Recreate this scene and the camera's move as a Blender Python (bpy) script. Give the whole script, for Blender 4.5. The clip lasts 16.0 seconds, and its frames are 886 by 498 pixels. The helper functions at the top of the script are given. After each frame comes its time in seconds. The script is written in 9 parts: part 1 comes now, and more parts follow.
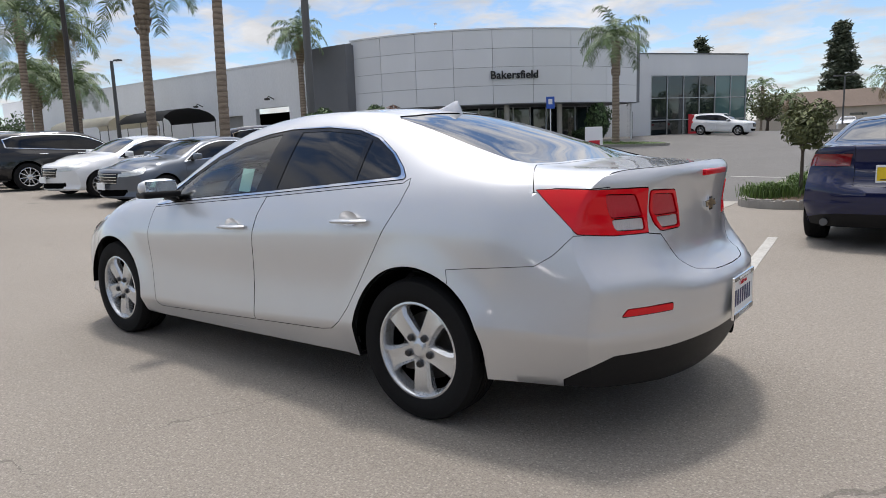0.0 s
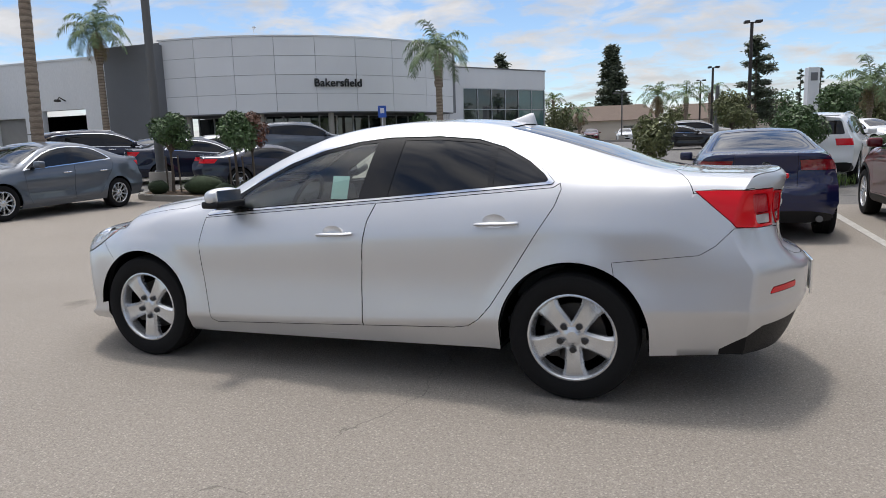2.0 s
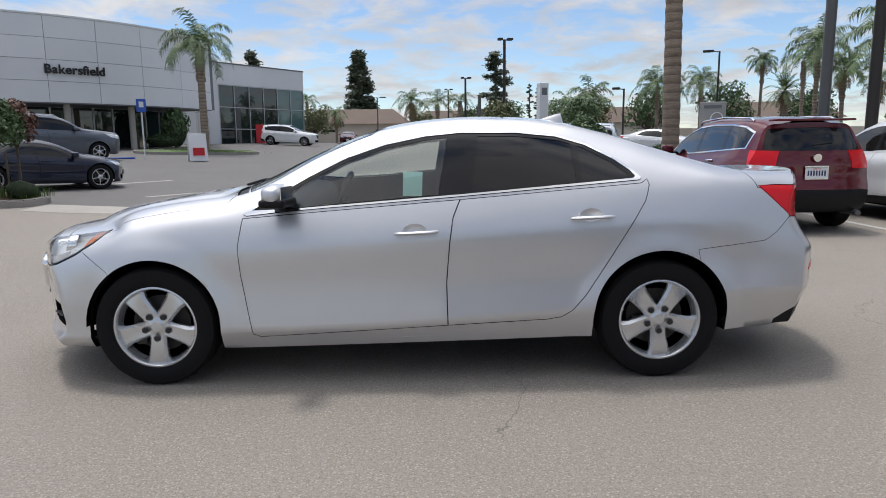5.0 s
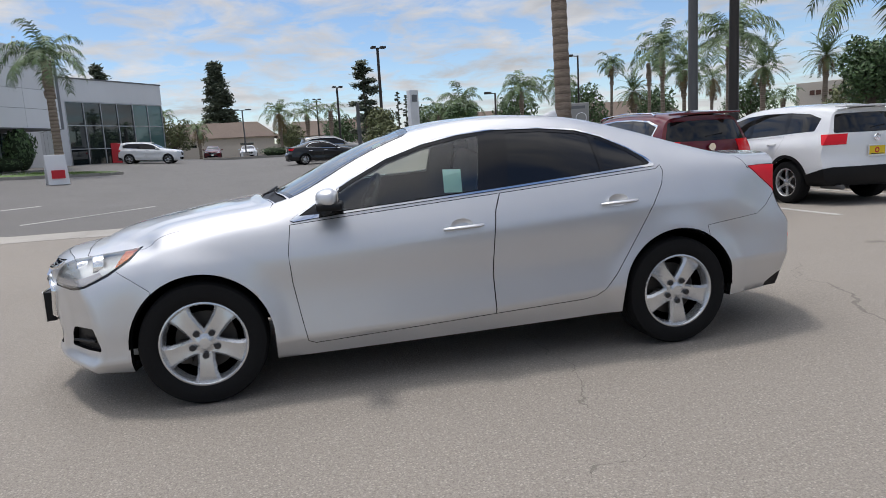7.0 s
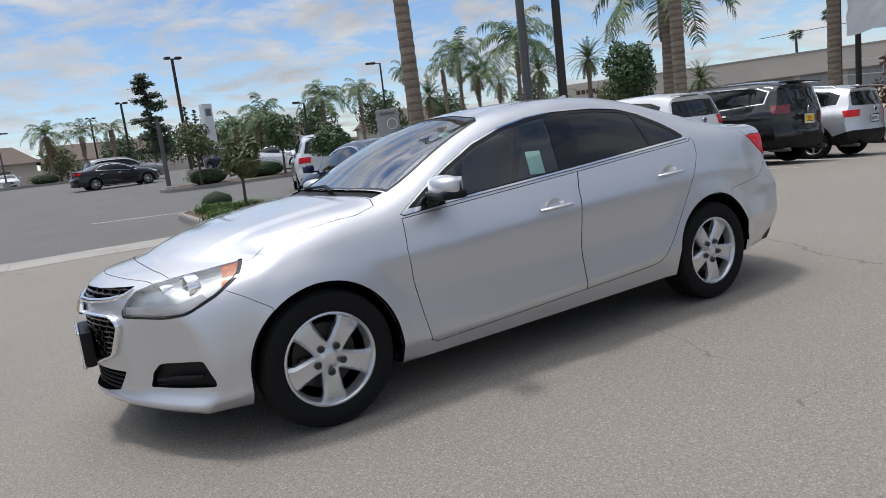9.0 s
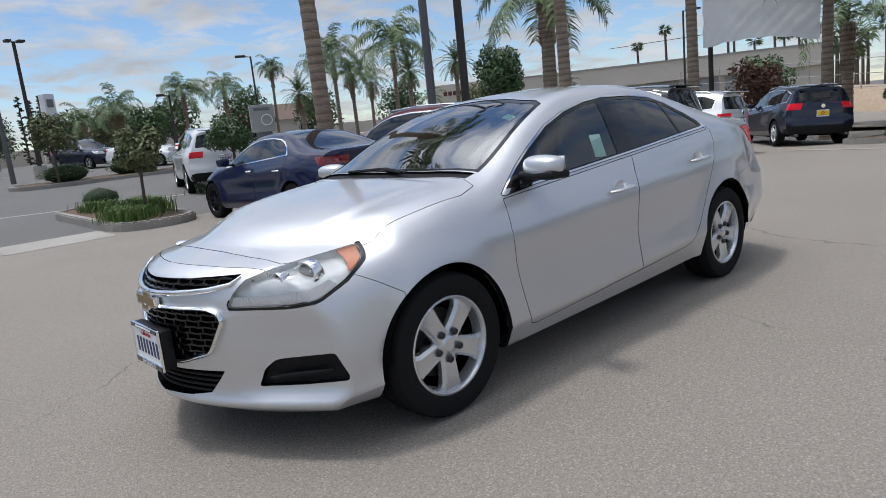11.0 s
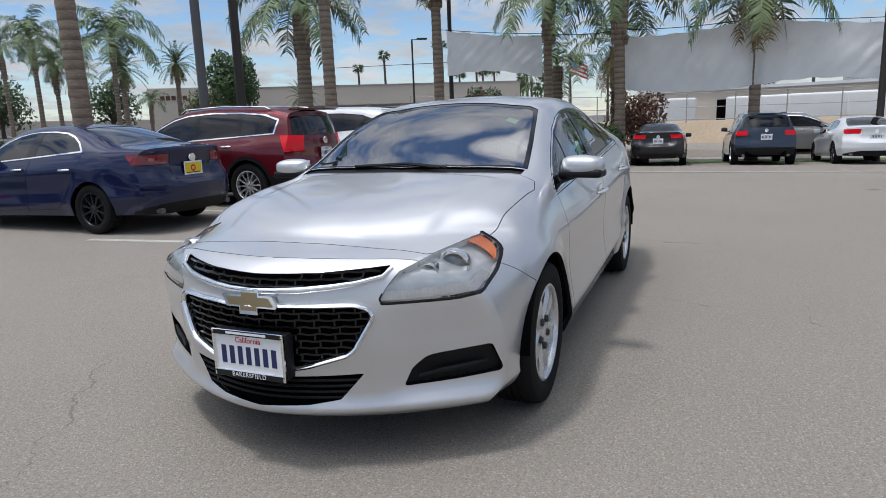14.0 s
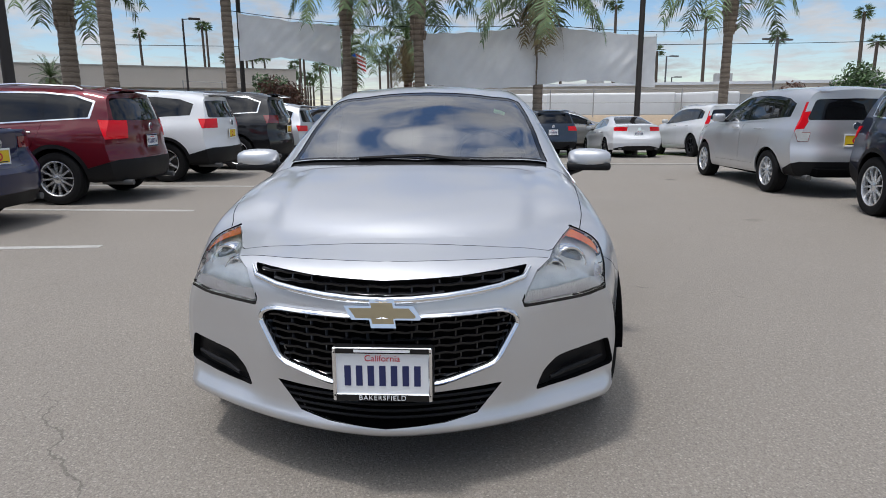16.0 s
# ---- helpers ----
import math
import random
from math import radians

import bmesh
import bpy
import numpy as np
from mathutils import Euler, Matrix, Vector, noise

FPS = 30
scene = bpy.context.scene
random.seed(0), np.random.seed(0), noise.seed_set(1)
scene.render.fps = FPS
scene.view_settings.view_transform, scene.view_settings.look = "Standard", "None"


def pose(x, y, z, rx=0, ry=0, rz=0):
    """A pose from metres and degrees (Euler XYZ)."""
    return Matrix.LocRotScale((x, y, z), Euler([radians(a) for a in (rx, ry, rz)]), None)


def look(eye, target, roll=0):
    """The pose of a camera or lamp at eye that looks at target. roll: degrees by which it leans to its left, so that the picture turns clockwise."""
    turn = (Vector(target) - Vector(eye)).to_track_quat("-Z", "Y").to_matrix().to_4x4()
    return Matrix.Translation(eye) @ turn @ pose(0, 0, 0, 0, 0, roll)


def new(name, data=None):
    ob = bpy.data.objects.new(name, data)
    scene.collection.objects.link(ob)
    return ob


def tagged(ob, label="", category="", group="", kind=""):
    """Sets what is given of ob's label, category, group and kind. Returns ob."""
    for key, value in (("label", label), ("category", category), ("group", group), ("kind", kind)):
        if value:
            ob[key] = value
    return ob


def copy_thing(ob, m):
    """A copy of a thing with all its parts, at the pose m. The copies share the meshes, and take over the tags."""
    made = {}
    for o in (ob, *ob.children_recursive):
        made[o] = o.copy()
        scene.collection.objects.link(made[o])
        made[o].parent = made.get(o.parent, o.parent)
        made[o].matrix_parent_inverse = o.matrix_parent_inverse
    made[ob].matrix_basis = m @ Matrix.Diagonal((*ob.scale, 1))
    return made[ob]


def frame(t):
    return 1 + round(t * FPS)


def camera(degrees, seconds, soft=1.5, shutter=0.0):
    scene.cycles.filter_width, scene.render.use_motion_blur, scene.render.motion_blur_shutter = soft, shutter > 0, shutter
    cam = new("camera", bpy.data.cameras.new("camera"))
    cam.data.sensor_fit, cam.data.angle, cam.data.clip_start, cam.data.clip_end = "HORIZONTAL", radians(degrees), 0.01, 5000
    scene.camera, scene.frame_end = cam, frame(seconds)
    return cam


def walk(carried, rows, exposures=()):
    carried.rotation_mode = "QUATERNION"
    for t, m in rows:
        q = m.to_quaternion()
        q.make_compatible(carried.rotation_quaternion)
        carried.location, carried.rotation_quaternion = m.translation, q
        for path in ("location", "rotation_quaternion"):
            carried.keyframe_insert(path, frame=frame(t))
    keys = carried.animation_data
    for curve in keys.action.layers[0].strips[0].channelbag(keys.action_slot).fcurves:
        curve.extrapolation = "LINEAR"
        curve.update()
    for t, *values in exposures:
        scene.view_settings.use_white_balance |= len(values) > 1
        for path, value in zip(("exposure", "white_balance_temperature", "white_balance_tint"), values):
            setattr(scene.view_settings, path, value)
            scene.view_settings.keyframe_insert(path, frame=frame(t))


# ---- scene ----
cam = camera(68.1, 16.0, soft=0.9)

PATH = [
    (0, (3.233, -3.035, 1.222), (2.007, -1.485, 0.916), -2.0),
    (0.5, (3.012, -3.397, 1.239), (1.862, -1.789, 0.936), -2.4),
    (1, (2.683, -3.591, 1.228), (1.667, -1.897, 0.913), -2.6),
    (1.5, (2.306, -3.789, 1.249), (1.435, -2.017, 0.93), -2.6),
    (2, (1.932, -4.061, 1.277), (1.214, -2.219, 0.975), -1.8),
    (2.5, (1.561, -4.174, 1.263), (1.001, -2.278, 0.964), -1.1),
    (3, (1.168, -4.275, 1.269), (0.784, -2.337, 0.962), -1.6),
    (3.5, (0.797, -4.38, 1.288), (0.568, -2.418, 0.976), -2.3),
    (4, (0.484, -4.329, 1.281), (0.376, -2.357, 0.968), -1.6),
    (6.5, (-0.447, -4.399, 1.281), (-0.176, -2.442, 0.974), -2.1),
    (7, (-0.834, -4.388, 1.256), (-0.414, -2.456, 0.955), -3.3),
    (7.5, (-1.222, -4.266, 1.269), (-0.664, -2.373, 0.941), -4.7),
    (8, (-1.675, -4.133, 1.268), (-0.948, -2.298, 0.941), -5.5),
    (8.5, (-2.02, -3.976, 1.255), (-1.168, -2.196, 0.933), -6.2),
    (9, (-2.333, -3.712, 1.26), (-1.347, -2.003, 0.935), -6.8),
    (11.5, (-3.282, -2.898, 1.283), (-1.937, -1.464, 0.916), -5.6),
    (12, (-3.294, -2.859, 1.271), (-1.929, -1.441, 0.915), -5.5),
    (12.5, (-3.563, -2.639, 1.268), (-2.122, -1.301, 0.903), -4.7),
    (13, (-3.829, -2.382, 1.291), (-2.259, -1.197, 0.929), -3.4),
    (13.5, (-4.007, -2.012, 1.302), (-2.306, -1.029, 0.931), -2.6),
    (14, (-4.206, -1.591, 1.296), (-2.398, -0.826, 0.913), -2.1),
    (14.5, (-4.319, -1.211, 1.3), (-2.443, -0.645, 0.901), -2.0),
    (15, (-4.341, -0.854, 1.317), (-2.419, -0.471, 0.915), -1.4),
    (15.5, (-4.396, -0.516, 1.328), (-2.451, -0.303, 0.911), -1.0),
    (16, (-4.336, -0.3, 1.316), (-2.384, -0.202, 0.893), -0.3),
]
walk(cam, [(t, look(eye, target, roll)) for t, eye, target, roll in PATH],
     [(0, 0.60, 6720, 12), (2, 0.56, 6680, 12), (4, 0.51, 6600, 12), (7, 0.42, 6520, 12), (12, 0.32, 6300, 11), (16, 0.32, 6380, 11)])

# ---------------------------------------------------------------- sky and sun
SUN_ELEV, SUN_AZ = 74.0, 128.0        # degrees; azimuth counted from +x towards +y
sun_from = Vector((math.cos(radians(SUN_ELEV)) * math.cos(radians(SUN_AZ)),
                   math.cos(radians(SUN_ELEV)) * math.sin(radians(SUN_AZ)), math.sin(radians(SUN_ELEV))))
sun_data = bpy.data.lights.new("sun", "SUN")
sun_data.energy, sun_data.angle, sun_data.color = 1.4, radians(7.0), (1.0, 0.97, 0.93)
sun = new("sun", sun_data)
sun.matrix_world = look(sun_from * 60, (0, 0, 0))

world = bpy.data.worlds.new("sky")
scene.world = world
world.use_nodes = True
wn, wl = world.node_tree.nodes, world.node_tree.links
wn.clear()
w_out = wn.new("ShaderNodeOutputWorld")
w_bg = wn.new("ShaderNodeBackground")
w_bg.inputs["Strength"].default_value = 0.100
w_sky = wn.new("ShaderNodeTexSky")
w_sky.sky_type, w_sky.sun_disc = "NISHITA", False
w_sky.sun_elevation, w_sky.sun_rotation = radians(SUN_ELEV), radians(90 - SUN_AZ)
w_sky.air_density, w_sky.dust_density, w_sky.ozone_density = 1.0, 0.1, 5.0
w_co = wn.new("ShaderNodeTexCoord")
w_sep = wn.new("ShaderNodeSeparateXYZ")
wl.new(w_co.outputs["Generated"], w_sep.inputs[0])
# clouds lie on a flat layer: direction divided by its height
w_h = wn.new("ShaderNodeMath")
w_h.operation = "MAXIMUM"
w_h.inputs[1].default_value = 0.0
wl.new(w_sep.outputs["Z"], w_h.inputs[0])
w_h2 = wn.new("ShaderNodeMath")
w_h2.operation = "ADD"
w_h2.inputs[1].default_value = 0.16
wl.new(w_h.outputs[0], w_h2.inputs[0])
w_div = wn.new("ShaderNodeVectorMath")
w_div.operation = "DIVIDE"
w_cmb = wn.new("ShaderNodeCombineXYZ")
for k in range(3):
    wl.new(w_h2.outputs[0], w_cmb.inputs[k])
wl.new(w_co.outputs["Generated"], w_div.inputs[0])
wl.new(w_cmb.outputs[0], w_div.inputs[1])


def cloud_noise(scale, detail, rough, offset, dist=0.0):
    mp = wn.new("ShaderNodeMapping")
    mp.inputs["Location"].default_value = offset
    mp.inputs["Scale"].default_value = (1.0, 1.0, 0.25)
    n = wn.new("ShaderNodeTexNoise")
    n.inputs["Scale"].default_value, n.inputs["Detail"].default_value = scale, detail
    n.inputs["Roughness"].default_value, n.inputs["Distortion"].default_value = rough, dist
    wl.new(w_div.outputs[0], mp.inputs[0])
    wl.new(mp.outputs[0], n.inputs["Vector"])
    return n


def cloud_ramp(src, stops):
    r = wn.new("ShaderNodeValToRGB")
    while len(r.color_ramp.elements) < len(stops):
        r.color_ramp.elements.new(0.5)
    for e, (p, v) in zip(r.color_ramp.elements, stops):
        e.position, e.color = p, (v, v, v, 1)
    wl.new(src, r.inputs[0])
    return r


CLOUD_OFF = (3.1, 1.7, 0.4)
# the cover thickens towards the zenith
w_thick = wn.new("ShaderNodeMath")
w_thick.operation = "MULTIPLY_ADD"
w_thick.inputs[1].default_value = 0.08
wl.new(w_h.outputs[0], w_thick.inputs[0])
wl.new(cloud_noise(3.6, 8.0, 0.58, CLOUD_OFF, 0.35).outputs["Fac"], w_thick.inputs[2])
c_mask = cloud_ramp(w_thick.outputs[0], [(0.43, 0.0), (0.53, 0.5), (0.64, 0.9)])
# thin cloud scatters the sunlight forward: brighter round the sun
w_dot = wn.new("ShaderNodeVectorMath")
w_dot.operation = "DOT_PRODUCT"
w_dot.inputs[1].default_value = sun_from
wl.new(w_co.outputs["Generated"], w_dot.inputs[0])
w_pow = wn.new("ShaderNodeMath")
w_pow.operation = "POWER"
w_pow.inputs[1].default_value = 5.0
w_abs = wn.new("ShaderNodeMath")
w_abs.operation = "MAXIMUM"
w_abs.inputs[1].default_value = 0.0
wl.new(w_dot.outputs["Value"], w_abs.inputs[0])
wl.new(w_abs.outputs[0], w_pow.inputs[0])
w_glow = wn.new("ShaderNodeMath")
w_glow.operation = "MULTIPLY_ADD"
w_glow.inputs[1].default_value, w_glow.inputs[2].default_value = 5.0, 1.0
wl.new(w_pow.outputs[0], w_glow.inputs[0])
c_tone = cloud_ramp(cloud_noise(1.5, 6.0, 0.6, (7.7, 2.2, 0.0), 0.3).outputs["Fac"], [(0.36, 3.7), (0.64, 5.5)])
w_warm = wn.new("ShaderNodeMix")
w_warm.data_type, w_warm.blend_type = "RGBA", "MULTIPLY"
w_warm.inputs["Factor"].default_value = 1.0
w_warm.inputs["B"].default_value = (0.99, 1.0, 1.015, 1)
wl.new(c_tone.outputs[0], w_warm.inputs["A"])
w_mix = wn.new("ShaderNodeMix")
w_mix.data_type = "RGBA"
wl.new(c_mask.outputs[0], w_mix.inputs["Factor"])
wl.new(w_sky.outputs[0], w_mix.inputs["A"])
w_lit = wn.new("ShaderNodeVectorMath")
w_lit.operation = "SCALE"
wl.new(w_warm.outputs["Result"], w_lit.inputs[0])
wl.new(w_glow.outputs[0], w_lit.inputs["Scale"])
wl.new(w_lit.outputs[0], w_mix.inputs["B"])
wl.new(w_mix.outputs["Result"], w_bg.inputs["Color"])
wl.new(w_bg.outputs[0], w_out.inputs[0])

# ---------------------------------------------------------------- materials
def material(name, color, rough=0.6, metal=0.0, grain=0.0, grain_scale=40.0, stain=0.0, stain_scale=1.2, bump=0.0, bump_scale=60.0,
             coat=0.0, coat_rough=0.03, trans=0.0, ior=1.45, alpha=1.0, emit=None, emit_strength=0.0, stain_color=None, spec=0.5,
             per_piece=0.0, aniso=(1, 1, 1), rough_var=0.0):
    m = bpy.data.materials.new(name)
    m.use_nodes = True
    nt = m.node_tree
    n, l = nt.nodes, nt.links
    b = n["Principled BSDF"]
    b.inputs["Base Color"].default_value = (*color, 1)
    b.inputs["Roughness"].default_value, b.inputs["Metallic"].default_value = rough, metal
    b.inputs["IOR"].default_value, b.inputs["Transmission Weight"].default_value = ior, trans
    b.inputs["Coat Weight"].default_value, b.inputs["Coat Roughness"].default_value = coat, coat_rough
    b.inputs["Alpha"].default_value = alpha
    b.inputs["Specular IOR Level"].default_value = spec
    if emit:
        b.inputs["Emission Color"].default_value, b.inputs["Emission Strength"].default_value = (*emit, 1), emit_strength
    co = n.new("ShaderNodeTexCoord")
    mp = n.new("ShaderNodeMapping")
    mp.inputs["Scale"].default_value = aniso
    l.new(co.outputs["Object"], mp.inputs[0])
    last = None

    def noise_node(scale, detail=6.0, rough_n=0.6):
        t = n.new("ShaderNodeTexNoise")
        t.inputs["Scale"].default_value, t.inputs["Detail"].default_value, t.inputs["Roughness"].default_value = scale, detail, rough_n
        l.new(mp.outputs[0], t.inputs["Vector"])
        return t

    def mixed(fac_socket, a, bcol, lo, hi):
        r = n.new("ShaderNodeMapRange")
        r.inputs["From Min"].default_value, r.inputs["From Max"].default_value = 0.3, 0.7
        r.inputs["To Min"].default_value, r.inputs["To Max"].default_value = lo, hi
        l.new(fac_socket, r.inputs["Value"])
        x = n.new("ShaderNodeMix")
        x.data_type = "RGBA"
        l.new(r.outputs[0], x.inputs["Factor"])
        if a is None:
            x.inputs["A"].default_value = (*color, 1)
        else:
            l.new(a, x.inputs["A"])
        x.inputs["B"].default_value = (*bcol, 1)
        return x.outputs["Result"]

    if stain:
        dark = stain_color or tuple(c * 0.55 for c in color)
        last = mixed(noise_node(stain_scale, 7.0, 0.62).outputs["Fac"], last, dark, 0.0, stain)
    if grain:
        g = noise_node(grain_scale, 3.0, 0.7)
        last = mixed(g.outputs["Fac"], last, tuple(c * 0.35 for c in color), 0.0, grain)
        last = mixed(noise_node(grain_scale * 2.3, 2.0, 0.7).outputs["Fac"], last, tuple(min(1, c * 1.7 + 0.02) for c in color), 0.0, grain * 0.6)
    if per_piece:
        oi = n.new("ShaderNodeObjectInfo")
        ge = n.new("ShaderNodeNewGeometry")
        ad = n.new("ShaderNodeMath")
        ad.operation = "ADD"
        l.new(oi.outputs["Random"], ad.inputs[0])
        l.new(ge.outputs["Random Per Island"], ad.inputs[1])
        fr = n.new("ShaderNodeMath")
        fr.operation = "FRACT"
        l.new(ad.outputs[0], fr.inputs[0])
        r = n.new("ShaderNodeMapRange")
        r.inputs["To Min"].default_value, r.inputs["To Max"].default_value = 1 - per_piece, 1 + per_piece
        l.new(fr.outputs[0], r.inputs["Value"])
        hsv = n.new("ShaderNodeHueSaturation")
        if last is None:
            hsv.inputs["Color"].default_value = (*color, 1)
        else:
            l.new(last, hsv.inputs["Color"])
        l.new(r.outputs[0], hsv.inputs["Value"])
        last = hsv.outputs[0]
    if last is not None:
        l.new(last, b.inputs["Base Color"])
    if rough_var:
        r = n.new("ShaderNodeMapRange")
        r.inputs["From Min"].default_value, r.inputs["From Max"].default_value = 0.3, 0.7
        r.inputs["To Min"].default_value, r.inputs["To Max"].default_value = max(0, rough - rough_var), min(1, rough + rough_var)
        l.new(noise_node(stain_scale * 2.1).outputs["Fac"], r.inputs["Value"])
        l.new(r.outputs[0], b.inputs["Roughness"])
    if bump:
        bp = n.new("ShaderNodeBump")
        bp.inputs["Strength"].default_value, bp.inputs["Distance"].default_value = bump, 0.01
        l.new(noise_node(bump_scale, 4.0, 0.65).outputs["Fac"], bp.inputs["Height"])
        l.new(bp.outputs[0], b.inputs["Normal"])
    return m


def paint(name, color, metal=0.55, rough=0.32, coat=1.0):
    return material(name, color, rough, metal, grain=0.10, grain_scale=900.0, coat=coat, coat_rough=0.03, stain=0.08, stain_scale=2.5, spec=0.12)


def glossier(ior, m):
    """Sets how strongly the clear outer layer mirrors."""
    m.node_tree.nodes["Principled BSDF"].inputs["Coat IOR"].default_value = ior
    return m


M = {}
M["silver"] = paint("silver metallic paint", (0.64, 0.646, 0.66), 0.78, 0.43)
M["blue"] = paint("dark blue paint", (0.004, 0.008, 0.046), 0.1)
M["red"] = paint("dark red paint", (0.115, 0.006, 0.012), 0.3)
M["white"] = paint("white paint", (0.74, 0.75, 0.76), 0.0, 0.4)
M["black"] = paint("black paint", (0.010, 0.010, 0.012), 0.2)
M["grey"] = paint("grey metallic paint", (0.10, 0.115, 0.14), 0.5)
M["navy"] = paint("navy paint", (0.012, 0.016, 0.035), 0.3)
M["slate"] = paint("slate blue paint", (0.03, 0.045, 0.07), 0.4)
M["champagne"] = paint("champagne paint", (0.30, 0.29, 0.27), 0.5)
# black for the panel folds: shade of the shut lines put into colour
M["seam_shade"] = material("shut line shade", (0.006, 0.006, 0.0065), 0.8, spec=0.1, grain=0.2)
M["tyre"] = material("tyre rubber", (0.011, 0.011, 0.0115), 0.8, grain=0.25, grain_scale=90, bump=0.25, bump_scale=180, stain=0.25, stain_scale=6, stain_color=(0.010, 0.0095, 0.009), spec=0.15)
M["alloy"] = material("alloy wheel", (0.64, 0.65, 0.66), 0.27, 0.75, stain=0.12, stain_scale=14)
M["alloy_dark"] = material("dark alloy wheel", (0.03, 0.03, 0.034), 0.3, 0.6)
M["chrome"] = material("chrome", (0.86, 0.87, 0.88), 0.07, 1.0)
M["plastic"] = material("black plastic", (0.007, 0.007, 0.008), 0.5, spec=0.25, grain=0.3, grain_scale=120, bump=0.12, bump_scale=350)
M["gloss_black"] = material("gloss black trim", (0.005, 0.005, 0.006), 0.16, coat=0.4, spec=0.3)
# near-black that puts the deep shade of cavities into the colour
M["void"] = material("cavity shade black", (0.0018, 0.0018, 0.002), 0.95, grain=0.2, spec=0.02)
M["glass"] = glossier(4.2, material("windscreen glass", (0.62, 0.70, 0.67), 0.0, trans=1.0, ior=1.18, coat=1.0, coat_rough=0.0))
M["glass_clear"] = glossier(1.8, material("side glass", (0.68, 0.79, 0.76), 0.0, trans=1.0, ior=1.12, coat=1.0, coat_rough=0.0))
M["tint"] = glossier(1.42, material("privacy glass", (0.006, 0.0065, 0.0075), 0.02, spec=0.15, coat=1.0, coat_rough=0.0, stain=0.1))
M["tail_red"] = material("red lamp lens", (0.70, 0.002, 0.010), 0.3, coat=0.7, coat_rough=0.02, spec=0.08)
M["tail_dark"] = material("dark red lamp lens", (0.16, 0.002, 0.006), 0.12, coat=1.0)
M["lens_clear"] = material("clear lamp lens", (0.93, 0.95, 0.95), 0.02, trans=1.0, ior=1.2, coat=1.0)
M["reflector"] = material("lamp reflector", (0.72, 0.73, 0.72), 0.30, 0.55, bump=0.2, bump_scale=60, stain=0.5, stain_scale=16)
M["amber"] = material("amber reflector", (0.72, 0.16, 0.02), 0.2, coat=0.8, bump=0.3, bump_scale=120)
M["lens_hazy"] = glossier(1.5, material("hazy lamp lens", (0.93, 0.94, 0.93), 0.03, trans=1.0, ior=1.08, coat=1.0, stain=0.2, stain_scale=9, stain_color=(0.86, 0.87, 0.85)))
M["lamp_eye"] = material("projector lens", (0.10, 0.11, 0.11), 0.05, spec=0.6, coat=1.0)
M["lamp_rib"] = material("ribbed clear plastic", (0.60, 0.57, 0.57), 0.22, 0.35, coat=1.0, bump=0.6, bump_scale=60, aniso=(3, 3, 0.4))
M["tail_pink"] = material("ribbed red lens", (0.50, 0.02, 0.035), 0.3, coat=0.7, spec=0.08, bump=0.5, bump_scale=55, aniso=(1, 3, 0.5))
M["nut"] = material("dark steel nut", (0.05, 0.05, 0.052), 0.4, 0.7)
M["brake"] = material("brake iron", (0.07, 0.065, 0.06), 0.6, 0.5, stain=0.4, stain_scale=20)
M["seat"] = material("grey seat cloth", (0.10, 0.105, 0.11), 0.9, grain=0.3, grain_scale=60, bump=0.3)
M["cabin"] = material("dark cabin plastic", (0.035, 0.037, 0.04), 0.7, grain=0.2)
M["headliner"] = material("light headliner", (0.42, 0.42, 0.40), 0.95, grain=0.1)
M["plate"] = material("white number plate", (0.78, 0.79, 0.80), 0.35, stain=0.08, stain_scale=20)
M["plate_yellow"] = material("yellow dealer plate", (0.78, 0.55, 0.02), 0.4, stain=0.1, stain_scale=15)
M["ink_blue"] = material("dark blue ink", (0.02, 0.025, 0.10), 0.5)
M["ink_red"] = material("red ink", (0.55, 0.02, 0.03), 0.5)
M["ink_black"] = material("black ink", (0.012, 0.012, 0.013), 0.5)
M["gold"] = material("gold emblem", (0.46, 0.34, 0.19), 0.28, 0.9, grain=0.3, grain_scale=300)
M["paper"] = material("pale green paper", (0.42, 0.66, 0.58), 0.7, stain=0.2, stain_scale=30)
M["green_sticker"] = material("green sticker", (0.45, 0.80, 0.45), 0.5, stain=0.1)
M["asphalt"] = None
M["concrete"] = material("pale concrete", (0.40, 0.375, 0.335), 0.85, grain=0.3, grain_scale=55, stain=0.55, stain_scale=0.9, bump=0.25, bump_scale=90)
M["kerb"] = material("kerb concrete", (0.33, 0.31, 0.28), 0.88, grain=0.35, grain_scale=45, stain=0.6, stain_scale=1.6, bump=0.35, bump_scale=60)
M["soil"] = material("dry brown soil", (0.14, 0.095, 0.06), 0.95, grain=0.6, grain_scale=16, stain=0.5, stain_scale=1.5, bump=1.0, bump_scale=22)
M["line_white"] = material("worn white paint", (0.50, 0.49, 0.46), 0.8, grain=0.5, grain_scale=30, stain=0.75, stain_scale=4, stain_color=(0.27, 0.25, 0.22))
M["panel"] = material("grey metal cladding", (0.74, 0.75, 0.765), 0.5, 0.0, stain=0.22, stain_scale=0.25, grain=0.04, per_piece=0.04, aniso=(1, 1, 0.4))
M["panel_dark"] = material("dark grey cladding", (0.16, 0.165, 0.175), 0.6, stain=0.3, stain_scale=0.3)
M["stucco_white"] = material("white stucco", (0.84, 0.845, 0.85), 0.9, grain=0.15, grain_scale=12, stain=0.25, stain_scale=0.25, aniso=(1, 1, 0.3), bump=0.2, bump_scale=20)
M["stucco_tan"] = material("tan stucco", (0.64, 0.56, 0.47), 0.9, grain=0.15, grain_scale=10, stain=0.3, stain_scale=0.2, bump=0.2, bump_scale=20)
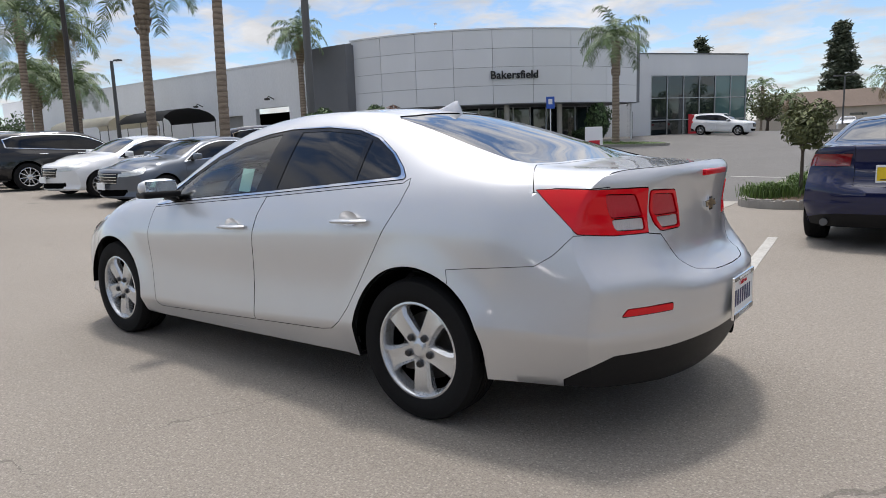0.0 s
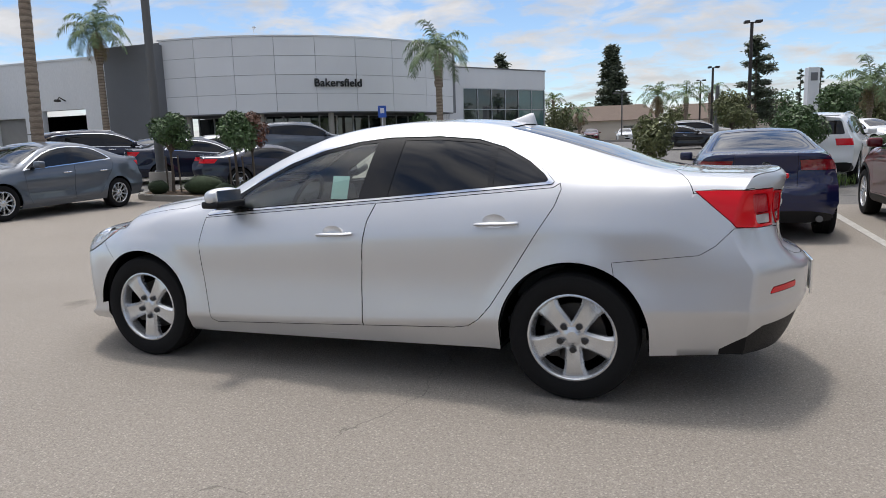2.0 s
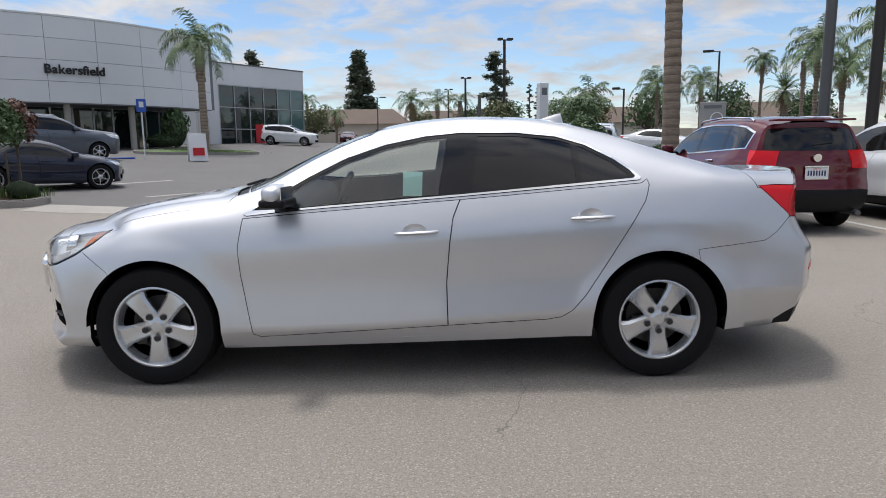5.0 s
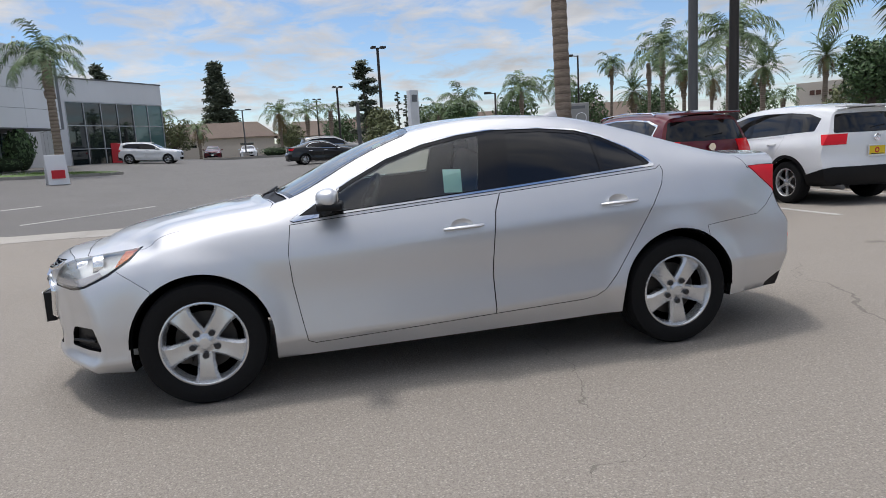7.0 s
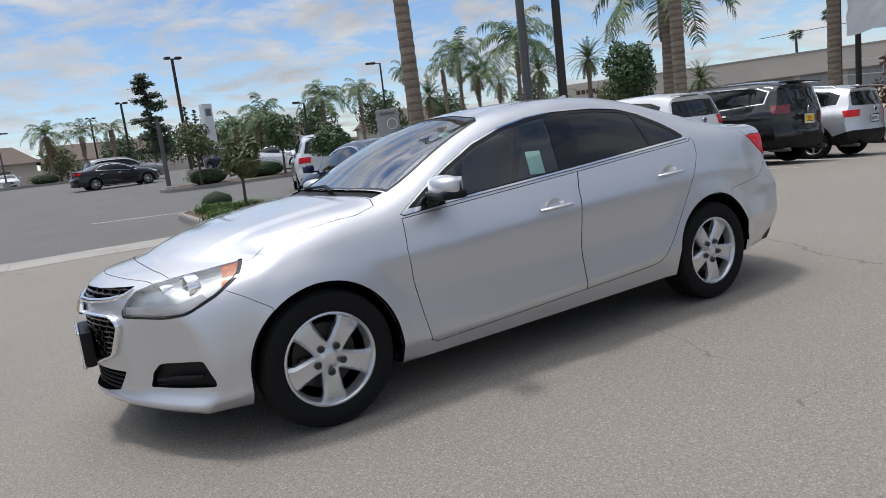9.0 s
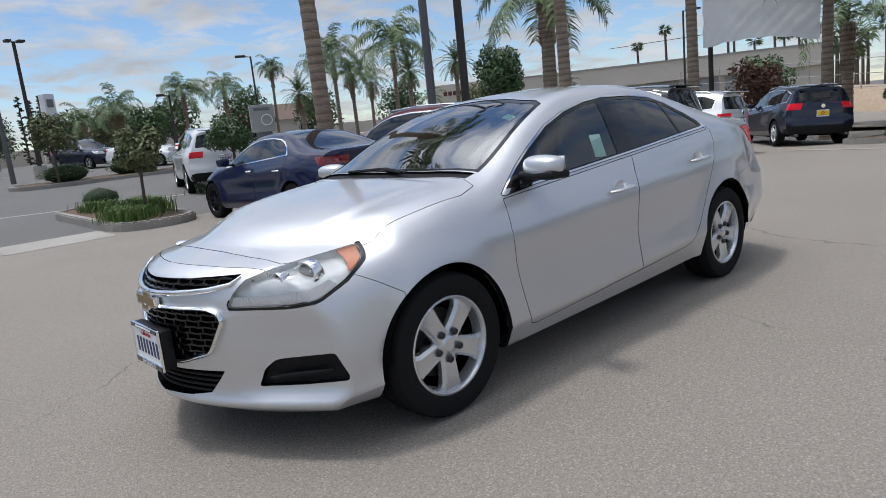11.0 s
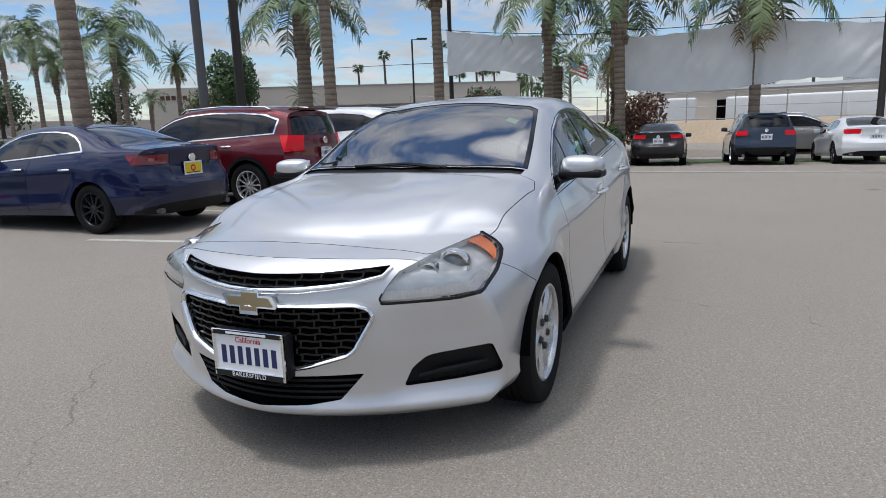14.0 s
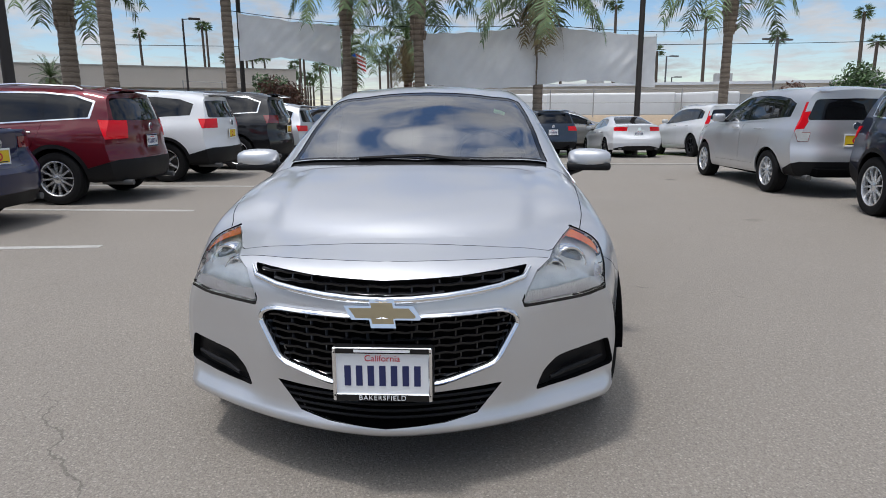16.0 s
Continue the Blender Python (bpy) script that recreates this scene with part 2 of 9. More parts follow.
M["shop_glass"] = material("dark shop glass", (0.018, 0.026, 0.028), 0.03, coat=1.0, coat_rough=0.0, stain=0.5, stain_scale=0.5, stain_color=(0.004, 0.005, 0.005))
M["lobby_glass"] = material("blue green glass", (0.08, 0.16, 0.16), 0.03, coat=1.0, stain=0.5, stain_scale=0.35)
M["frame_metal"] = material("grey window frame", (0.42, 0.43, 0.44), 0.4, 0.6)
M["roller"] = material("grey roller shutter", (0.36, 0.355, 0.34), 0.6, 0.2, stain=0.3)
M["roof_tile"] = material("brown roof shingles", (0.16, 0.12, 0.095), 0.9, grain=0.5, grain_scale=6, stain=0.4, stain_scale=0.6)
M["pole_dark"] = material("dark brown painted steel", (0.045, 0.038, 0.034), 0.55, 0.2, stain=0.3, stain_scale=1.0)
M["pole_grey"] = material("weathered grey steel", (0.13, 0.13, 0.13), 0.6, 0.3, stain=0.3)
M["tarp"] = material("dirty white tarpaulin", (0.93, 0.93, 0.92), 0.8, grain=0.06, grain_scale=3, stain=0.2, stain_scale=0.7, bump=0.5, bump_scale=3.0)


def lets_light_through(m, share):
    """Thin cloth: part of the light passes and is scattered."""
    n, l = m.node_tree.nodes, m.node_tree.links
    b, out = n["Principled BSDF"], n["Material Output"]
    tr, mx = n.new("ShaderNodeBsdfTranslucent"), n.new("ShaderNodeMixShader")
    mx.inputs[0].default_value = share
    if b.inputs["Base Color"].links:
        l.new(b.inputs["Base Color"].links[0].from_socket, tr.inputs["Color"])
    else:
        tr.inputs["Color"].default_value = b.inputs["Base Color"].default_value
    l.new(b.outputs[0], mx.inputs[1])
    l.new(tr.outputs[0], mx.inputs[2])
    l.new(mx.outputs[0], out.inputs["Surface"])


lets_light_through(M["tarp"], 0.4)
M["cable"] = material("black cable", (0.01, 0.01, 0.01), 0.6)
M["palm_bark"] = material("ringed palm bark", (0.34, 0.28, 0.22), 0.95, grain=0.45, grain_scale=5, stain=1.0, stain_scale=1.0, stain_color=(0.13, 0.09, 0.065), bump=1.0, bump_scale=8, aniso=(0.8, 0.8, 5.0))


def ring_bark(m):
    """Leaf scars: pale and dark bands round the trunk, about five to the metre."""
    n, l = m.node_tree.nodes, m.node_tree.links
    b = n["Principled BSDF"]
    src = b.inputs["Base Color"].links[0].from_socket
    co, wv, mx = n.new("ShaderNodeTexCoord"), n.new("ShaderNodeTexWave"), n.new("ShaderNodeMix")
    wv.bands_direction, wv.wave_profile = "Z", "SAW"
    wv.inputs["Scale"].default_value, wv.inputs["Distortion"].default_value = 1.7, 1.6
    wv.inputs["Detail"].default_value, wv.inputs["Detail Scale"].default_value = 3.0, 1.2
    l.new(co.outputs["Object"], wv.inputs["Vector"])
    mx.data_type, mx.blend_type = "RGBA", "MULTIPLY"
    rp = n.new("ShaderNodeValToRGB")
    rp.color_ramp.elements[0].position, rp.color_ramp.elements[0].color = 0.1, (0.42, 0.38, 0.35, 1)
    rp.color_ramp.elements[1].position, rp.color_ramp.elements[1].color = 0.55, (1.15, 1.12, 1.08, 1)
    l.new(wv.outputs["Fac"], rp.inputs[0])
    mx.inputs["Factor"].default_value = 0.6
    l.new(src, mx.inputs["A"])
    l.new(rp.outputs[0], mx.inputs["B"])
    l.new(mx.outputs["Result"], b.inputs["Base Color"])


ring_bark(M["palm_bark"])
M["palm_bark_shaggy"] = material("shaggy palm boots", (0.17, 0.11, 0.07), 0.95, grain=0.6, grain_scale=18, stain=0.5, stain_scale=5, bump=1.0, bump_scale=30)
M["bark"] = material("brown tree bark", (0.11, 0.085, 0.065), 0.95, grain=0.5, grain_scale=20, stain=0.4, stain_scale=3, bump=1.0, bump_scale=26)
M["frond"] = material("palm frond green", (0.125, 0.185, 0.075), 0.55, grain=0.2, grain_scale=9, per_piece=0.35)
M["frond_dry"] = material("drying palm frond", (0.20, 0.15, 0.07), 0.7, grain=0.3, grain_scale=9, per_piece=0.3)
M["frond_date"] = material("date palm frond", (0.085, 0.125, 0.045), 0.6, per_piece=0.35)
M["leaf"] = material("dark green leaf", (0.065, 0.115, 0.040), 0.5, per_piece=0.45)
M["leaf_olive"] = material("olive leaf", (0.12, 0.135, 0.055), 0.6, per_piece=0.4)
M["leaf_red"] = material("reddish brown leaf", (0.12, 0.055, 0.035), 0.6, per_piece=0.4)
M["needle"] = material("conifer needles", (0.065, 0.080, 0.048), 0.7, per_piece=0.4)
M["grass"] = material("green grass", (0.10, 0.17, 0.035), 0.7, grain=0.4, grain_scale=20, stain=0.4, stain_scale=1.0, per_piece=0.35)
M["blue_sign"] = material("blue sign", (0.02, 0.09, 0.42), 0.4)
M["sign_white"] = material("white sign face", (0.72, 0.73, 0.74), 0.5, stain=0.15)
M["black_sign"] = material("black sign letters", (0.014, 0.014, 0.016), 0.4)
M["red_sign"] = material("red sign letters", (0.55, 0.02, 0.03), 0.4)
M["earth"] = material("dry tan earth", (0.40, 0.31, 0.215), 0.95, grain=0.3, grain_scale=4, stain=0.4, stain_scale=0.3)
M["rv_white"] = material("white caravan shell", (0.68, 0.68, 0.67), 0.5, stain=0.15, stain_scale=1.0)
M["fabric_dark"] = material("dark canopy cloth", (0.03, 0.032, 0.035), 0.8, stain=0.3)
M["fabric_cream"] = material("cream canopy cloth", (0.52, 0.50, 0.43), 0.8, stain=0.3)
# leaf green darkened to about a third, as shade inside the foliage
M["hedge"] = material("hedge inner shade", (0.02, 0.034, 0.012), 0.9, grain=0.4, grain_scale=20)


def make_asphalt():
    m = material("sun bleached asphalt", (0.270, 0.240, 0.205), 0.86, grain=0.75, grain_scale=48, stain=0.65, stain_scale=0.28,
                 stain_color=(0.205, 0.187, 0.163), bump=0.8, bump_scale=80, rough_var=0.08)
    n, l = m.node_tree.nodes, m.node_tree.links
    b = n["Principled BSDF"]
    src = b.inputs["Base Color"].links[0].from_socket
    co = n.new("ShaderNodeTexCoord")
    # pale stones in the wearing course
    v = n.new("ShaderNodeTexVoronoi")
    v.inputs["Scale"].default_value = 55
    l.new(co.outputs["Object"], v.inputs["Vector"])
    r = n.new("ShaderNodeMapRange")
    r.inputs["From Min"].default_value, r.inputs["From Max"].default_value = 0.16, 0.30
    r.inputs["To Min"].default_value, r.inputs["To Max"].default_value = 0.55, 0.0
    l.new(v.outputs["Distance"], r.inputs["Value"])
    mx = n.new("ShaderNodeMix")
    mx.data_type = "RGBA"
    mx.inputs["B"].default_value = (0.46, 0.42, 0.36, 1)
    l.new(r.outputs[0], mx.inputs["Factor"])
    l.new(src, mx.inputs["A"])
    # small oil spots
    v2 = n.new("ShaderNodeTexVoronoi")
    v2.inputs["Scale"].default_value = 0.55
    l.new(co.outputs["Object"], v2.inputs["Vector"])
    nz = n.new("ShaderNodeTexNoise")
    nz.inputs["Scale"].default_value = 5.0
    l.new(co.outputs["Object"], nz.inputs["Vector"])
    ad = n.new("ShaderNodeMath")
    ad.operation = "MULTIPLY_ADD"
    ad.inputs[1].default_value = 0.16
    l.new(nz.outputs["Fac"], ad.inputs[0])
    l.new(v2.outputs["Distance"], ad.inputs[2])
    r2 = n.new("ShaderNodeMapRange")
    r2.inputs["From Min"].default_value, r2.inputs["From Max"].default_value = 0.10, 0.17
    r2.inputs["To Min"].default_value, r2.inputs["To Max"].default_value = 0.55, 0.0
    l.new(ad.outputs[0], r2.inputs["Value"])
    mx2 = n.new("ShaderNodeMix")
    mx2.data_type = "RGBA"
    mx2.inputs["B"].default_value = (0.075, 0.068, 0.06, 1)
    l.new(r2.outputs[0], mx2.inputs["Factor"])
    l.new(mx.outputs["Result"], mx2.inputs["A"])
    # long wandering cracks, broken off here and there
    wob = n.new("ShaderNodeTexNoise")
    wob.inputs["Scale"].default_value, wob.inputs["Detail"].default_value = 1.6, 6.0
    l.new(co.outputs["Object"], wob.inputs["Vector"])
    sh = n.new("ShaderNodeVectorMath")
    sh.operation = "MULTIPLY_ADD"
    sh.inputs[1].default_value = (0.9, 0.9, 0.0)
    l.new(wob.outputs["Color"], sh.inputs[0])
    l.new(co.outputs["Object"], sh.inputs[2])
    cr = n.new("ShaderNodeTexVoronoi")
    cr.feature = "DISTANCE_TO_EDGE"
    cr.inputs["Scale"].default_value = 0.21
    l.new(sh.outputs[0], cr.inputs["Vector"])
    gap = n.new("ShaderNodeTexNoise")
    gap.inputs["Scale"].default_value, gap.inputs["Detail"].default_value = 0.45, 3.0
    l.new(co.outputs["Object"], gap.inputs["Vector"])
    wide = n.new("ShaderNodeMapRange")
    wide.inputs["From Min"].default_value, wide.inputs["From Max"].default_value = 0.52, 0.72
    wide.inputs["To Min"].default_value, wide.inputs["To Max"].default_value = 0.0, 0.0018
    l.new(gap.outputs["Fac"], wide.inputs["Value"])
    lt = n.new("ShaderNodeMath")
    lt.operation = "LESS_THAN"
    l.new(cr.outputs["Distance"], lt.inputs[0])
    l.new(wide.outputs[0], lt.inputs[1])
    sc = n.new("ShaderNodeMath")
    sc.operation = "MULTIPLY"
    sc.inputs[1].default_value = 0.42
    l.new(lt.outputs[0], sc.inputs[0])
    mx3 = n.new("ShaderNodeMix")
    mx3.data_type = "RGBA"
    mx3.inputs["B"].default_value = (0.055, 0.05, 0.045, 1)
    l.new(sc.outputs[0], mx3.inputs["Factor"])
    l.new(mx2.outputs["Result"], mx3.inputs["A"])
    # a newer, greyer wearing course on the lane behind the valley gutter
    sp = n.new("ShaderNodeSeparateXYZ")
    l.new(co.outputs["Object"], sp.inputs[0])
    gt = n.new("ShaderNodeMapRange")
    gt.inputs["From Min"].default_value, gt.inputs["From Max"].default_value = 9.70, 9.78
    l.new(sp.outputs["Y"], gt.inputs["Value"])
    tone = n.new("ShaderNodeMix")
    tone.data_type, tone.blend_type = "RGBA", "MULTIPLY"
    tone.inputs["B"].default_value = (0.56, 0.60, 0.66, 1)
    l.new(gt.outputs[0], tone.inputs["Factor"])
    l.new(mx3.outputs["Result"], tone.inputs["A"])
    l.new(tone.outputs["Result"], b.inputs["Base Color"])
    return m


M["asphalt"] = make_asphalt()


# ---------------------------------------------------------------- mesh helpers
def finish(name, bm, mat, smooth=None):
    me = bpy.data.meshes.new(name)
    bm.to_mesh(me)
    bm.free()
    for m in mat if isinstance(mat, (list, tuple)) else [mat]:
        me.materials.append(m)
    if smooth:
        me.polygons.foreach_set("use_smooth", [True] * len(me.polygons))
        me.set_sharp_from_angle(angle=radians(smooth))
    return me


def thing(name, bm, mat, label, category, group="", kind="", smooth=None, at=None):
    ob = new(name, finish(name, bm, mat, smooth))
    if at is not None:
        ob.matrix_world = at
    return tagged(ob, label, category, group, kind)


def anchor(name, label, category, group="", at=None):
    ob = new(name)
    ob.empty_display_size = 0.2
    if at is not None:
        ob.matrix_world = at
    return tagged(ob, label, category, group)


def part(name, bm, mat, parent, label="", smooth=None, at=None):
    ob = new(name, finish(name, bm, mat, smooth) if isinstance(bm, bmesh.types.BMesh) else bm)
    ob.parent = parent
    if at is not None:
        ob.matrix_local = at
    return tagged(ob, label)


def box(bm, c, s, bevel=0.0, seg=2, turn=None):
    g = bmesh.ops.create_cube(bm, size=1.0)
    vs = g["verts"]
    bmesh.ops.scale(bm, vec=s, verts=vs)
    if bevel:
        es = list({e for v in vs for e in v.link_edges})
        r = bmesh.ops.bevel(bm, geom=es, offset=bevel, segments=seg, profile=0.6, affect="EDGES")
        vs = list({v for f in r["faces"] for v in f.verts} | {v for v in vs if v.is_valid})
    if turn is not None:
        bmesh.ops.rotate(bm, cent=(0, 0, 0), matrix=turn.to_3x3(), verts=vs)
    bmesh.ops.translate(bm, vec=c, verts=vs)
    return vs


def boxes(*rows, bevel=0.0):
    bm = bmesh.new()
    for c, s in rows:
        box(bm, c, s, bevel)
    return bm


def tube(bm, pts, radii, sides=8, caps=True, squash=1.0):
    """A round bar along pts with a radius at each."""
    pts = [Vector(p) for p in pts]
    if isinstance(radii, (int, float)):
        radii = [radii] * len(pts)
    rings = []
    ref = Vector((0, 0, 1)) if abs((pts[-1] - pts[0]).normalized().z) < 0.9 else Vector((1, 0, 0))
    for k, p in enumerate(pts):
        d = (pts[min(k + 1, len(pts) - 1)] - pts[max(k - 1, 0)]).normalized()
        a = d.cross(ref).normalized()
        b = d.cross(a).normalized()
        rings.append([bm.verts.new(p + radii[k] * (math.cos(t) * a + squash * math.sin(t) * b))
                      for t in (2 * math.pi * j / sides for j in range(sides))])
    for r0, r1 in zip(rings, rings[1:]):
        for j in range(sides):
            bm.faces.new((r0[j], r0[(j + 1) % sides], r1[(j + 1) % sides], r1[j]))
    if caps:
        bm.faces.new(rings[0])
        bm.faces.new(rings[-1][::-1])
    return rings


def lathe(bm, profile, sides, axis="y"):
    """profile: rows of (radius, along). Turned about the axis."""
    rings = []
    for r, a in profile:
        ring = []
        for j in range(sides):
            t = 2 * math.pi * j / sides
            c, s = r * math.cos(t), r * math.sin(t)
            ring.append(bm.verts.new((c, a, s) if axis == "y" else (c, s, a)))
        rings.append(ring)
    for r0, r1 in zip(rings, rings[1:]):
        for j in range(sides):
            bm.faces.new((r0[j], r0[(j + 1) % sides], r1[(j + 1) % sides], r1[j]))
    return rings


def slab(bm, poly, z0, z1):
    """An upright prism over a polygon in the plan."""
    lo = [bm.verts.new((x, y, z0(x, y) if callable(z0) else z0)) for x, y in poly]
    hi = [bm.verts.new((x, y, z1(x, y) if callable(z1) else z1)) for x, y in poly]
    bm.faces.new(hi)
    bm.faces.new(lo[::-1])
    for k in range(len(poly)):
        bm.faces.new((lo[k], lo[(k + 1) % len(poly)], hi[(k + 1) % len(poly)], hi[k]))
    bmesh.ops.recalc_face_normals(bm, faces=bm.faces[:])


def plate_poly(bm, pts, thick, axis):
    """A flat piece with an outline in a plane, extruded by thick along the axis vector."""
    a = [bm.verts.new(p) for p in pts]
    b = [bm.verts.new(Vector(p) + Vector(axis) * thick) for p in pts]
    bm.faces.new(a)
    bm.faces.new(b[::-1])
    for k in range(len(pts)):
        bm.faces.new((a[k], b[k], b[(k + 1) % len(pts)], a[(k + 1) % len(pts)]))
    bmesh.ops.recalc_face_normals(bm, faces=bm.faces[:])


def text_bm(words, size, depth=0.0, spacing=1.0, fat=0.0):
    """Built-in font letters as a bmesh in the plane z = 0, centred."""
    cu = bpy.data.curves.new("words", "FONT")
    cu.offset = fat
    cu.body, cu.size, cu.extrude, cu.align_x, cu.align_y, cu.space_character = words, size, depth, "CENTER", "CENTER", spacing
    ob = bpy.data.objects.new("words", cu)
    scene.collection.objects.link(ob)
    me = bpy.data.meshes.new_from_object(ob.evaluated_get(bpy.context.evaluated_depsgraph_get()))
    bm = bmesh.new()
    bm.from_mesh(me)
    bpy.data.objects.remove(ob)
    bpy.data.meshes.remove(me)
    bpy.data.curves.remove(cu)
    return bm


def smooth01(x):
    x = min(1.0, max(0.0, x))
    return x * x * (3 - 2 * x)


def ground_z(x, y):
    """The lot climbs towards the showroom and the service yard and falls towards the street."""
    up = 0.027 * (math.sqrt((y - 8.5) ** 2 + 4) + (y - 8.5) - 0) / 2 if y < 62 else 1.445
    k = max(0.0, x - 8.5)
    down = 0.040 * min(k, 14.0) * min(1.0, k / 4.0) * min(1.0, max(0.15, (13 - y) / 8))
    rise = 0.045 * min(10.0, max(0.0, -6.2 - x)) * smooth01((-6.2 - x) / 2.0)
    return up - down + rise - 0.0027


# ---------------------------------------------------------------- car bodies
def curve_of(table, xs, soft=0.05):
    """Monotone cubic through rows of (x, value), softened a little."""
    t = np.array(sorted(table), float)
    x, y = t[:, 0], t[:, 1]
    h, d = np.diff(x), np.diff(y) / np.diff(x)
    m = np.zeros(len(x))
    m[0], m[-1] = d[0], d[-1]
    for k in range(1, len(x) - 1):
        if d[k - 1] * d[k] > 0:
            w1, w2 = 2 * h[k] + h[k - 1], h[k] + 2 * h[k - 1]
            m[k] = (w1 + w2) / (w1 / d[k - 1] + w2 / d[k])

    def value(q):
        q = np.clip(q, x[0], x[-1])
        k = np.clip(np.searchsorted(x, q) - 1, 0, len(h) - 1)
        s = (q - x[k]) / h[k]
        return (y[k] * (2 * s**3 - 3 * s**2 + 1) + h[k] * m[k] * (s**3 - 2 * s**2 + s)
                + y[k + 1] * (-2 * s**3 + 3 * s**2) + h[k] * m[k + 1] * (s**3 - s**2))

    return sum(value(xs + o) * w for o, w in ((-soft, 0.25), (0.0, 0.5), (soft, 0.25)))


def creased(pts, counts, breaks):
    """A section in several smooth stretches that meet at sharp edges at the given points."""
    stops = [0] + sorted(breaks) + [len(pts) - 1]
    runs = [spline_pts(pts[a : b + 1], counts[a:b], a == 0) for a, b in zip(stops, stops[1:])]
    return np.vstack([r[:-1] for r in runs[:-1]] + [runs[-1]])


def spline_pts(pts, counts, mirrored=True):
    """Points along a centripetal Catmull-Rom curve through pts, with counts[k] steps in stretch k."""
    p = np.array(pts, float)
    first = [-p[1, 0], p[1, 1]] if mirrored else 2 * p[0] - p[1]
    p = np.vstack([[first], p, [2 * p[-1] - p[-2]]])
    out = []
    for k, c in enumerate(counts):
        p0, p1, p2, p3 = p[k : k + 4]
        t1 = max(1e-4, np.linalg.norm(p1 - p0)) ** 0.5
        t2 = t1 + max(1e-4, np.linalg.norm(p2 - p1)) ** 0.5
        t3 = t2 + max(1e-4, np.linalg.norm(p3 - p2)) ** 0.5
        for j in range(c):
            t = t1 + (t2 - t1) * j / c
            a1 = p0 * (t1 - t) / t1 + p1 * t / t1
            a2 = p1 * (t2 - t) / (t2 - t1) + p2 * (t - t1) / (t2 - t1)
            a3 = p2 * (t3 - t) / (t3 - t2) + p3 * (t - t2) / (t3 - t2)
            b1 = a1 * (t2 - t) / t2 + a2 * t / t2
            b2 = a2 * (t3 - t) / (t3 - t1) + a3 * (t - t1) / (t3 - t1)
            out.append(b1 * (t2 - t) / (t2 - t1) + b2 * (t - t1) / (t2 - t1))
    out.append(p[-2])
    return np.array(out)


def half_shell(S, step, counts, cap):
    """The car's left half (y < 0, nose to -x) as a bmesh. Rows run from the roof's middle line down to the sill."""
    xs = np.arange(S["x0"], S["x1"] + 1e-6, step)
    if len(xs) < 3 or xs[-1] < S["x1"] - 1e-6:
        xs = np.append(xs, S["x1"])
    tab = {k: curve_of(S[k], xs) for k in ("zc", "yr", "zr", "yb", "zb", "ys", "zs", "ym", "zm", "yl", "zl", "yk", "zk")}
    sharp = "edges" in S
    edge = curve_of(S["edges"], xs) if sharp else None
    end_soft = 0.010 if sharp else 0.05

    def xf(z, y):
        x = curve_of(S["front"], z, end_soft)
        if sharp:          # the bumper's outer corners lie behind the grille section, down to the chin
            k = np.clip((np.abs(y) - 0.44 - 0.18 * np.maximum(0, z - 0.42)) / 0.13, 0, 1)
            h = np.clip((z - 0.262) / 0.035, 0, 1) * np.clip((0.67 - z) / 0.16, 0, 1)
            x = x + 0.020 * k * k * (3 - 2 * k) * h
        return x

    def xr(z, y):
        if not sharp:
            return curve_of(S["rear"], z)
        w = np.clip((np.abs(y) - 0.30) / 0.30, 0, 1)
        w = w * w * (3 - 2 * w)
        return (1 - w) * curve_of(S["rear"], z, end_soft) + w * curve_of(S["rear_side"], z, end_soft)

    bf, br = S["bend_front"], S["bend_rear"]
    bend = lambda y, b: b[0] * (np.abs(y) / b[1]) ** b[2]  # noqa: E731
    bm = bmesh.new()
    grid, rail = [], counts[0] + counts[1]
    ends = []
    for i, x in enumerate(xs):
        g = {k: v[i] for k, v in tab.items()}
        crown = g["zc"] - g["zr"]
        pts = [(0, g["zc"]), (-0.62 * g["yr"], g["zc"] - 0.30 * crown), (-g["yr"], g["zr"]), (-g["yb"], g["zb"]), (-g["ys"], g["zs"]),
               (-g["ym"], g["zm"]), (-g["yl"], g["zl"]), (-g["yk"], g["zk"]), (-0.62 * g["yk"], g["zk"] - 0.02)]
        if sharp:
            sec = (1 - edge[i]) * creased(pts, counts, [6, 7]) + edge[i] * creased(pts, counts, [4, 6, 7])
        else:
            sec = spline_pts(pts, counts)
        y, z = np.minimum(sec[:, 0], 0), sec[:, 1]
        for cx, cz, r, w, h in S.get("flares", ()):          # raised bands round the wheel openings
            d = np.clip((np.hypot(x - cx, z - cz) - r) / w, 0, 1)
            y = y - np.where((y < -0.6) & (z > 0.2), h * (1 - d) ** 1.25, 0)
        if "dome" in S:                                      # raised middle of the bonnet
            x_a, x_b, y_a, y_b, high = S["dome"]
            yc = y_a + (y_b - y_a) * (x - x_a) / (x_b - x_a)
            ends_w = smooth01((x - x_a) / 0.25) if x < x_b else 0.0
            k = np.clip((yc + 0.035 + y) / 0.07, 0, 1)
            z = z + np.where(np.arange(len(z)) <= rail, high * ends_w * k * k * (3 - 2 * k), 0)
        wf, wr = smooth01(1 - (x - S["x0"]) / S["blend"]), smooth01(1 - (S["x1"] - x) / S["blend"])
        px = x + wf * (xf(z, y) + bend(y, bf) - S["x0"]) + wr * (xr(z, y) - bend(y, br) - S["x1"])
        grid.append([bm.verts.new((a, b, c)) for a, b, c in zip(px, y, z)])
        if i in (0, len(xs) - 1):
            ends.append((i, y, z))
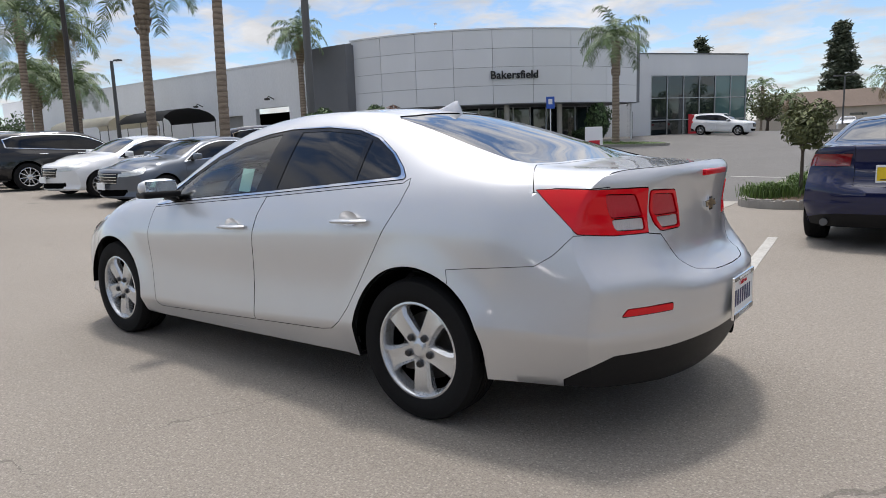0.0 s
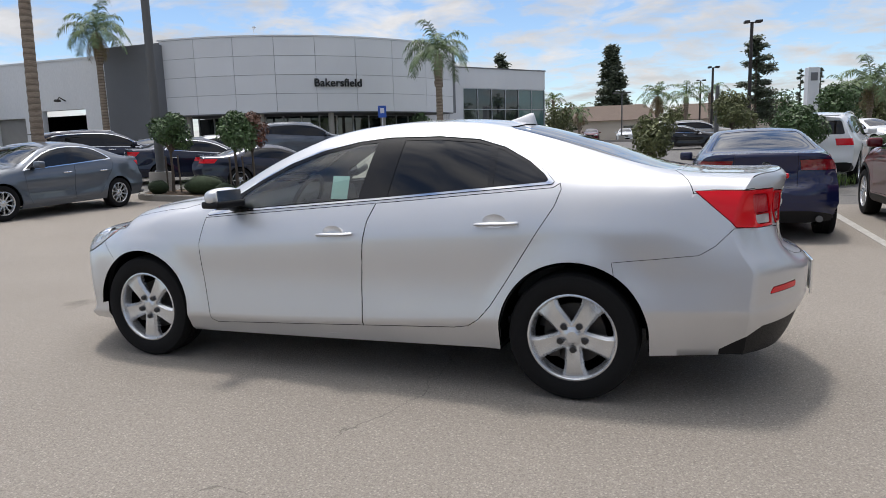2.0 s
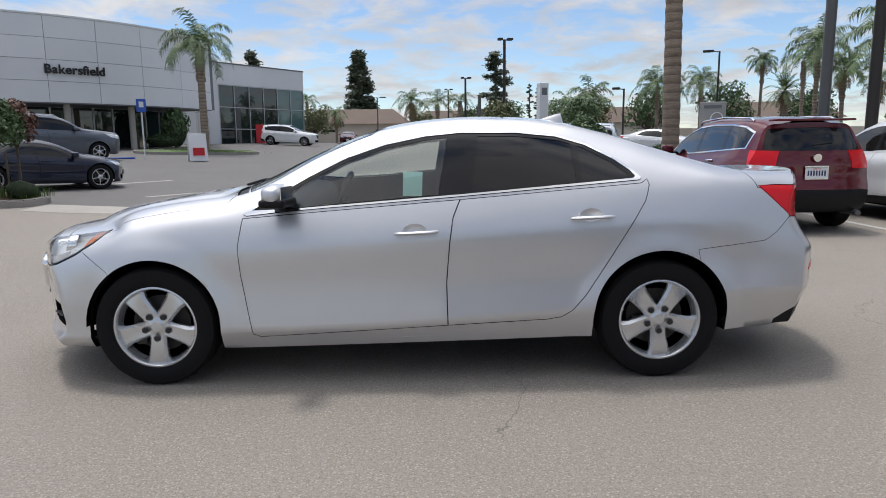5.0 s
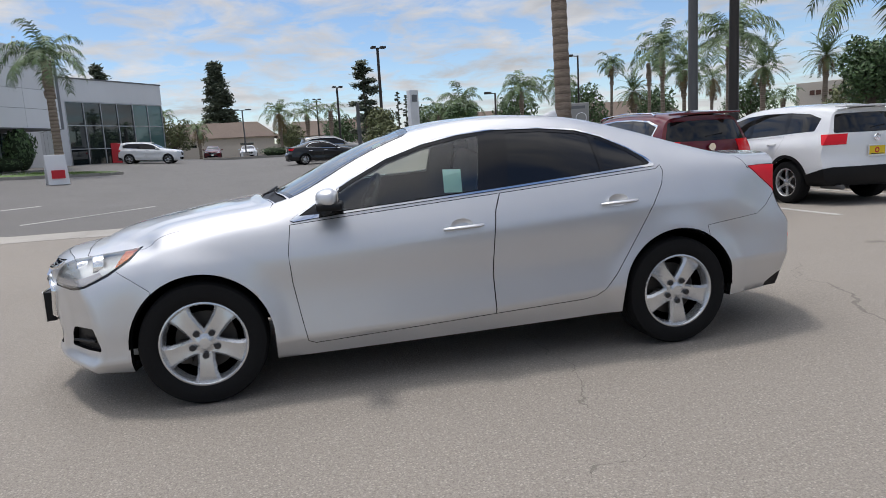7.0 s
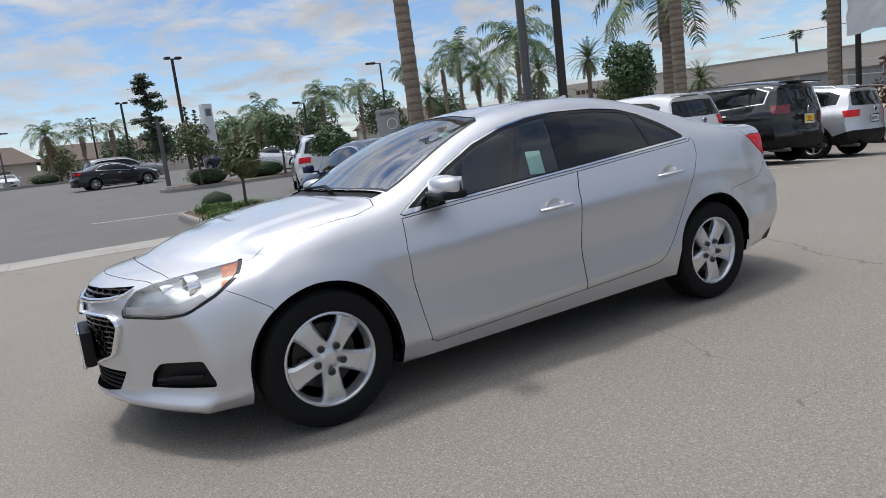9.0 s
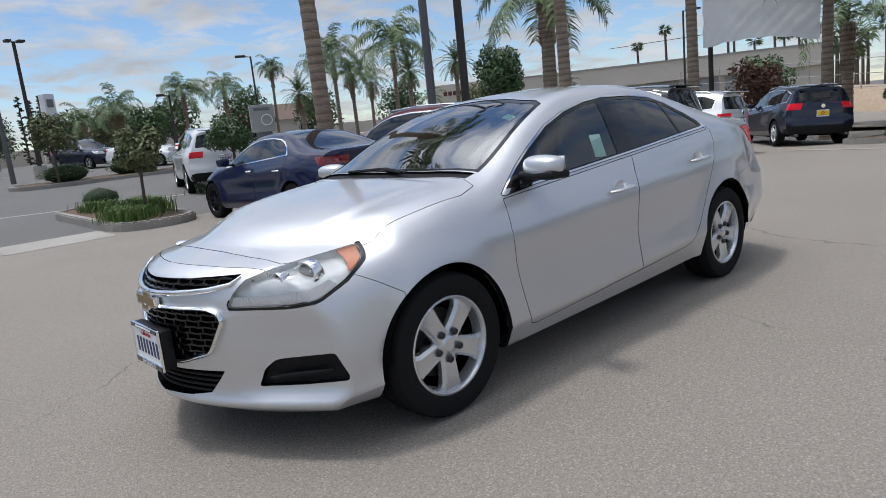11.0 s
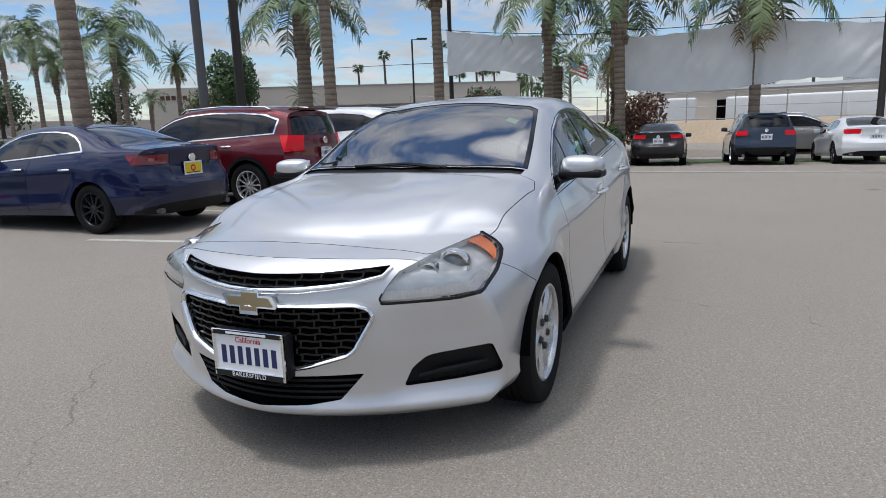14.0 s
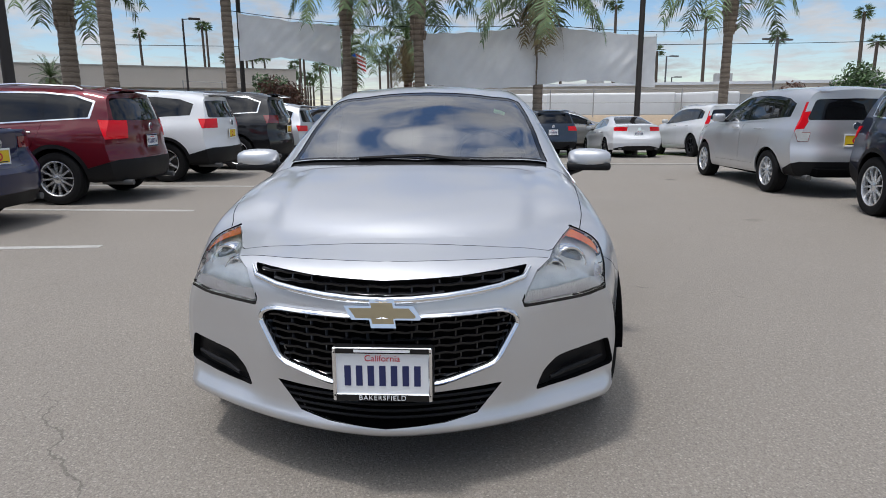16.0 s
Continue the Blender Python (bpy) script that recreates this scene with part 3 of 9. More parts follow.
    for r0, r1 in zip(grid, grid[1:]):
        for a, b, c, d in zip(r0, r1, r1[1:], r0[1:]):
            bm.faces.new((a, d, c, b))
    for i, y, z in ends:
        cols = [grid[i][rail:]]
        front = i == 0
        for s in np.linspace(1, 0, cap + 1)[1:]:
            yy, zz = y[rail:] * s, z[rail:] + (S["zmid_front"] if front else S["zmid_rear"]) * (1 - s * s) * np.linspace(1, 0, len(z) - rail) ** 1.5
            zz[0] = np.interp(-yy[0], -y[:rail + 1], z[:rail + 1])
            px = xf(zz, yy) + bend(yy, bf) if front else xr(zz, yy) - bend(yy, br)
            cols.append([bm.verts.new(v) for v in zip(px, yy, zz)])
        for c0, c1 in zip(cols, cols[1:]):
            for a, b, c, d in zip(c0, c1, c1[1:], c0[1:]):
                bm.faces.new((a, b, c, d) if front else (a, d, c, b))
    bmesh.ops.remove_doubles(bm, verts=bm.verts[:], dist=0.0004)
    bmesh.ops.recalc_face_normals(bm, faces=bm.faces[:])
    probe = max(bm.faces, key=lambda f: f.calc_center_median().z)
    if probe.normal.z < 0:
        bmesh.ops.reverse_faces(bm, faces=bm.faces[:])
    return bm


AX = {"x": 0, "y": 1, "z": 2}


def knife(bm, poly, axes, pick):
    """Cuts the faces that pick() lets through along a closed outline seen along the third axis."""
    i, j = AX[axes[0]], AX[axes[1]]
    n = len(poly)
    pa, pb = [p[0] for p in poly], [p[1] for p in poly]
    box_all = min(pa), max(pa), min(pb), max(pb)

    def extent(f):
        us, vs = [v.co[i] for v in f.verts], [v.co[j] for v in f.verts]
        return min(us), max(us), min(vs), max(vs)

    near = {}
    for f in bm.faces:
        e = extent(f)
        if e[1] >= box_all[0] and e[0] <= box_all[1] and e[3] >= box_all[2] and e[2] <= box_all[3] and pick(f):
            near[f] = e
    for k in range(n):
        (ax, ay), (bx, by) = poly[k], poly[(k + 1) % n]
        lo_a, hi_a, lo_b, hi_b = min(ax, bx), max(ax, bx), min(ay, by), max(ay, by)
        hit = [f for f, e in near.items() if e[1] >= lo_a and e[0] <= hi_a and e[3] >= lo_b and e[2] <= hi_b]
        if not hit:
            continue
        normal, point = [0, 0, 0], [0, 0, 0]
        normal[i], normal[j], point[i], point[j] = -(by - ay), bx - ax, ax, ay
        if Vector(normal).length < 1e-7:
            continue
        geom = list(hit) + list({e for f in hit for e in f.edges}) + list({v for f in hit for v in f.verts})
        done = bmesh.ops.bisect_plane(bm, geom=geom, dist=0.0006, plane_co=point, plane_no=Vector(normal).normalized())
        for g in done["geom"]:
            if isinstance(g, bmesh.types.BMFace):
                near[g] = extent(g)


def inside(poly, a, b):
    c = False
    for (x0, y0), (x1, y1) in zip(poly, poly[1:] + poly[:1]):
        if (y0 > b) != (y1 > b) and a < (x1 - x0) * (b - y0) / (y1 - y0) + x0:
            c = not c
    return c


def rounded(poly, r, seg=4):
    """An outline with its corners rounded."""
    out, n = [], len(poly)
    for k in range(n):
        p, a, b = Vector(poly[k]), Vector(poly[k - 1]), Vector(poly[(k + 1) % n])
        d = min(r, (a - p).length * 0.45, (b - p).length * 0.45)
        s, e = p + (a - p).normalized() * d, p + (b - p).normalized() * d
        for q in range(seg + 1):
            t = q / seg
            out.append(tuple((1 - t) ** 2 * s + 2 * t * (1 - t) * p + t * t * e))
    return out


def split_shell(bm, cuts):
    """Cuts outlines into the shell and names the faces in them; later outlines win, and "beneath" gives
    faces back to the panel that a lamp was cut from. Returns {name: [faces]}."""
    bm.faces.layers.int.new("piece")
    bm.faces.layers.int.new("beneath")
    lay, under = bm.faces.layers.int["piece"], bm.faces.layers.int["beneath"]
    names = ["body"]
    for name, poly, axes, pick, *only in cuts:
        knife(bm, poly, axes, pick)
        if name not in names and name != "beneath":
            names.append(name)
        i, j, k = AX[axes[0]], AX[axes[1]], names.index(name) if name in names else -1
        for f in bm.faces:
            c = f.calc_center_median()
            if pick(f) and inside(poly, c[i], c[j]) and (not only or names[f[lay]] in only):
                if names[f[lay]] in ("body", "hood", "front_bumper"):
                    f[under] = f[lay]
                f[lay] = k if k >= 0 else f[under]
    out = {n: [] for n in names}
    for f in bm.faces:
        out[names[f[lay]]].append(f)
    return out


def piece(faces, sides="both", gap=0.0, depth=0.012, lift=0.0, folds=0):
    """A panel of its own from shell faces: sides is left, right or both (joined on the middle line). Its rim is pulled in by gap and folded down."""
    bm = bmesh.new()
    for sgn in ((1,) if sides == "left" else (-1,) if sides == "right" else (1, -1)):
        made = {}
        for f in faces:
            vs = []
            for v in f.verts:
                if v not in made:
                    made[v] = bm.verts.new((v.co.x, v.co.y * sgn, v.co.z))
                vs.append(made[v])
            if len(set(vs)) > 2:
                bm.faces.new(vs if sgn > 0 else vs[::-1])
    if sides == "both":
        bmesh.ops.remove_doubles(bm, verts=[v for v in bm.verts if abs(v.co.y) < 0.002], dist=0.0015)
    bm.normal_update()
    if gap or depth or lift:
        rim = [e for e in bm.edges if len(e.link_faces) == 1]
        norm = {v: v.normal.copy() for v in bm.verts}
        if lift:
            for v in bm.verts:
                v.co += norm[v] * lift
        if gap:
            move = {}
            for e in rim:
                f = e.link_faces[0]
                d = f.normal.cross(e.verts[1].co - e.verts[0].co).normalized()
                mid = (e.verts[0].co + e.verts[1].co) / 2
                if d.dot(f.calc_center_median() - mid) < 0:
                    d = -d
                for v in e.verts:
                    move[v] = move.get(v, Vector()) + d * e.calc_length()
            for v, d in move.items():
                if d.length > 1e-9:
                    v.co += d.normalized() * gap
        if depth and rim:
            r = bmesh.ops.extrude_edge_only(bm, edges=rim)
            vs = [g for g in r["geom"] if isinstance(g, bmesh.types.BMVert)]
            for g in r["geom"]:
                if isinstance(g, bmesh.types.BMFace):
                    g.material_index = folds
            old = {}
            for e in rim:
                for v in e.verts:
                    old[tuple(round(q, 5) for q in v.co)] = norm.get(v, v.normal)
            for v in vs:
                v.co -= old.get(tuple(round(q, 5) for q in v.co), Vector((0, 0, 1))) * depth
    return bm


def arch(cx, cz, r, low=-0.1, n=28):
    pts = [(cx - r * math.cos(math.pi * k / n), cz + r * math.sin(math.pi * k / n)) for k in range(n + 1)]
    return pts + [(cx + r, low), (cx - r, low)]


LEFT = lambda f: f.calc_center_median().y < -0.35 and abs(f.normal.y) > 0.12  # noqa: E731
SIDE = lambda f: f.calc_center_median().y < -0.30  # noqa: E731


# ---------------------------------------------------------------- wheels
def wheel_meshes(r, width, rim_r, spokes, style, tag):
    """Meshes of a wheel about the y axis, its face towards -y."""
    h = width / 2
    out = {}
    bm = bmesh.new()
    prof = [(rim_r * 0.985, -h * 0.80), (rim_r * 1.03, -h * 0.90), (rim_r + (r - rim_r) * 0.35, -h * 1.0), (rim_r + (r - rim_r) * 0.62, -h * 0.99),
            (r * 0.957, -h * 0.93), (r * 0.985, -h * 0.80), (r * 0.998, -h * 0.6)]
    for g in (-0.45, -0.15, 0.15, 0.45):          # tread ribs with grooves between
        prof += [(r, h * (g - 0.11)), (r, h * (g + 0.10)), (r - 0.007, h * (g + 0.11)), (r - 0.007, h * (g + 0.18))]
    prof += [(r * 0.998, h * 0.65), (r * 0.985, h * 0.80), (r * 0.957, h * 0.93), (rim_r + (r - rim_r) * 0.5, h), (rim_r * 0.985, h * 0.85)]
    lathe(bm, prof, 56)
    bmesh.ops.recalc_face_normals(bm, faces=bm.faces[:])
    out["tyre"] = finish(tag + "_tyre", bm, M["tyre"], 40)
    bm = bmesh.new()
    lathe(bm, [(rim_r * 1.03, -h * 0.84), (rim_r * 1.025, -h * 0.90), (rim_r * 0.985, -h * 0.92), (rim_r * 0.955, -h * 0.86), (rim_r * 0.94, -h * 0.70), (rim_r * 0.90, -h * 0.3)], 48)
    face = -h * 0.74
    for k in range(spokes):
        t = 2 * math.pi * k / spokes + math.pi / 2
        w = {"wide": [(0.16, 0.20, 0.0), (0.45, 0.205, -0.004), (0.75, 0.235, -0.006), (0.965, 0.320, 0.006)],
             "thin": [(0.14, 0.10, 0.0), (0.45, 0.062, -0.004), (0.75, 0.055, -0.006), (0.97, 0.085, 0.004)],
             "twin": [(0.14, 0.12, 0.0), (0.45, 0.085, -0.003), (0.75, 0.08, -0.005), (0.97, 0.11, 0.005)]}[style]
        rows = []
        for rr, ww, dy in w:
            a, b = rr * rim_r, ww * rim_r
            row = []
            for q, dz in ((-1, 0.016), (-0.72, 0.0), (-0.12, 0.003), (0.12, 0.003), (0.72, 0.0), (1, 0.016)):
                lx, lz = a, q * b
                row.append(bm.verts.new((lx * math.cos(t) - lz * math.sin(t), face + dy + dz + (rr - 0.5) * -0.012, lx * math.sin(t) + lz * math.cos(t))))
            rows.append(row)
        for r0, r1 in zip(rows, rows[1:]):
            for j in range(5):
                bm.faces.new((r0[j], r1[j], r1[j + 1], r0[j + 1]))
        back = [[bm.verts.new((v.co.x, face + 0.035, v.co.z)) for v in (row[0], row[-1])] for row in rows]
        for (r0, r1), (b0, b1) in zip(zip(rows, rows[1:]), zip(back, back[1:])):
            bm.faces.new((r0[0], b0[0], b1[0], r1[0]))
            bm.faces.new((r0[-1], r1[-1], b1[1], b0[1]))
    bmesh.ops.recalc_face_normals(bm, faces=bm.faces[:])
    for f in bm.faces:
        if abs(f.normal.y) > 0.6 and f.normal.y > 0 and f.calc_center_median().y < face + 0.02:
            f.normal_flip()
    out["rim"] = finish(tag + "_rim", bm, M["alloy"] if style != "thin" or tag != "dark" else M["alloy_dark"], 35)
    bm = bmesh.new()
    lathe(bm, [(0.0001, face - 0.006), (rim_r * 0.13, face - 0.005), (rim_r * 0.16, face + 0.0), (rim_r * 0.30, face + 0.006), (rim_r * 0.31, face + 0.03)], 24)
    bmesh.ops.recalc_face_normals(bm, faces=bm.faces[:])
    out["hub_cap"] = finish(tag + "_hub", bm, M["alloy"], 35)
    bm = bmesh.new()
    lathe(bm, [(0.0001, -0.006), (0.013, -0.006), (0.0175, 0.0), (0.0175, 0.016)], 8)
    bmesh.ops.recalc_face_normals(bm, faces=bm.faces[:])
    out["wheel_nut"] = finish(tag + "_nut", bm, M["nut"], 30)
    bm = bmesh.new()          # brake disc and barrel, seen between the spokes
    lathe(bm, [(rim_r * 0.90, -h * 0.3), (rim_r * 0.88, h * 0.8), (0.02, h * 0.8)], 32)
    # barrel blackened: the shade behind the spokes is in its colour
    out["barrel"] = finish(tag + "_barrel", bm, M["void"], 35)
    bm = bmesh.new()
    lathe(bm, [(0.02, 0.0), (rim_r * 0.72, 0.0), (rim_r * 0.72, 0.02), (0.02, 0.02)], 32)
    box(bm, (rim_r * 0.48, -0.01, 0.05), (0.06, 0.05, 0.13), 0.01)
    bmesh.ops.recalc_face_normals(bm, faces=bm.faces[:])
    out["brake_disc"] = finish(tag + "_disc", bm, M["brake"], 35)
    return out, face


def put_wheels(car, meshes, face, wb, track, r, nuts=0, rim_r=0.2, lean=0.0):
    k = 0
    for x in (-wb / 2, wb / 2):
        for side in (-1, 1):
            m = pose(x, side * track / 2, r, 0, (181, 185, 176, 190)[k] + lean, 0 if side < 0 else 180)
            w = part("wheel", meshes["barrel"], None, car, at=m)
            for nm in ("tyre", "rim", "hub_cap", "brake_disc"):
                part(nm, meshes[nm], None, w)
            for q in range(nuts):
                a = 2 * math.pi * q / nuts + math.pi / 2
                part("wheel_nut", meshes["wheel_nut"], None, w, at=pose(0.30 * rim_r * math.cos(a), face - 0.006, 0.30 * rim_r * math.sin(a)))
            k += 1


def badge_bars(parent, m, width, height, rows, mat, name="plate_bar"):
    """Unreadable or withheld writing as plain bars: rows of (x, y, w, h) in a 1 x 1 field."""
    for x, y, w, h in rows:
        bm = bmesh.new()
        box(bm, (0, 0, 0), (w * width, h * height, 0.0015))
        part(name, bm, mat, parent, at=m @ pose((x - 0.5) * width, (y - 0.5) * height, 0.0028))


PLATE_BARS = [(0.125 + 0.125 * k, 0.45, 0.07, 0.46) for k in range(7)]


def number_plate(car, m, yellow=False, framed=True, lettered=False):
    """A plate facing the local +z of m."""
    bm = bmesh.new()
    box(bm, (0, 0, 0), (0.305, 0.152, 0.004), 0.0015, 1)
    p = part("number_plate", bm, M["plate_yellow"] if yellow else M["plate"], car, "yellow dealer plate" if yellow else "white plate with dark bars", at=m)
    if framed:
        bm = bmesh.new()
        for c, s in (((0, 0.080, 0.003), (0.325, 0.022, 0.012)), ((0, -0.082, 0.003), (0.325, 0.026, 0.012)), ((-0.157, 0, 0.003), (0.012, 0.16, 0.012)), ((0.157, 0, 0.003), (0.012, 0.16, 0.012))):
            box(bm, c, s, 0.003, 1)
        pf = part("plate_frame", bm, M["plate"] if yellow else M["chrome"], p)
        if lettered:
            bm = bmesh.new()
            box(bm, (0, -0.082, 0.0095), (0.306, 0.0225, 0.002), 0.0008, 1)
            box(bm, (0, 0.080, 0.0095), (0.306, 0.018, 0.002), 0.0008, 1)
            part("frame_band", bm, M["gloss_black"], pf)
    ident = Matrix.Identity(4)
    if yellow:
        bm = bmesh.new()
        lathe(bm, [(0.0001, 0.003), (0.045, 0.003), (0.045, 0.0)], 20, axis="z")
        part("plate_mark", bm, M["ink_red"], p)
        bm = bmesh.new()
        lathe(bm, [(0.0001, 0.0045), (0.022, 0.0045), (0.022, 0.0)], 16, axis="z")
        part("plate_mark", bm, M["plate_yellow"], p)
        badge_bars(p, ident, 0.305, 0.152, [(0.5, 0.12, 0.8, 0.08)], M["ink_black"])
    else:
        badge_bars(p, ident, 0.305, 0.152, PLATE_BARS, M["ink_blue"])
        tb = text_bm("California", 0.030, 0.0006)
        part("state_name", tb, M["ink_red"], p, "red state name", at=pose(0, 0.052, 0.0032))
        if lettered:
            tb = text_bm("BAKERSFIELD", 0.0235, 0.0006, 1.15)
            part("frame_lettering", tb, M["plate"], p, "pale raised letters on the frame", at=pose(0, -0.082, 0.0108))
            badge_bars(p, pose(0, 0, 0.0085), 0.305, 0.152, [(0.5, 1.03, 0.6, 0.055)], M["plate"])
    return p


# ---------------------------------------------------------------- the silver sedan
HERO = {
    "x0": -2.02, "x1": 2.20, "blend": 0.55,
    "zc": [(-2.02, 0.795), (-1.9, 0.868), (-1.75, 0.912), (-1.5, 0.963), (-1.25, 1.002), (-1.05, 1.030), (-0.9, 1.090), (-0.6, 1.235), (-0.3, 1.355), (-0.1, 1.412),
           (0.15, 1.447), (0.45, 1.460), (0.75, 1.448), (1.0, 1.410), (1.25, 1.345), (1.5, 1.265), (1.75, 1.170), (1.9, 1.128), (2.05, 1.122), (2.20, 1.128)],
    "yr": [(-2.02, 0.56), (-1.8, 0.63), (-1.5, 0.69), (-1.2, 0.725), (-0.95, 0.735), (-0.6, 0.665), (-0.2, 0.600), (0.2, 0.572), (0.8, 0.570), (1.1, 0.585), (1.4, 0.625), (1.7, 0.675), (1.9, 0.70), (2.20, 0.66)],
    "zr": [(-2.02, 0.78), (-1.8, 0.855), (-1.5, 0.925), (-1.2, 0.967), (-0.98, 0.985), (-0.85, 1.020), (-0.54, 1.185), (-0.34, 1.275), (-0.13, 1.342), (0.1, 1.382), (0.35, 1.400), (0.6, 1.397),
           (0.84, 1.376), (1.05, 1.335), (1.25, 1.283), (1.45, 1.222), (1.65, 1.165), (1.85, 1.120), (2.05, 1.103), (2.20, 1.096)],
    "yb": [(-2.02, 0.71), (-1.8, 0.772), (-1.5, 0.812), (-1.2, 0.828), (-0.9, 0.830), (-0.4, 0.830), (0.3, 0.828), (1.0, 0.822), (1.4, 0.815), (1.8, 0.800), (2.20, 0.735)],
    "zb": [(-2.02, 0.735), (-1.8, 0.80), (-1.5, 0.858), (-1.2, 0.893), (-0.9, 0.908), (-0.4, 0.945), (0.3, 0.994), (1.0, 1.050), (1.3, 1.075), (1.6, 1.075), (1.85, 1.055), (2.20, 1.045)],
    "ys": [(-2.02, 0.80), (-1.8, 0.855), (-1.37, 0.893), (-0.9, 0.897), (0.0, 0.903), (0.9, 0.903), (1.37, 0.903), (1.8, 0.872), (2.20, 0.80)],
    "zs": [(-2.02, 0.62), (-1.8, 0.69), (-1.37, 0.755), (-0.9, 0.745), (-0.3, 0.775), (0.25, 0.808), (0.9, 0.845), (1.37, 0.870), (1.8, 0.87), (2.20, 0.855)],
    "ym": [(-2.02, 0.842), (-1.7, 0.893), (-1.37, 0.903), (-1.05, 0.899), (-0.8, 0.896), (0.8, 0.896), (1.05, 0.902), (1.37, 0.908), (1.7, 0.888), (2.20, 0.826)],
    "zm": [(-2.02, 0.46), (-1.7, 0.54), (-1.37, 0.60), (-0.9, 0.55), (0.8, 0.57), (1.37, 0.65), (1.8, 0.64), (2.20, 0.62)],
    "yl": [(-2.02, 0.835), (-1.7, 0.893), (-1.37, 0.905), (-0.95, 0.919), (0.9, 0.919), (1.37, 0.914), (1.7, 0.906), (1.9, 0.890), (2.20, 0.836)],
    "zl": [(-2.02, 0.255), (-1.7, 0.285), (-1.37, 0.315), (-0.9, 0.308), (0.9, 0.392), (1.37, 0.45), (1.7, 0.482), (2.20, 0.488)],
    "yk": [(-2.02, 0.79), (-1.37, 0.872), (0.9, 0.872), (1.37, 0.872), (1.8, 0.855), (2.20, 0.76)],
    "zk": [(-2.02, 0.205), (-1.5, 0.193), (-0.9, 0.200), (0.9, 0.235), (1.5, 0.255), (2.20, 0.265)],
    "edges": [(-2.02, 0.0), (-1.5, 0.05), (-0.9, 0.35), (1.3, 0.4), (1.7, 0.25), (2.20, 0.0)],
    "flares": [(-1.3685, 0.335, 0.362, 0.115, 0.020), (1.3685, 0.345, 0.368, 0.120, 0.020)],
    "dome": (-2.0, -1.06, 0.50, 0.545, 0.013),
    "front": [(0.17, -2.205), (0.2, -2.265), (0.225, -2.303), (0.245, -2.310), (0.27, -2.290), (0.33, -2.288), (0.42, -2.298), (0.5, -2.304), (0.62, -2.304), (0.7, -2.292), (0.76, -2.258), (0.8, -2.185), (0.84, -2.05)],
    "rear": [(0.20, 2.36), (0.28, 2.415), (0.40, 2.462), (0.470, 2.492), (0.480, 2.498), (0.50, 2.494), (0.56, 2.498), (0.645, 2.499), (0.662, 2.490), (0.70, 2.420), (0.73, 2.380), (0.80, 2.356), (0.90, 2.352), (1.00, 2.362), (1.06, 2.374), (1.085, 2.378), (1.105, 2.370), (1.13, 2.340)],
    "rear_side": [(0.20, 2.36), (0.28, 2.415), (0.40, 2.460), (0.470, 2.492), (0.480, 2.500), (0.50, 2.490), (0.56, 2.492), (0.675, 2.491), (0.692, 2.482), (0.75, 2.438), (0.82, 2.396), (0.88, 2.374), (0.95, 2.368), (1.02, 2.370), (1.06, 2.368), (1.09, 2.355), (1.13, 2.32)],
    "bend_front": (0.41, 0.86, 1.75), "bend_rear": (0.33, 0.85, 2.5), "zmid_front": 0.015, "zmid_rear": 0.035,
}
WB, TRACK, TYRE_R = 2.737, 1.60, 0.327


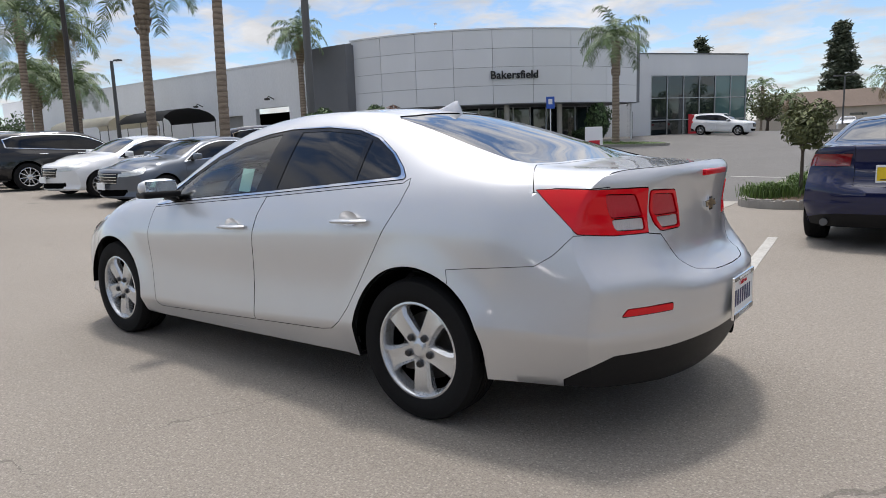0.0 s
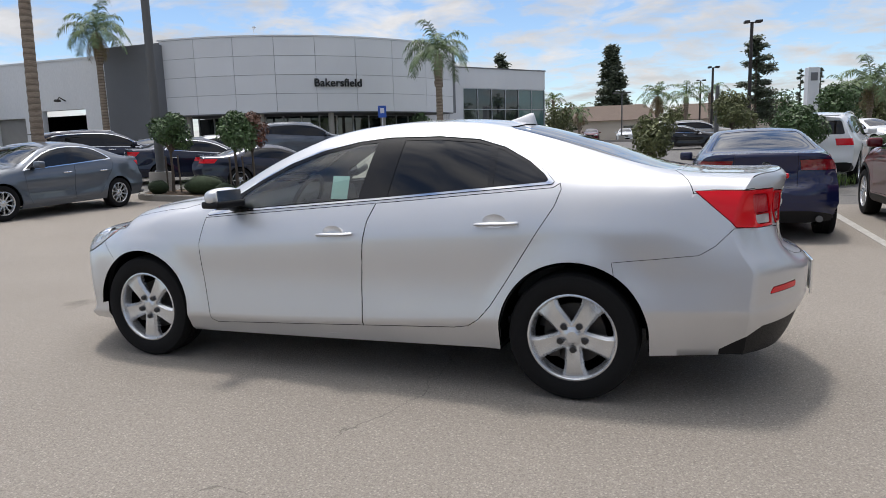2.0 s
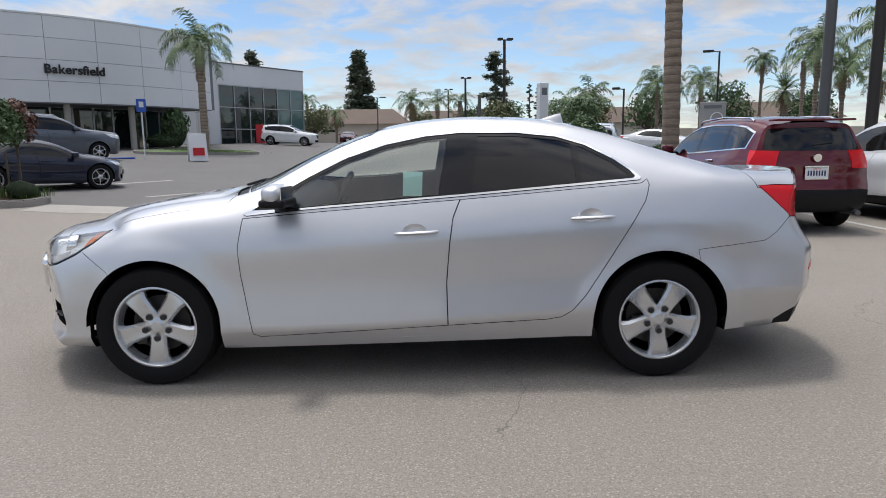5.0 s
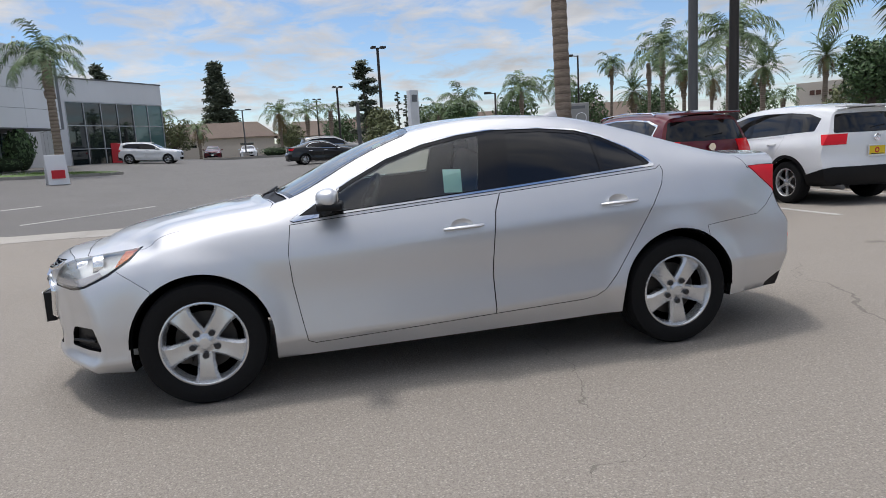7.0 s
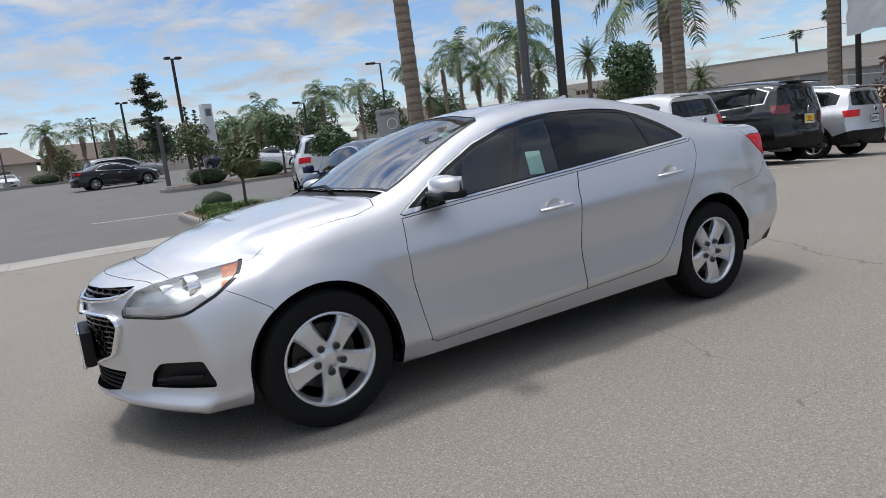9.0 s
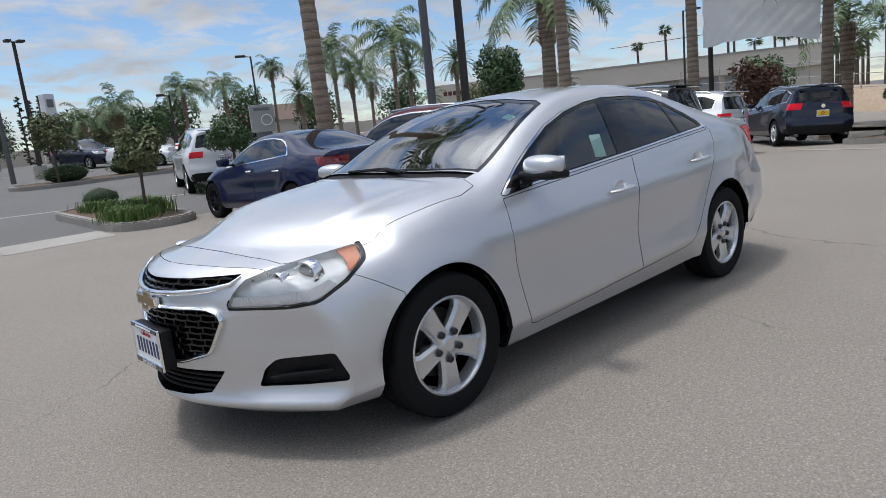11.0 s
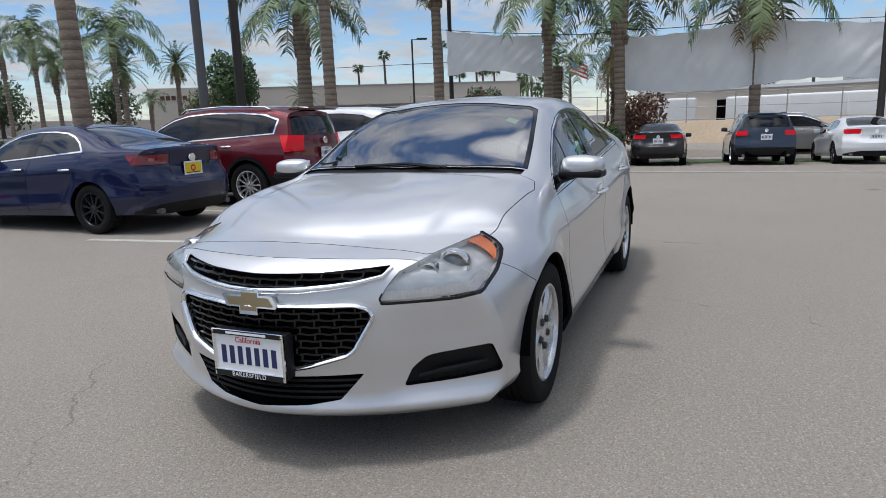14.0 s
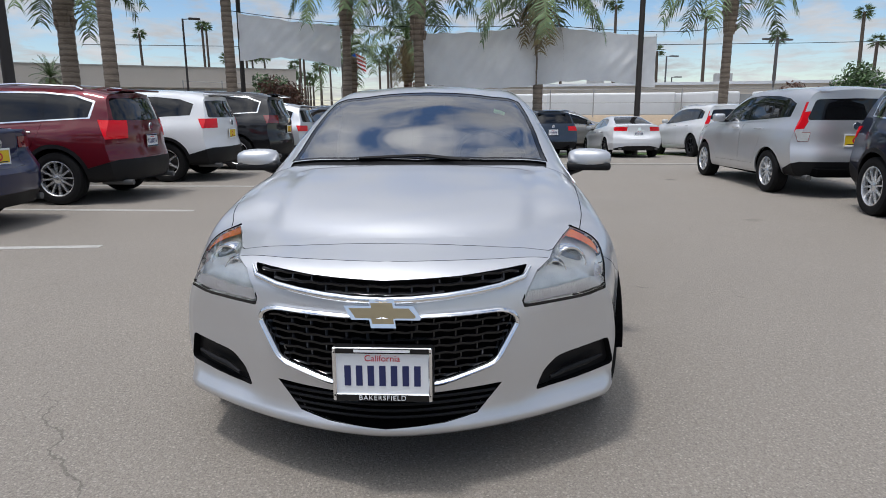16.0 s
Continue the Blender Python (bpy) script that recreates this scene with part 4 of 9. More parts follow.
def build_hero():
    car = anchor("silver_sedan", "clean silver metallic four-door sedan with five-spoke alloy wheels", "car")
    bm = half_shell(HERO, 0.026, [6, 10, 12, 8, 9, 10, 6, 3], 22)
    top = lambda f: f.normal.z > 0.15 and f.calc_center_median().z > 0.70  # noqa: E731
    rear = lambda f: f.calc_center_median().x > 1.9 and f.normal.x > 0.08  # noqa: E731
    nose = lambda f: f.calc_center_median().x < -1.6 and f.normal.x < -0.08  # noqa: E731
    dlo = [(-0.885, 0.925), (-0.695, 1.038), (-0.535, 1.128), (-0.335, 1.226), (-0.125, 1.294), (0.1, 1.337), (0.3, 1.355), (0.6, 1.352), (0.835, 1.329), (0.993, 1.282),
           (1.14, 1.202), (1.23, 1.139), (1.270, 1.098), (1.260, 1.084), (0.3, 1.007), (-0.63, 0.939), (-0.865, 0.915)]
    dli = [(-0.83, 0.945), (-0.69, 1.028), (-0.53, 1.118), (-0.33, 1.215), (-0.12, 1.284), (0.1, 1.328), (0.3, 1.346), (0.6, 1.343), (0.83, 1.320), (0.985, 1.273),
           (1.13, 1.196), (1.215, 1.132), (1.235, 1.105), (1.225, 1.096), (0.3, 1.021), (-0.62, 0.953)]
    lamp = lambda f: f.calc_center_median().x < -1.5 and f.calc_center_median().y < -0.46  # noqa: E731
    lamp_front = lambda f: f.calc_center_median().x < -1.55 and f.calc_center_median().y < -0.35 and f.calc_center_median().z > 0.60  # noqa: E731
    cuts = [
        ("rear_bumper", [(1.56, 0.715), (1.75, 0.733), (1.95, 0.752), (2.02, 0.795), (2.095, 0.872), (2.7, 0.872), (2.7, 0.05), (1.5, 0.05), (1.6, 0.5)], "xz", lambda f: f.calc_center_median().x > 1.5),
        ("front_bumper", [(-1.60, 0.630), (-1.70, 0.695), (-1.80, 0.752), (-1.95, 0.80), (-2.02, 0.90), (-2.7, 0.90), (-2.7, 0.02), (-1.5, 0.02), (-1.6, 0.5)], "xz", lambda f: f.calc_center_median().x < -1.5),
        ("front_bumper", [(-1.93, 0.3), (-1.93, -0.57), (-2.0, -0.62), (-2.1, -0.9), (-2.6, -0.9), (-2.6, 0.3)], "xy", lambda f: f.calc_center_median().x < -1.8 and f.calc_center_median().z > 0.62),
        ("hood", [(-2.022, 0.3), (-2.022, -0.05), (-2.005, -0.25), (-1.990, -0.38), (-1.972, -0.46), (-1.955, -0.57), (-1.83, -0.66), (-1.66, -0.728), (-1.57, -0.748), (-1.35, -0.762), (-1.1, -0.772), (-0.985, -0.742), (-0.965, -0.66), (-1.03, -0.35), (-1.055, 0.0), (-1.055, 0.3)], "xy", top),
        ("cowl", [(-1.05, 0.3), (-1.05, 0.0), (-1.025, -0.35), (-0.955, -0.66), (-0.89, -0.665), (-0.955, -0.35), (-0.98, 0.0), (-0.98, 0.3)], "xy", top),
        ("windshield_band", [(-0.975, 0.3), (-0.975, 0.0), (-0.95, -0.35), (-0.875, -0.675), (-0.60, -0.635), (-0.35, -0.590), (-0.20, -0.560), (-0.165, -0.50), (-0.135, -0.25), (-0.125, 0.0), (-0.125, 0.3)], "xy", top),
        ("windshield", [(-0.950, 0.3), (-0.950, 0.0), (-0.925, -0.35), (-0.855, -0.645), (-0.60, -0.610), (-0.36, -0.567), (-0.235, -0.540), (-0.215, -0.49), (-0.195, -0.25), (-0.187, 0.0), (-0.187, 0.3)], "xy", top),
        ("rear_window", [(1.0, 0.3), (1.0, 0.0), (0.985, -0.30), (0.965, -0.48), (1.0, -0.515), (1.25, -0.555), (1.5, -0.595), (1.72, -0.625), (1.80, -0.60), (1.84, -0.40), (1.865, 0.0), (1.865, 0.3)], "xy", top),
        ("trunk_lid", [(1.885, 0.3), (1.885, 0.0), (1.865, -0.40), (1.83, -0.61), (1.865, -0.69), (1.93, -0.81), (2.7, -0.81), (2.7, 0.3)], "xy", lambda f: f.calc_center_median().x > 1.75 and f.calc_center_median().z > 1.04),
        ("trunk_lid", [(0.3, 1.30), (-0.72, 1.30), (-0.70, 1.055), (-0.515, 1.055), (-0.515, 0.858), (-0.445, 0.848), (-0.40, 0.795), (-0.355, 0.735), (-0.315, 0.695), (-0.2, 0.680), (0.0, 0.676), (0.3, 0.676)], "yz", lambda f: f.calc_center_median().x > 2.1 and f.normal.x > 0.05),
        ("tail_light", [(1.925, 1.044), (2.02, 1.046), (2.2, 1.042), (2.7, 1.030), (2.7, 0.855), (2.20, 0.862), (2.105, 0.876), (2.085, 0.90)], "xz", lambda f: f.calc_center_median().x > 1.85 and f.calc_center_median().y < -0.515),
        ("tail_red_window", rounded([(-0.690, 1.022), (-0.575, 1.017), (-0.538, 0.930), (-0.668, 0.930), (-0.678, 0.960)], 0.012, 2), "yz", lambda f: f.calc_center_median().x > 2.05 and f.calc_center_median().y < -0.515),
        ("tail_clear_window", rounded([(-0.667, 0.924), (-0.536, 0.924), (-0.532, 0.876), (-0.655, 0.880)], 0.012, 2), "yz", lambda f: f.calc_center_median().x > 2.05 and f.calc_center_median().y < -0.515),
        ("tail_inner", rounded([(-0.362, 1.024), (-0.504, 1.028), (-0.506, 0.95), (-0.480, 0.895), (-0.440, 0.860), (-0.298, 0.862), (-0.312, 0.93)], 0.014, 2), "yz", lambda f: f.calc_center_median().x > 2.1),
        ("inner_red_window", rounded([(-0.376, 1.008), (-0.492, 1.012), (-0.490, 0.955), (-0.474, 0.926), (-0.322, 0.926)], 0.012, 2), "yz", lambda f: f.calc_center_median().x > 2.1),
        ("inner_clear_window", rounded([(-0.321, 0.920), (-0.470, 0.920), (-0.432, 0.874), (-0.314, 0.872)], 0.012, 2), "yz", lambda f: f.calc_center_median().x > 2.1),
        ("valance", [(2.02, 0.03), (2.05, 0.295), (2.13, 0.345), (2.235, 0.405), (2.37, 0.412), (2.56, 0.445), (2.7, 0.445), (2.7, 0.03)], "xz", lambda f: f.calc_center_median().x > 1.9),
        ("reflector", rounded([(-0.535, 0.567), (-0.735, 0.562), (-0.715, 0.592), (-0.535, 0.597)], 0.008, 2), "yz", rear),
        ("front_door", [(-0.885, 0.905), (-0.63, 0.925), (0.285, 0.993), (0.245, 0.90), (0.225, 0.77), (0.207, 0.55), (0.212, 0.317), (-0.30, 0.292), (-0.80, 0.268), (-0.84, 0.285), (-0.865, 0.42), (-0.895, 0.60), (-0.905, 0.76)], "xz", SIDE),
        ("rear_door", [(0.285, 0.993), (1.265, 1.070), (1.300, 1.092), (1.308, 1.06), (1.28, 0.98), (1.19, 0.84), (1.04, 0.60), (0.955, 0.47), (0.89, 0.395), (0.83, 0.355), (0.75, 0.342), (0.212, 0.317), (0.207, 0.55), (0.225, 0.77), (0.245, 0.90)], "xz", SIDE),
        ("window_chrome", dlo, "xz", LEFT),
        ("window_seal", dli, "xz", LEFT),
        ("front_glass", [(-0.665, 0.958), (-0.645, 1.035), (-0.53, 1.103), (-0.33, 1.199), (-0.12, 1.268), (0.1, 1.312), (0.225, 1.326), (0.165, 1.020), (-0.62, 0.958)], "xz", LEFT),
        ("rear_glass", [(0.345, 1.034), (0.395, 1.330), (0.6, 1.328), (0.83, 1.304), (0.905, 1.285), (0.92, 1.078)], "xz", LEFT),
        ("quarter_glass", [(0.945, 1.272), (0.98, 1.259), (1.12, 1.183), (1.20, 1.121), (1.205, 1.104), (0.948, 1.083)], "xz", LEFT),
        ("lamp_rim", rounded([(-1.62, 0.870), (-1.72, 0.858), (-1.96, 0.818), (-2.108, 0.758), (-2.152, 0.708), (-2.169, 0.642), (-2.010, 0.641), (-1.915, 0.663), (-1.806, 0.713), (-1.697, 0.781)], 0.012, 2), "xz", lamp),
        ("headlight", rounded([(-1.628, 0.870), (-1.72, 0.860), (-1.82, 0.848), (-1.96, 0.821), (-2.03, 0.800), (-2.102, 0.758), (-2.145, 0.708), (-2.161, 0.651), (-2.012, 0.651), (-1.92, 0.673), (-1.813, 0.723), (-1.706, 0.789)], 0.012, 2), "xz", lamp),
        ("lamp_skirt", [(-2.157, 0.655), (-2.012, 0.655), (-1.92, 0.677), (-1.84, 0.712), (-1.862, 0.736), (-1.95, 0.710), (-2.08, 0.693), (-2.148, 0.692)], "xz", lamp),
        ("lamp_amber", rounded([(-1.645, 0.855), (-1.740, 0.828), (-1.780, 0.750), (-1.722, 0.784), (-1.660, 0.838)], 0.008, 2), "xz", lamp),
        ("beneath", [(-0.30, 0.60), (-0.448, 0.60), (-0.455, 0.645), (-0.478, 0.70), (-0.512, 0.757), (-0.60, 0.805), (-0.70, 0.842), (-0.775, 0.866), (-0.83, 0.885), (-0.83, 1.0), (-0.30, 1.0)], "yz", lamp_front, "lamp_rim"),
        ("beneath", [(-0.30, 0.60), (-0.454, 0.60), (-0.461, 0.645), (-0.484, 0.70), (-0.518, 0.755), (-0.60, 0.800), (-0.70, 0.836), (-0.775, 0.860), (-0.83, 0.880), (-0.83, 1.0), (-0.30, 1.0)], "yz", lamp_front, "headlight", "lamp_skirt", "lamp_amber"),
        ("grille_upper", [(0.2, 0.757), (0.0, 0.757), (-0.25, 0.762), (-0.480, 0.776), (-0.462, 0.748), (-0.38, 0.730), (-0.2, 0.716), (0.0, 0.709), (0.2, 0.709)], "yz", nose),
        ("grille_lower", rounded([(0.2, 0.648), (-0.39, 0.648), (-0.445, 0.608), (-0.37, 0.465), (-0.20, 0.413), (0.0, 0.396), (0.2, 0.396)], 0.02, 3), "yz", nose),
        ("intake", [(0.2, 0.362), (0.0, 0.362), (-0.395, 0.376), (-0.31, 0.278), (-0.2, 0.260), (0.0, 0.250), (0.2, 0.250)], "yz", nose),
        ("fog_bezel", rounded([(-0.522, 0.312), (-0.552, 0.382), (-0.600, 0.424), (-0.650, 0.434), (-0.812, 0.447), (-0.842, 0.345), (-0.835, 0.330), (-0.68, 0.318)], 0.012, 2), "yz", lambda f: f.calc_center_median().x < -1.6 and f.normal.x < 0.05),
        ("arch_void", arch(-WB / 2, 0.335, 0.362), "xz", SIDE),
        ("arch_void", arch(WB / 2, 0.345, 0.368), "xz", SIDE),
    ]
    got = split_shell(bm, cuts)
    P = M["silver"]
    # folds along the panel gaps are blackened to paint the shade in them
    part("body", piece(got["body"], gap=0.0010, depth=0.020, folds=1), [P, M["seam_shade"]], car, smooth=62)
    part("hood", piece(got["hood"], gap=0.0028, depth=0.02, folds=1), [P, M["seam_shade"]], car, smooth=40)
    part("trunk_lid", piece(got["trunk_lid"], gap=0.0028, depth=0.02, folds=1), [P, M["seam_shade"]], car, smooth=34)
    part("front_bumper", piece(got["front_bumper"], gap=0.0016, depth=0.03, folds=1), [P, M["seam_shade"]], car, smooth=75)
    part("rear_bumper", piece(got["rear_bumper"], gap=0.0016, depth=0.03, folds=1), [P, M["seam_shade"]], car, smooth=70)
    part("lower_valance", piece(got["valance"], gap=0.001, depth=0.02, lift=-0.004), M["plastic"], car, "black plastic lower valance", smooth=40)
    part("cowl_panel", piece(got["cowl"], gap=0.001, depth=0.01, lift=-0.012), M["plastic"], car, "black plastic cowl", smooth=40)
    band = part("windshield_surround", piece(got["windshield_band"], gap=0.001, depth=0.008, lift=-0.003), M["gloss_black"], car, smooth=40)
    part("windshield", piece(got["windshield"], depth=0.004, lift=-0.004), M["glass"], band, "clear windscreen mirroring the clouds", smooth=60)
    part("rear_window", piece(got["rear_window"], gap=0.004, depth=0.006, lift=-0.004), M["tint"], car, "dark tinted rear window", smooth=60)
    def nose_x(y, z, off=0.0):
        return float(curve_of(HERO["front"], np.array([z]), 0.010)[0]) + HERO["bend_front"][0] * (abs(y) / 0.86) ** HERO["bend_front"][2] + off

    for s in ("left", "right"):
        d1 = part("front_door", piece(got["front_door"], s, gap=0.0030, depth=0.02, folds=1), [P, M["seam_shade"]], car, smooth=40)
        d2 = part("rear_door", piece(got["rear_door"], s, gap=0.0030, depth=0.02, folds=1), [P, M["seam_shade"]], car, smooth=40)
        part("window_trim", piece(got["window_chrome"], s, gap=0.002, depth=0.008, lift=0.004), M["chrome"], d1, "chrome window surround", smooth=40)
        part("pillar_trim", piece(got["window_seal"], s, depth=0.012, lift=-0.001), M["gloss_black"], d1, "black pillar trim", smooth=40)
        part("side_window", piece(got["front_glass"], s, depth=0.004, lift=-0.004), M["glass_clear"], d1, "lightly tinted front side window", smooth=60)
        part("side_window", piece(got["rear_glass"], s, depth=0.004, lift=-0.004), M["tint"], d2, "darkly tinted rear side window", smooth=60)
        part("quarter_window", piece(got["quarter_glass"], s, depth=0.004, lift=-0.004), M["tint"], d2, "darkly tinted quarter window", smooth=60)
        part("reflector", piece(got["reflector"], s, gap=0.002, depth=0.01, lift=0.003), M["tail_red"], car, "red bumper reflector", smooth=50)
        part("fog_bezel", piece(got["fog_bezel"], s, depth=0.0, lift=-0.028), M["plastic"], car, "black fog lamp blank", smooth=50)
        bm2 = bmesh.new()
        sgn = -1 if s == "left" else 1
        tube(bm2, [(nose_x(y, z, 0.010 + 0.02 * (y > 0.6)), sgn * y, z) for y, z in ((0.575, 0.350), (0.64, 0.358), (0.72, 0.366), (0.79, 0.376))], [0.006, 0.012, 0.012, 0.006], 8)
        part("fog_ledge", bm2, M["plastic"], car, "black ledge in the fog lamp blank", smooth=50)
        # head lamp: a hazy lens over a bright bowl, a projector, a ribbed lower strip and an amber corner
        sg = -1 if s == "left" else 1
        lamp_all = got["headlight"] + got["lamp_skirt"] + got["lamp_amber"]
        hl = part("headlight", piece(got["lamp_rim"], s, depth=0.03, lift=-0.003), M["gloss_black"], car, "clear headlight with amber corner", smooth=50)
        part("lamp_bowl", piece(lamp_all, s, depth=-0.034, lift=-0.034), M["reflector"], hl, smooth=50)
        part("lens", piece(lamp_all, s, depth=0.0, lift=0.0), M["lens_hazy"], hl, "slightly hazed clear lens", smooth=60)
        for px, py, pz, pr in ((-1.912, 0.660, 0.742, 1.10), (-2.005, 0.592, 0.726, 0.78)):
            at = look((px, sg * py, pz), (px + 0.5, sg * (py - 0.14), pz - 0.04)) @ pose(0, 0, 0, 180, 0, 0)
            bm2 = bmesh.new()
            lathe(bm2, [(0.040 * pr, 0.010), (0.047 * pr, 0.0), (0.053 * pr, 0.0), (0.060 * pr, 0.014), (0.062 * pr, 0.05)], 28, axis="z")
            pj = part("projector", bm2, M["chrome"], hl, "round chrome projector ring", smooth=40, at=at)
            bm2 = bmesh.new()
            lathe(bm2, [(0.0001, 0.000), (0.020 * pr, 0.003), (0.034 * pr, 0.010), (0.041 * pr, 0.022)], 24, axis="z")
            part("projector_lens", bm2, M["lamp_eye"], pj, smooth=50)
        part("turn_signal", piece(got["lamp_amber"], s, depth=0.004, lift=-0.010), M["amber"], hl, "amber side reflector", smooth=50)
        part("lamp_skirt", piece(got["lamp_skirt"], s, depth=0.004, lift=-0.014), M["lamp_rib"], hl, smooth=50)
        # tail lamps: a dark red shell, with a red and a clear window set into it
        for shell, red, clear, lab in (("tail_light", "tail_red_window", "tail_clear_window", "red wraparound tail light"), ("tail_inner", "inner_red_window", "inner_clear_window", "red tail light on the boot lid")):
            tl = part("tail_light", piece(got[shell], s, gap=0.002, depth=0.02, lift=0.004), M["tail_red"], car, lab, smooth=75)
            part("lamp_window", piece(got[red], s, gap=0.002, depth=0.006, lift=-0.002), M["tail_pink"], tl, "ribbed red lamp window", smooth=50)
            part("lamp_window", piece(got[clear], s, gap=0.002, depth=0.006, lift=-0.002), M["lamp_rib"], tl, "clear reversing lamp window", smooth=50)
        # door handles with their scoops
        for door, x, z in ((d1, 0.045, 0.823), (d2, 0.985, 0.893)):
            bm2 = bmesh.new()
            pts = [(x - 0.105, sg * 0.898, z - 0.004), (x - 0.085, sg * 0.926, z), (x - 0.03, sg * 0.936, z + 0.003), (x + 0.04, sg * 0.936, z + 0.005), (x + 0.085, sg * 0.928, z + 0.006), (x + 0.112, sg * 0.900, z + 0.006)]
            tube(bm2, pts, [0.012, 0.016, 0.0165, 0.0165, 0.017, 0.014], 10, squash=0.6)
            h = part("door_handle", bm2, P, door, smooth=50)
            bm2 = bmesh.new()
            lathe(bm2, [(0.0001, -0.012), (0.6, -0.010), (0.92, -0.001), (1.0, 0.001)], 24, axis="z")
            bmesh.ops.scale(bm2, vec=(0.062, 0.036, 1), verts=bm2.verts[:])
            part("handle_scoop", bm2, P, door, smooth=50, at=pose(x - 0.005, sg * 0.899, z + 0.014, 90 if sg < 0 else -90, 0, 0))
        # mirror: arm, shell in body colour, black lower edge, glass
        bm2 = bmesh.new()
        g = bmesh.ops.create_icosphere(bm2, subdivisions=3, radius=1.0)
        for v in bm2.verts:
            q = v.co
            x, y, z = q
            x = max(x, -1) if x < 0 else x * 0.55
            z = z * (0.95 if z > 0 else 0.9)
            v.co = Vector((0.078 * x, 0.118 * (abs(y) ** 0.6) * (1 if y > 0 else -1), 0.058 * (abs(z) ** 0.62) * (1 if z > 0 else -1) * (1.0 - 0.16 * (y * sg > 0) * abs(y))))
        mir = part("door_mirror", bm2, P, d1, "silver door mirror", smooth=60, at=pose(-0.665, sg * 0.925, 1.036, 0, 0, sg * 6))
        bm2 = bmesh.new()
        box(bm2, (-0.006, -sg * 0.004, -0.040), (0.134, 0.232, 0.042), 0.018, 3)
        part("mirror_base", bm2, M["plastic"], mir, "black mirror underside", smooth=50)
        bm2 = bmesh.new()
        box(bm2, (0.043, 0, 0.004), (0.006, 0.19, 0.080), 0.0025)
        part("mirror_glass", bm2, M["chrome"], mir, "mirror glass")
        bm2 = bmesh.new()
        tube(bm2, [(-0.69, sg * 0.80, 0.955), (-0.68, sg * 0.83, 0.968), (-0.67, sg * 0.875, 0.985)], [0.035, 0.030, 0.034], 10, squash=0.6)
        part("mirror_arm", bm2, M["plastic"], d1, smooth=50)
        # wheel housings, their inner shade put into the near-black colour
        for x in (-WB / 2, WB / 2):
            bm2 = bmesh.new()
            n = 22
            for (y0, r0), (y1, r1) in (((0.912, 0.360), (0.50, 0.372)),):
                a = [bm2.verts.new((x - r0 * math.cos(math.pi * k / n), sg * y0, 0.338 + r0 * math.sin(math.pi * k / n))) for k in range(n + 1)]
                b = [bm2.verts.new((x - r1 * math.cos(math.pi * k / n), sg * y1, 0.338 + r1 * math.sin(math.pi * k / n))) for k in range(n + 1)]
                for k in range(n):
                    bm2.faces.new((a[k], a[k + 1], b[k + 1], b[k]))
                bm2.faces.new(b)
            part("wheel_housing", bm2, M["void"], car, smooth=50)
        # sill strip
        bm2 = bmesh.new()
        tube(bm2, [(-0.93, sg * 0.868, 0.228), (0.0, sg * 0.878, 0.252), (0.96, sg * 0.868, 0.268)], 0.010, 6)
        part("sill_trim", bm2, M["silver"], car, smooth=40)
        # added dark tube along the door bottoms, standing in for the gap's shade
        bm2 = bmesh.new()
        tube(bm2, [(-0.84, sg * 0.884, 0.262), (-0.30, sg * 0.8885, 0.286), (0.212, sg * 0.8885, 0.311), (0.80, sg * 0.886, 0.337)], 0.0055, 6)
        part("sill_gap", bm2, M["void"], car, smooth=40)
        # wipers
        bm2 = bmesh.new()
        tube(bm2, [(-1.00, sg * 0.02 - 0.25, 1.055), (-0.955, sg * 0.02 - 0.02, 1.075), (-0.965, sg * 0.02 + 0.28, 1.062)], 0.008, 6)
        part("wiper", bm2, M["plastic"], car)
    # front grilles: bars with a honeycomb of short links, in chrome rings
    # near-black sheets behind the mesh carry the recess shade in their colour
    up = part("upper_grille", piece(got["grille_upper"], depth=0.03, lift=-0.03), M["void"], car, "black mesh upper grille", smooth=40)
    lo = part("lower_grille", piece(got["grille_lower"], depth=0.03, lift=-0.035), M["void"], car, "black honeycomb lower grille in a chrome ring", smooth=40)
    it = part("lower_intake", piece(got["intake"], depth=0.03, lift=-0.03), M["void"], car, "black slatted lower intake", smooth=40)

    def link_grid(parent, poly, z0, z1, dz, dy, rad, off):
        bm3 = bmesh.new()
        z, row = z0, 0
        while z < z1:
            pts = []
            for k in range(int(0.9 / dy) + 1):
                y = -0.45 + k * dy + (row % 2) * dy / 2
                if inside(poly, -abs(y), z):
                    step = 0.5 * dz * (0.35 if k % 2 else -0.35)
                    pts.append((nose_x(y, z, off), y, z + step * 0.5))
                    if k % 2 == row % 2 and inside(poly, -abs(y), z + dz):
                        tube(bm3, [(nose_x(y, z, off), y, z), (nose_x(y, z + dz, off), y, z + dz)], rad * 0.8, 4)
                elif len(pts) > 1:
                    tube(bm3, pts, rad, 5)
                    pts = []
            if len(pts) > 1:
                tube(bm3, pts, rad, 5)
            z, row = z + dz, row + 1
        part("grille_mesh", bm3, M["gloss_black"], parent, "gloss black grille mesh", smooth=40)

    gl = [(0.0, 0.648), (-0.39, 0.648), (-0.432, 0.630), (-0.445, 0.600), (-0.38, 0.480), (-0.355, 0.458), (-0.20, 0.413), (0.0, 0.396)]
    gu = [(0.0, 0.757), (-0.25, 0.762), (-0.480, 0.776), (-0.462, 0.748), (-0.38, 0.730), (-0.2, 0.716), (0.0, 0.709)]
    link_grid(lo, gl + [(0.1, 0.396), (0.1, 0.648)], 0.405, 0.650, 0.0265, 0.036, 0.0065, 0.012)
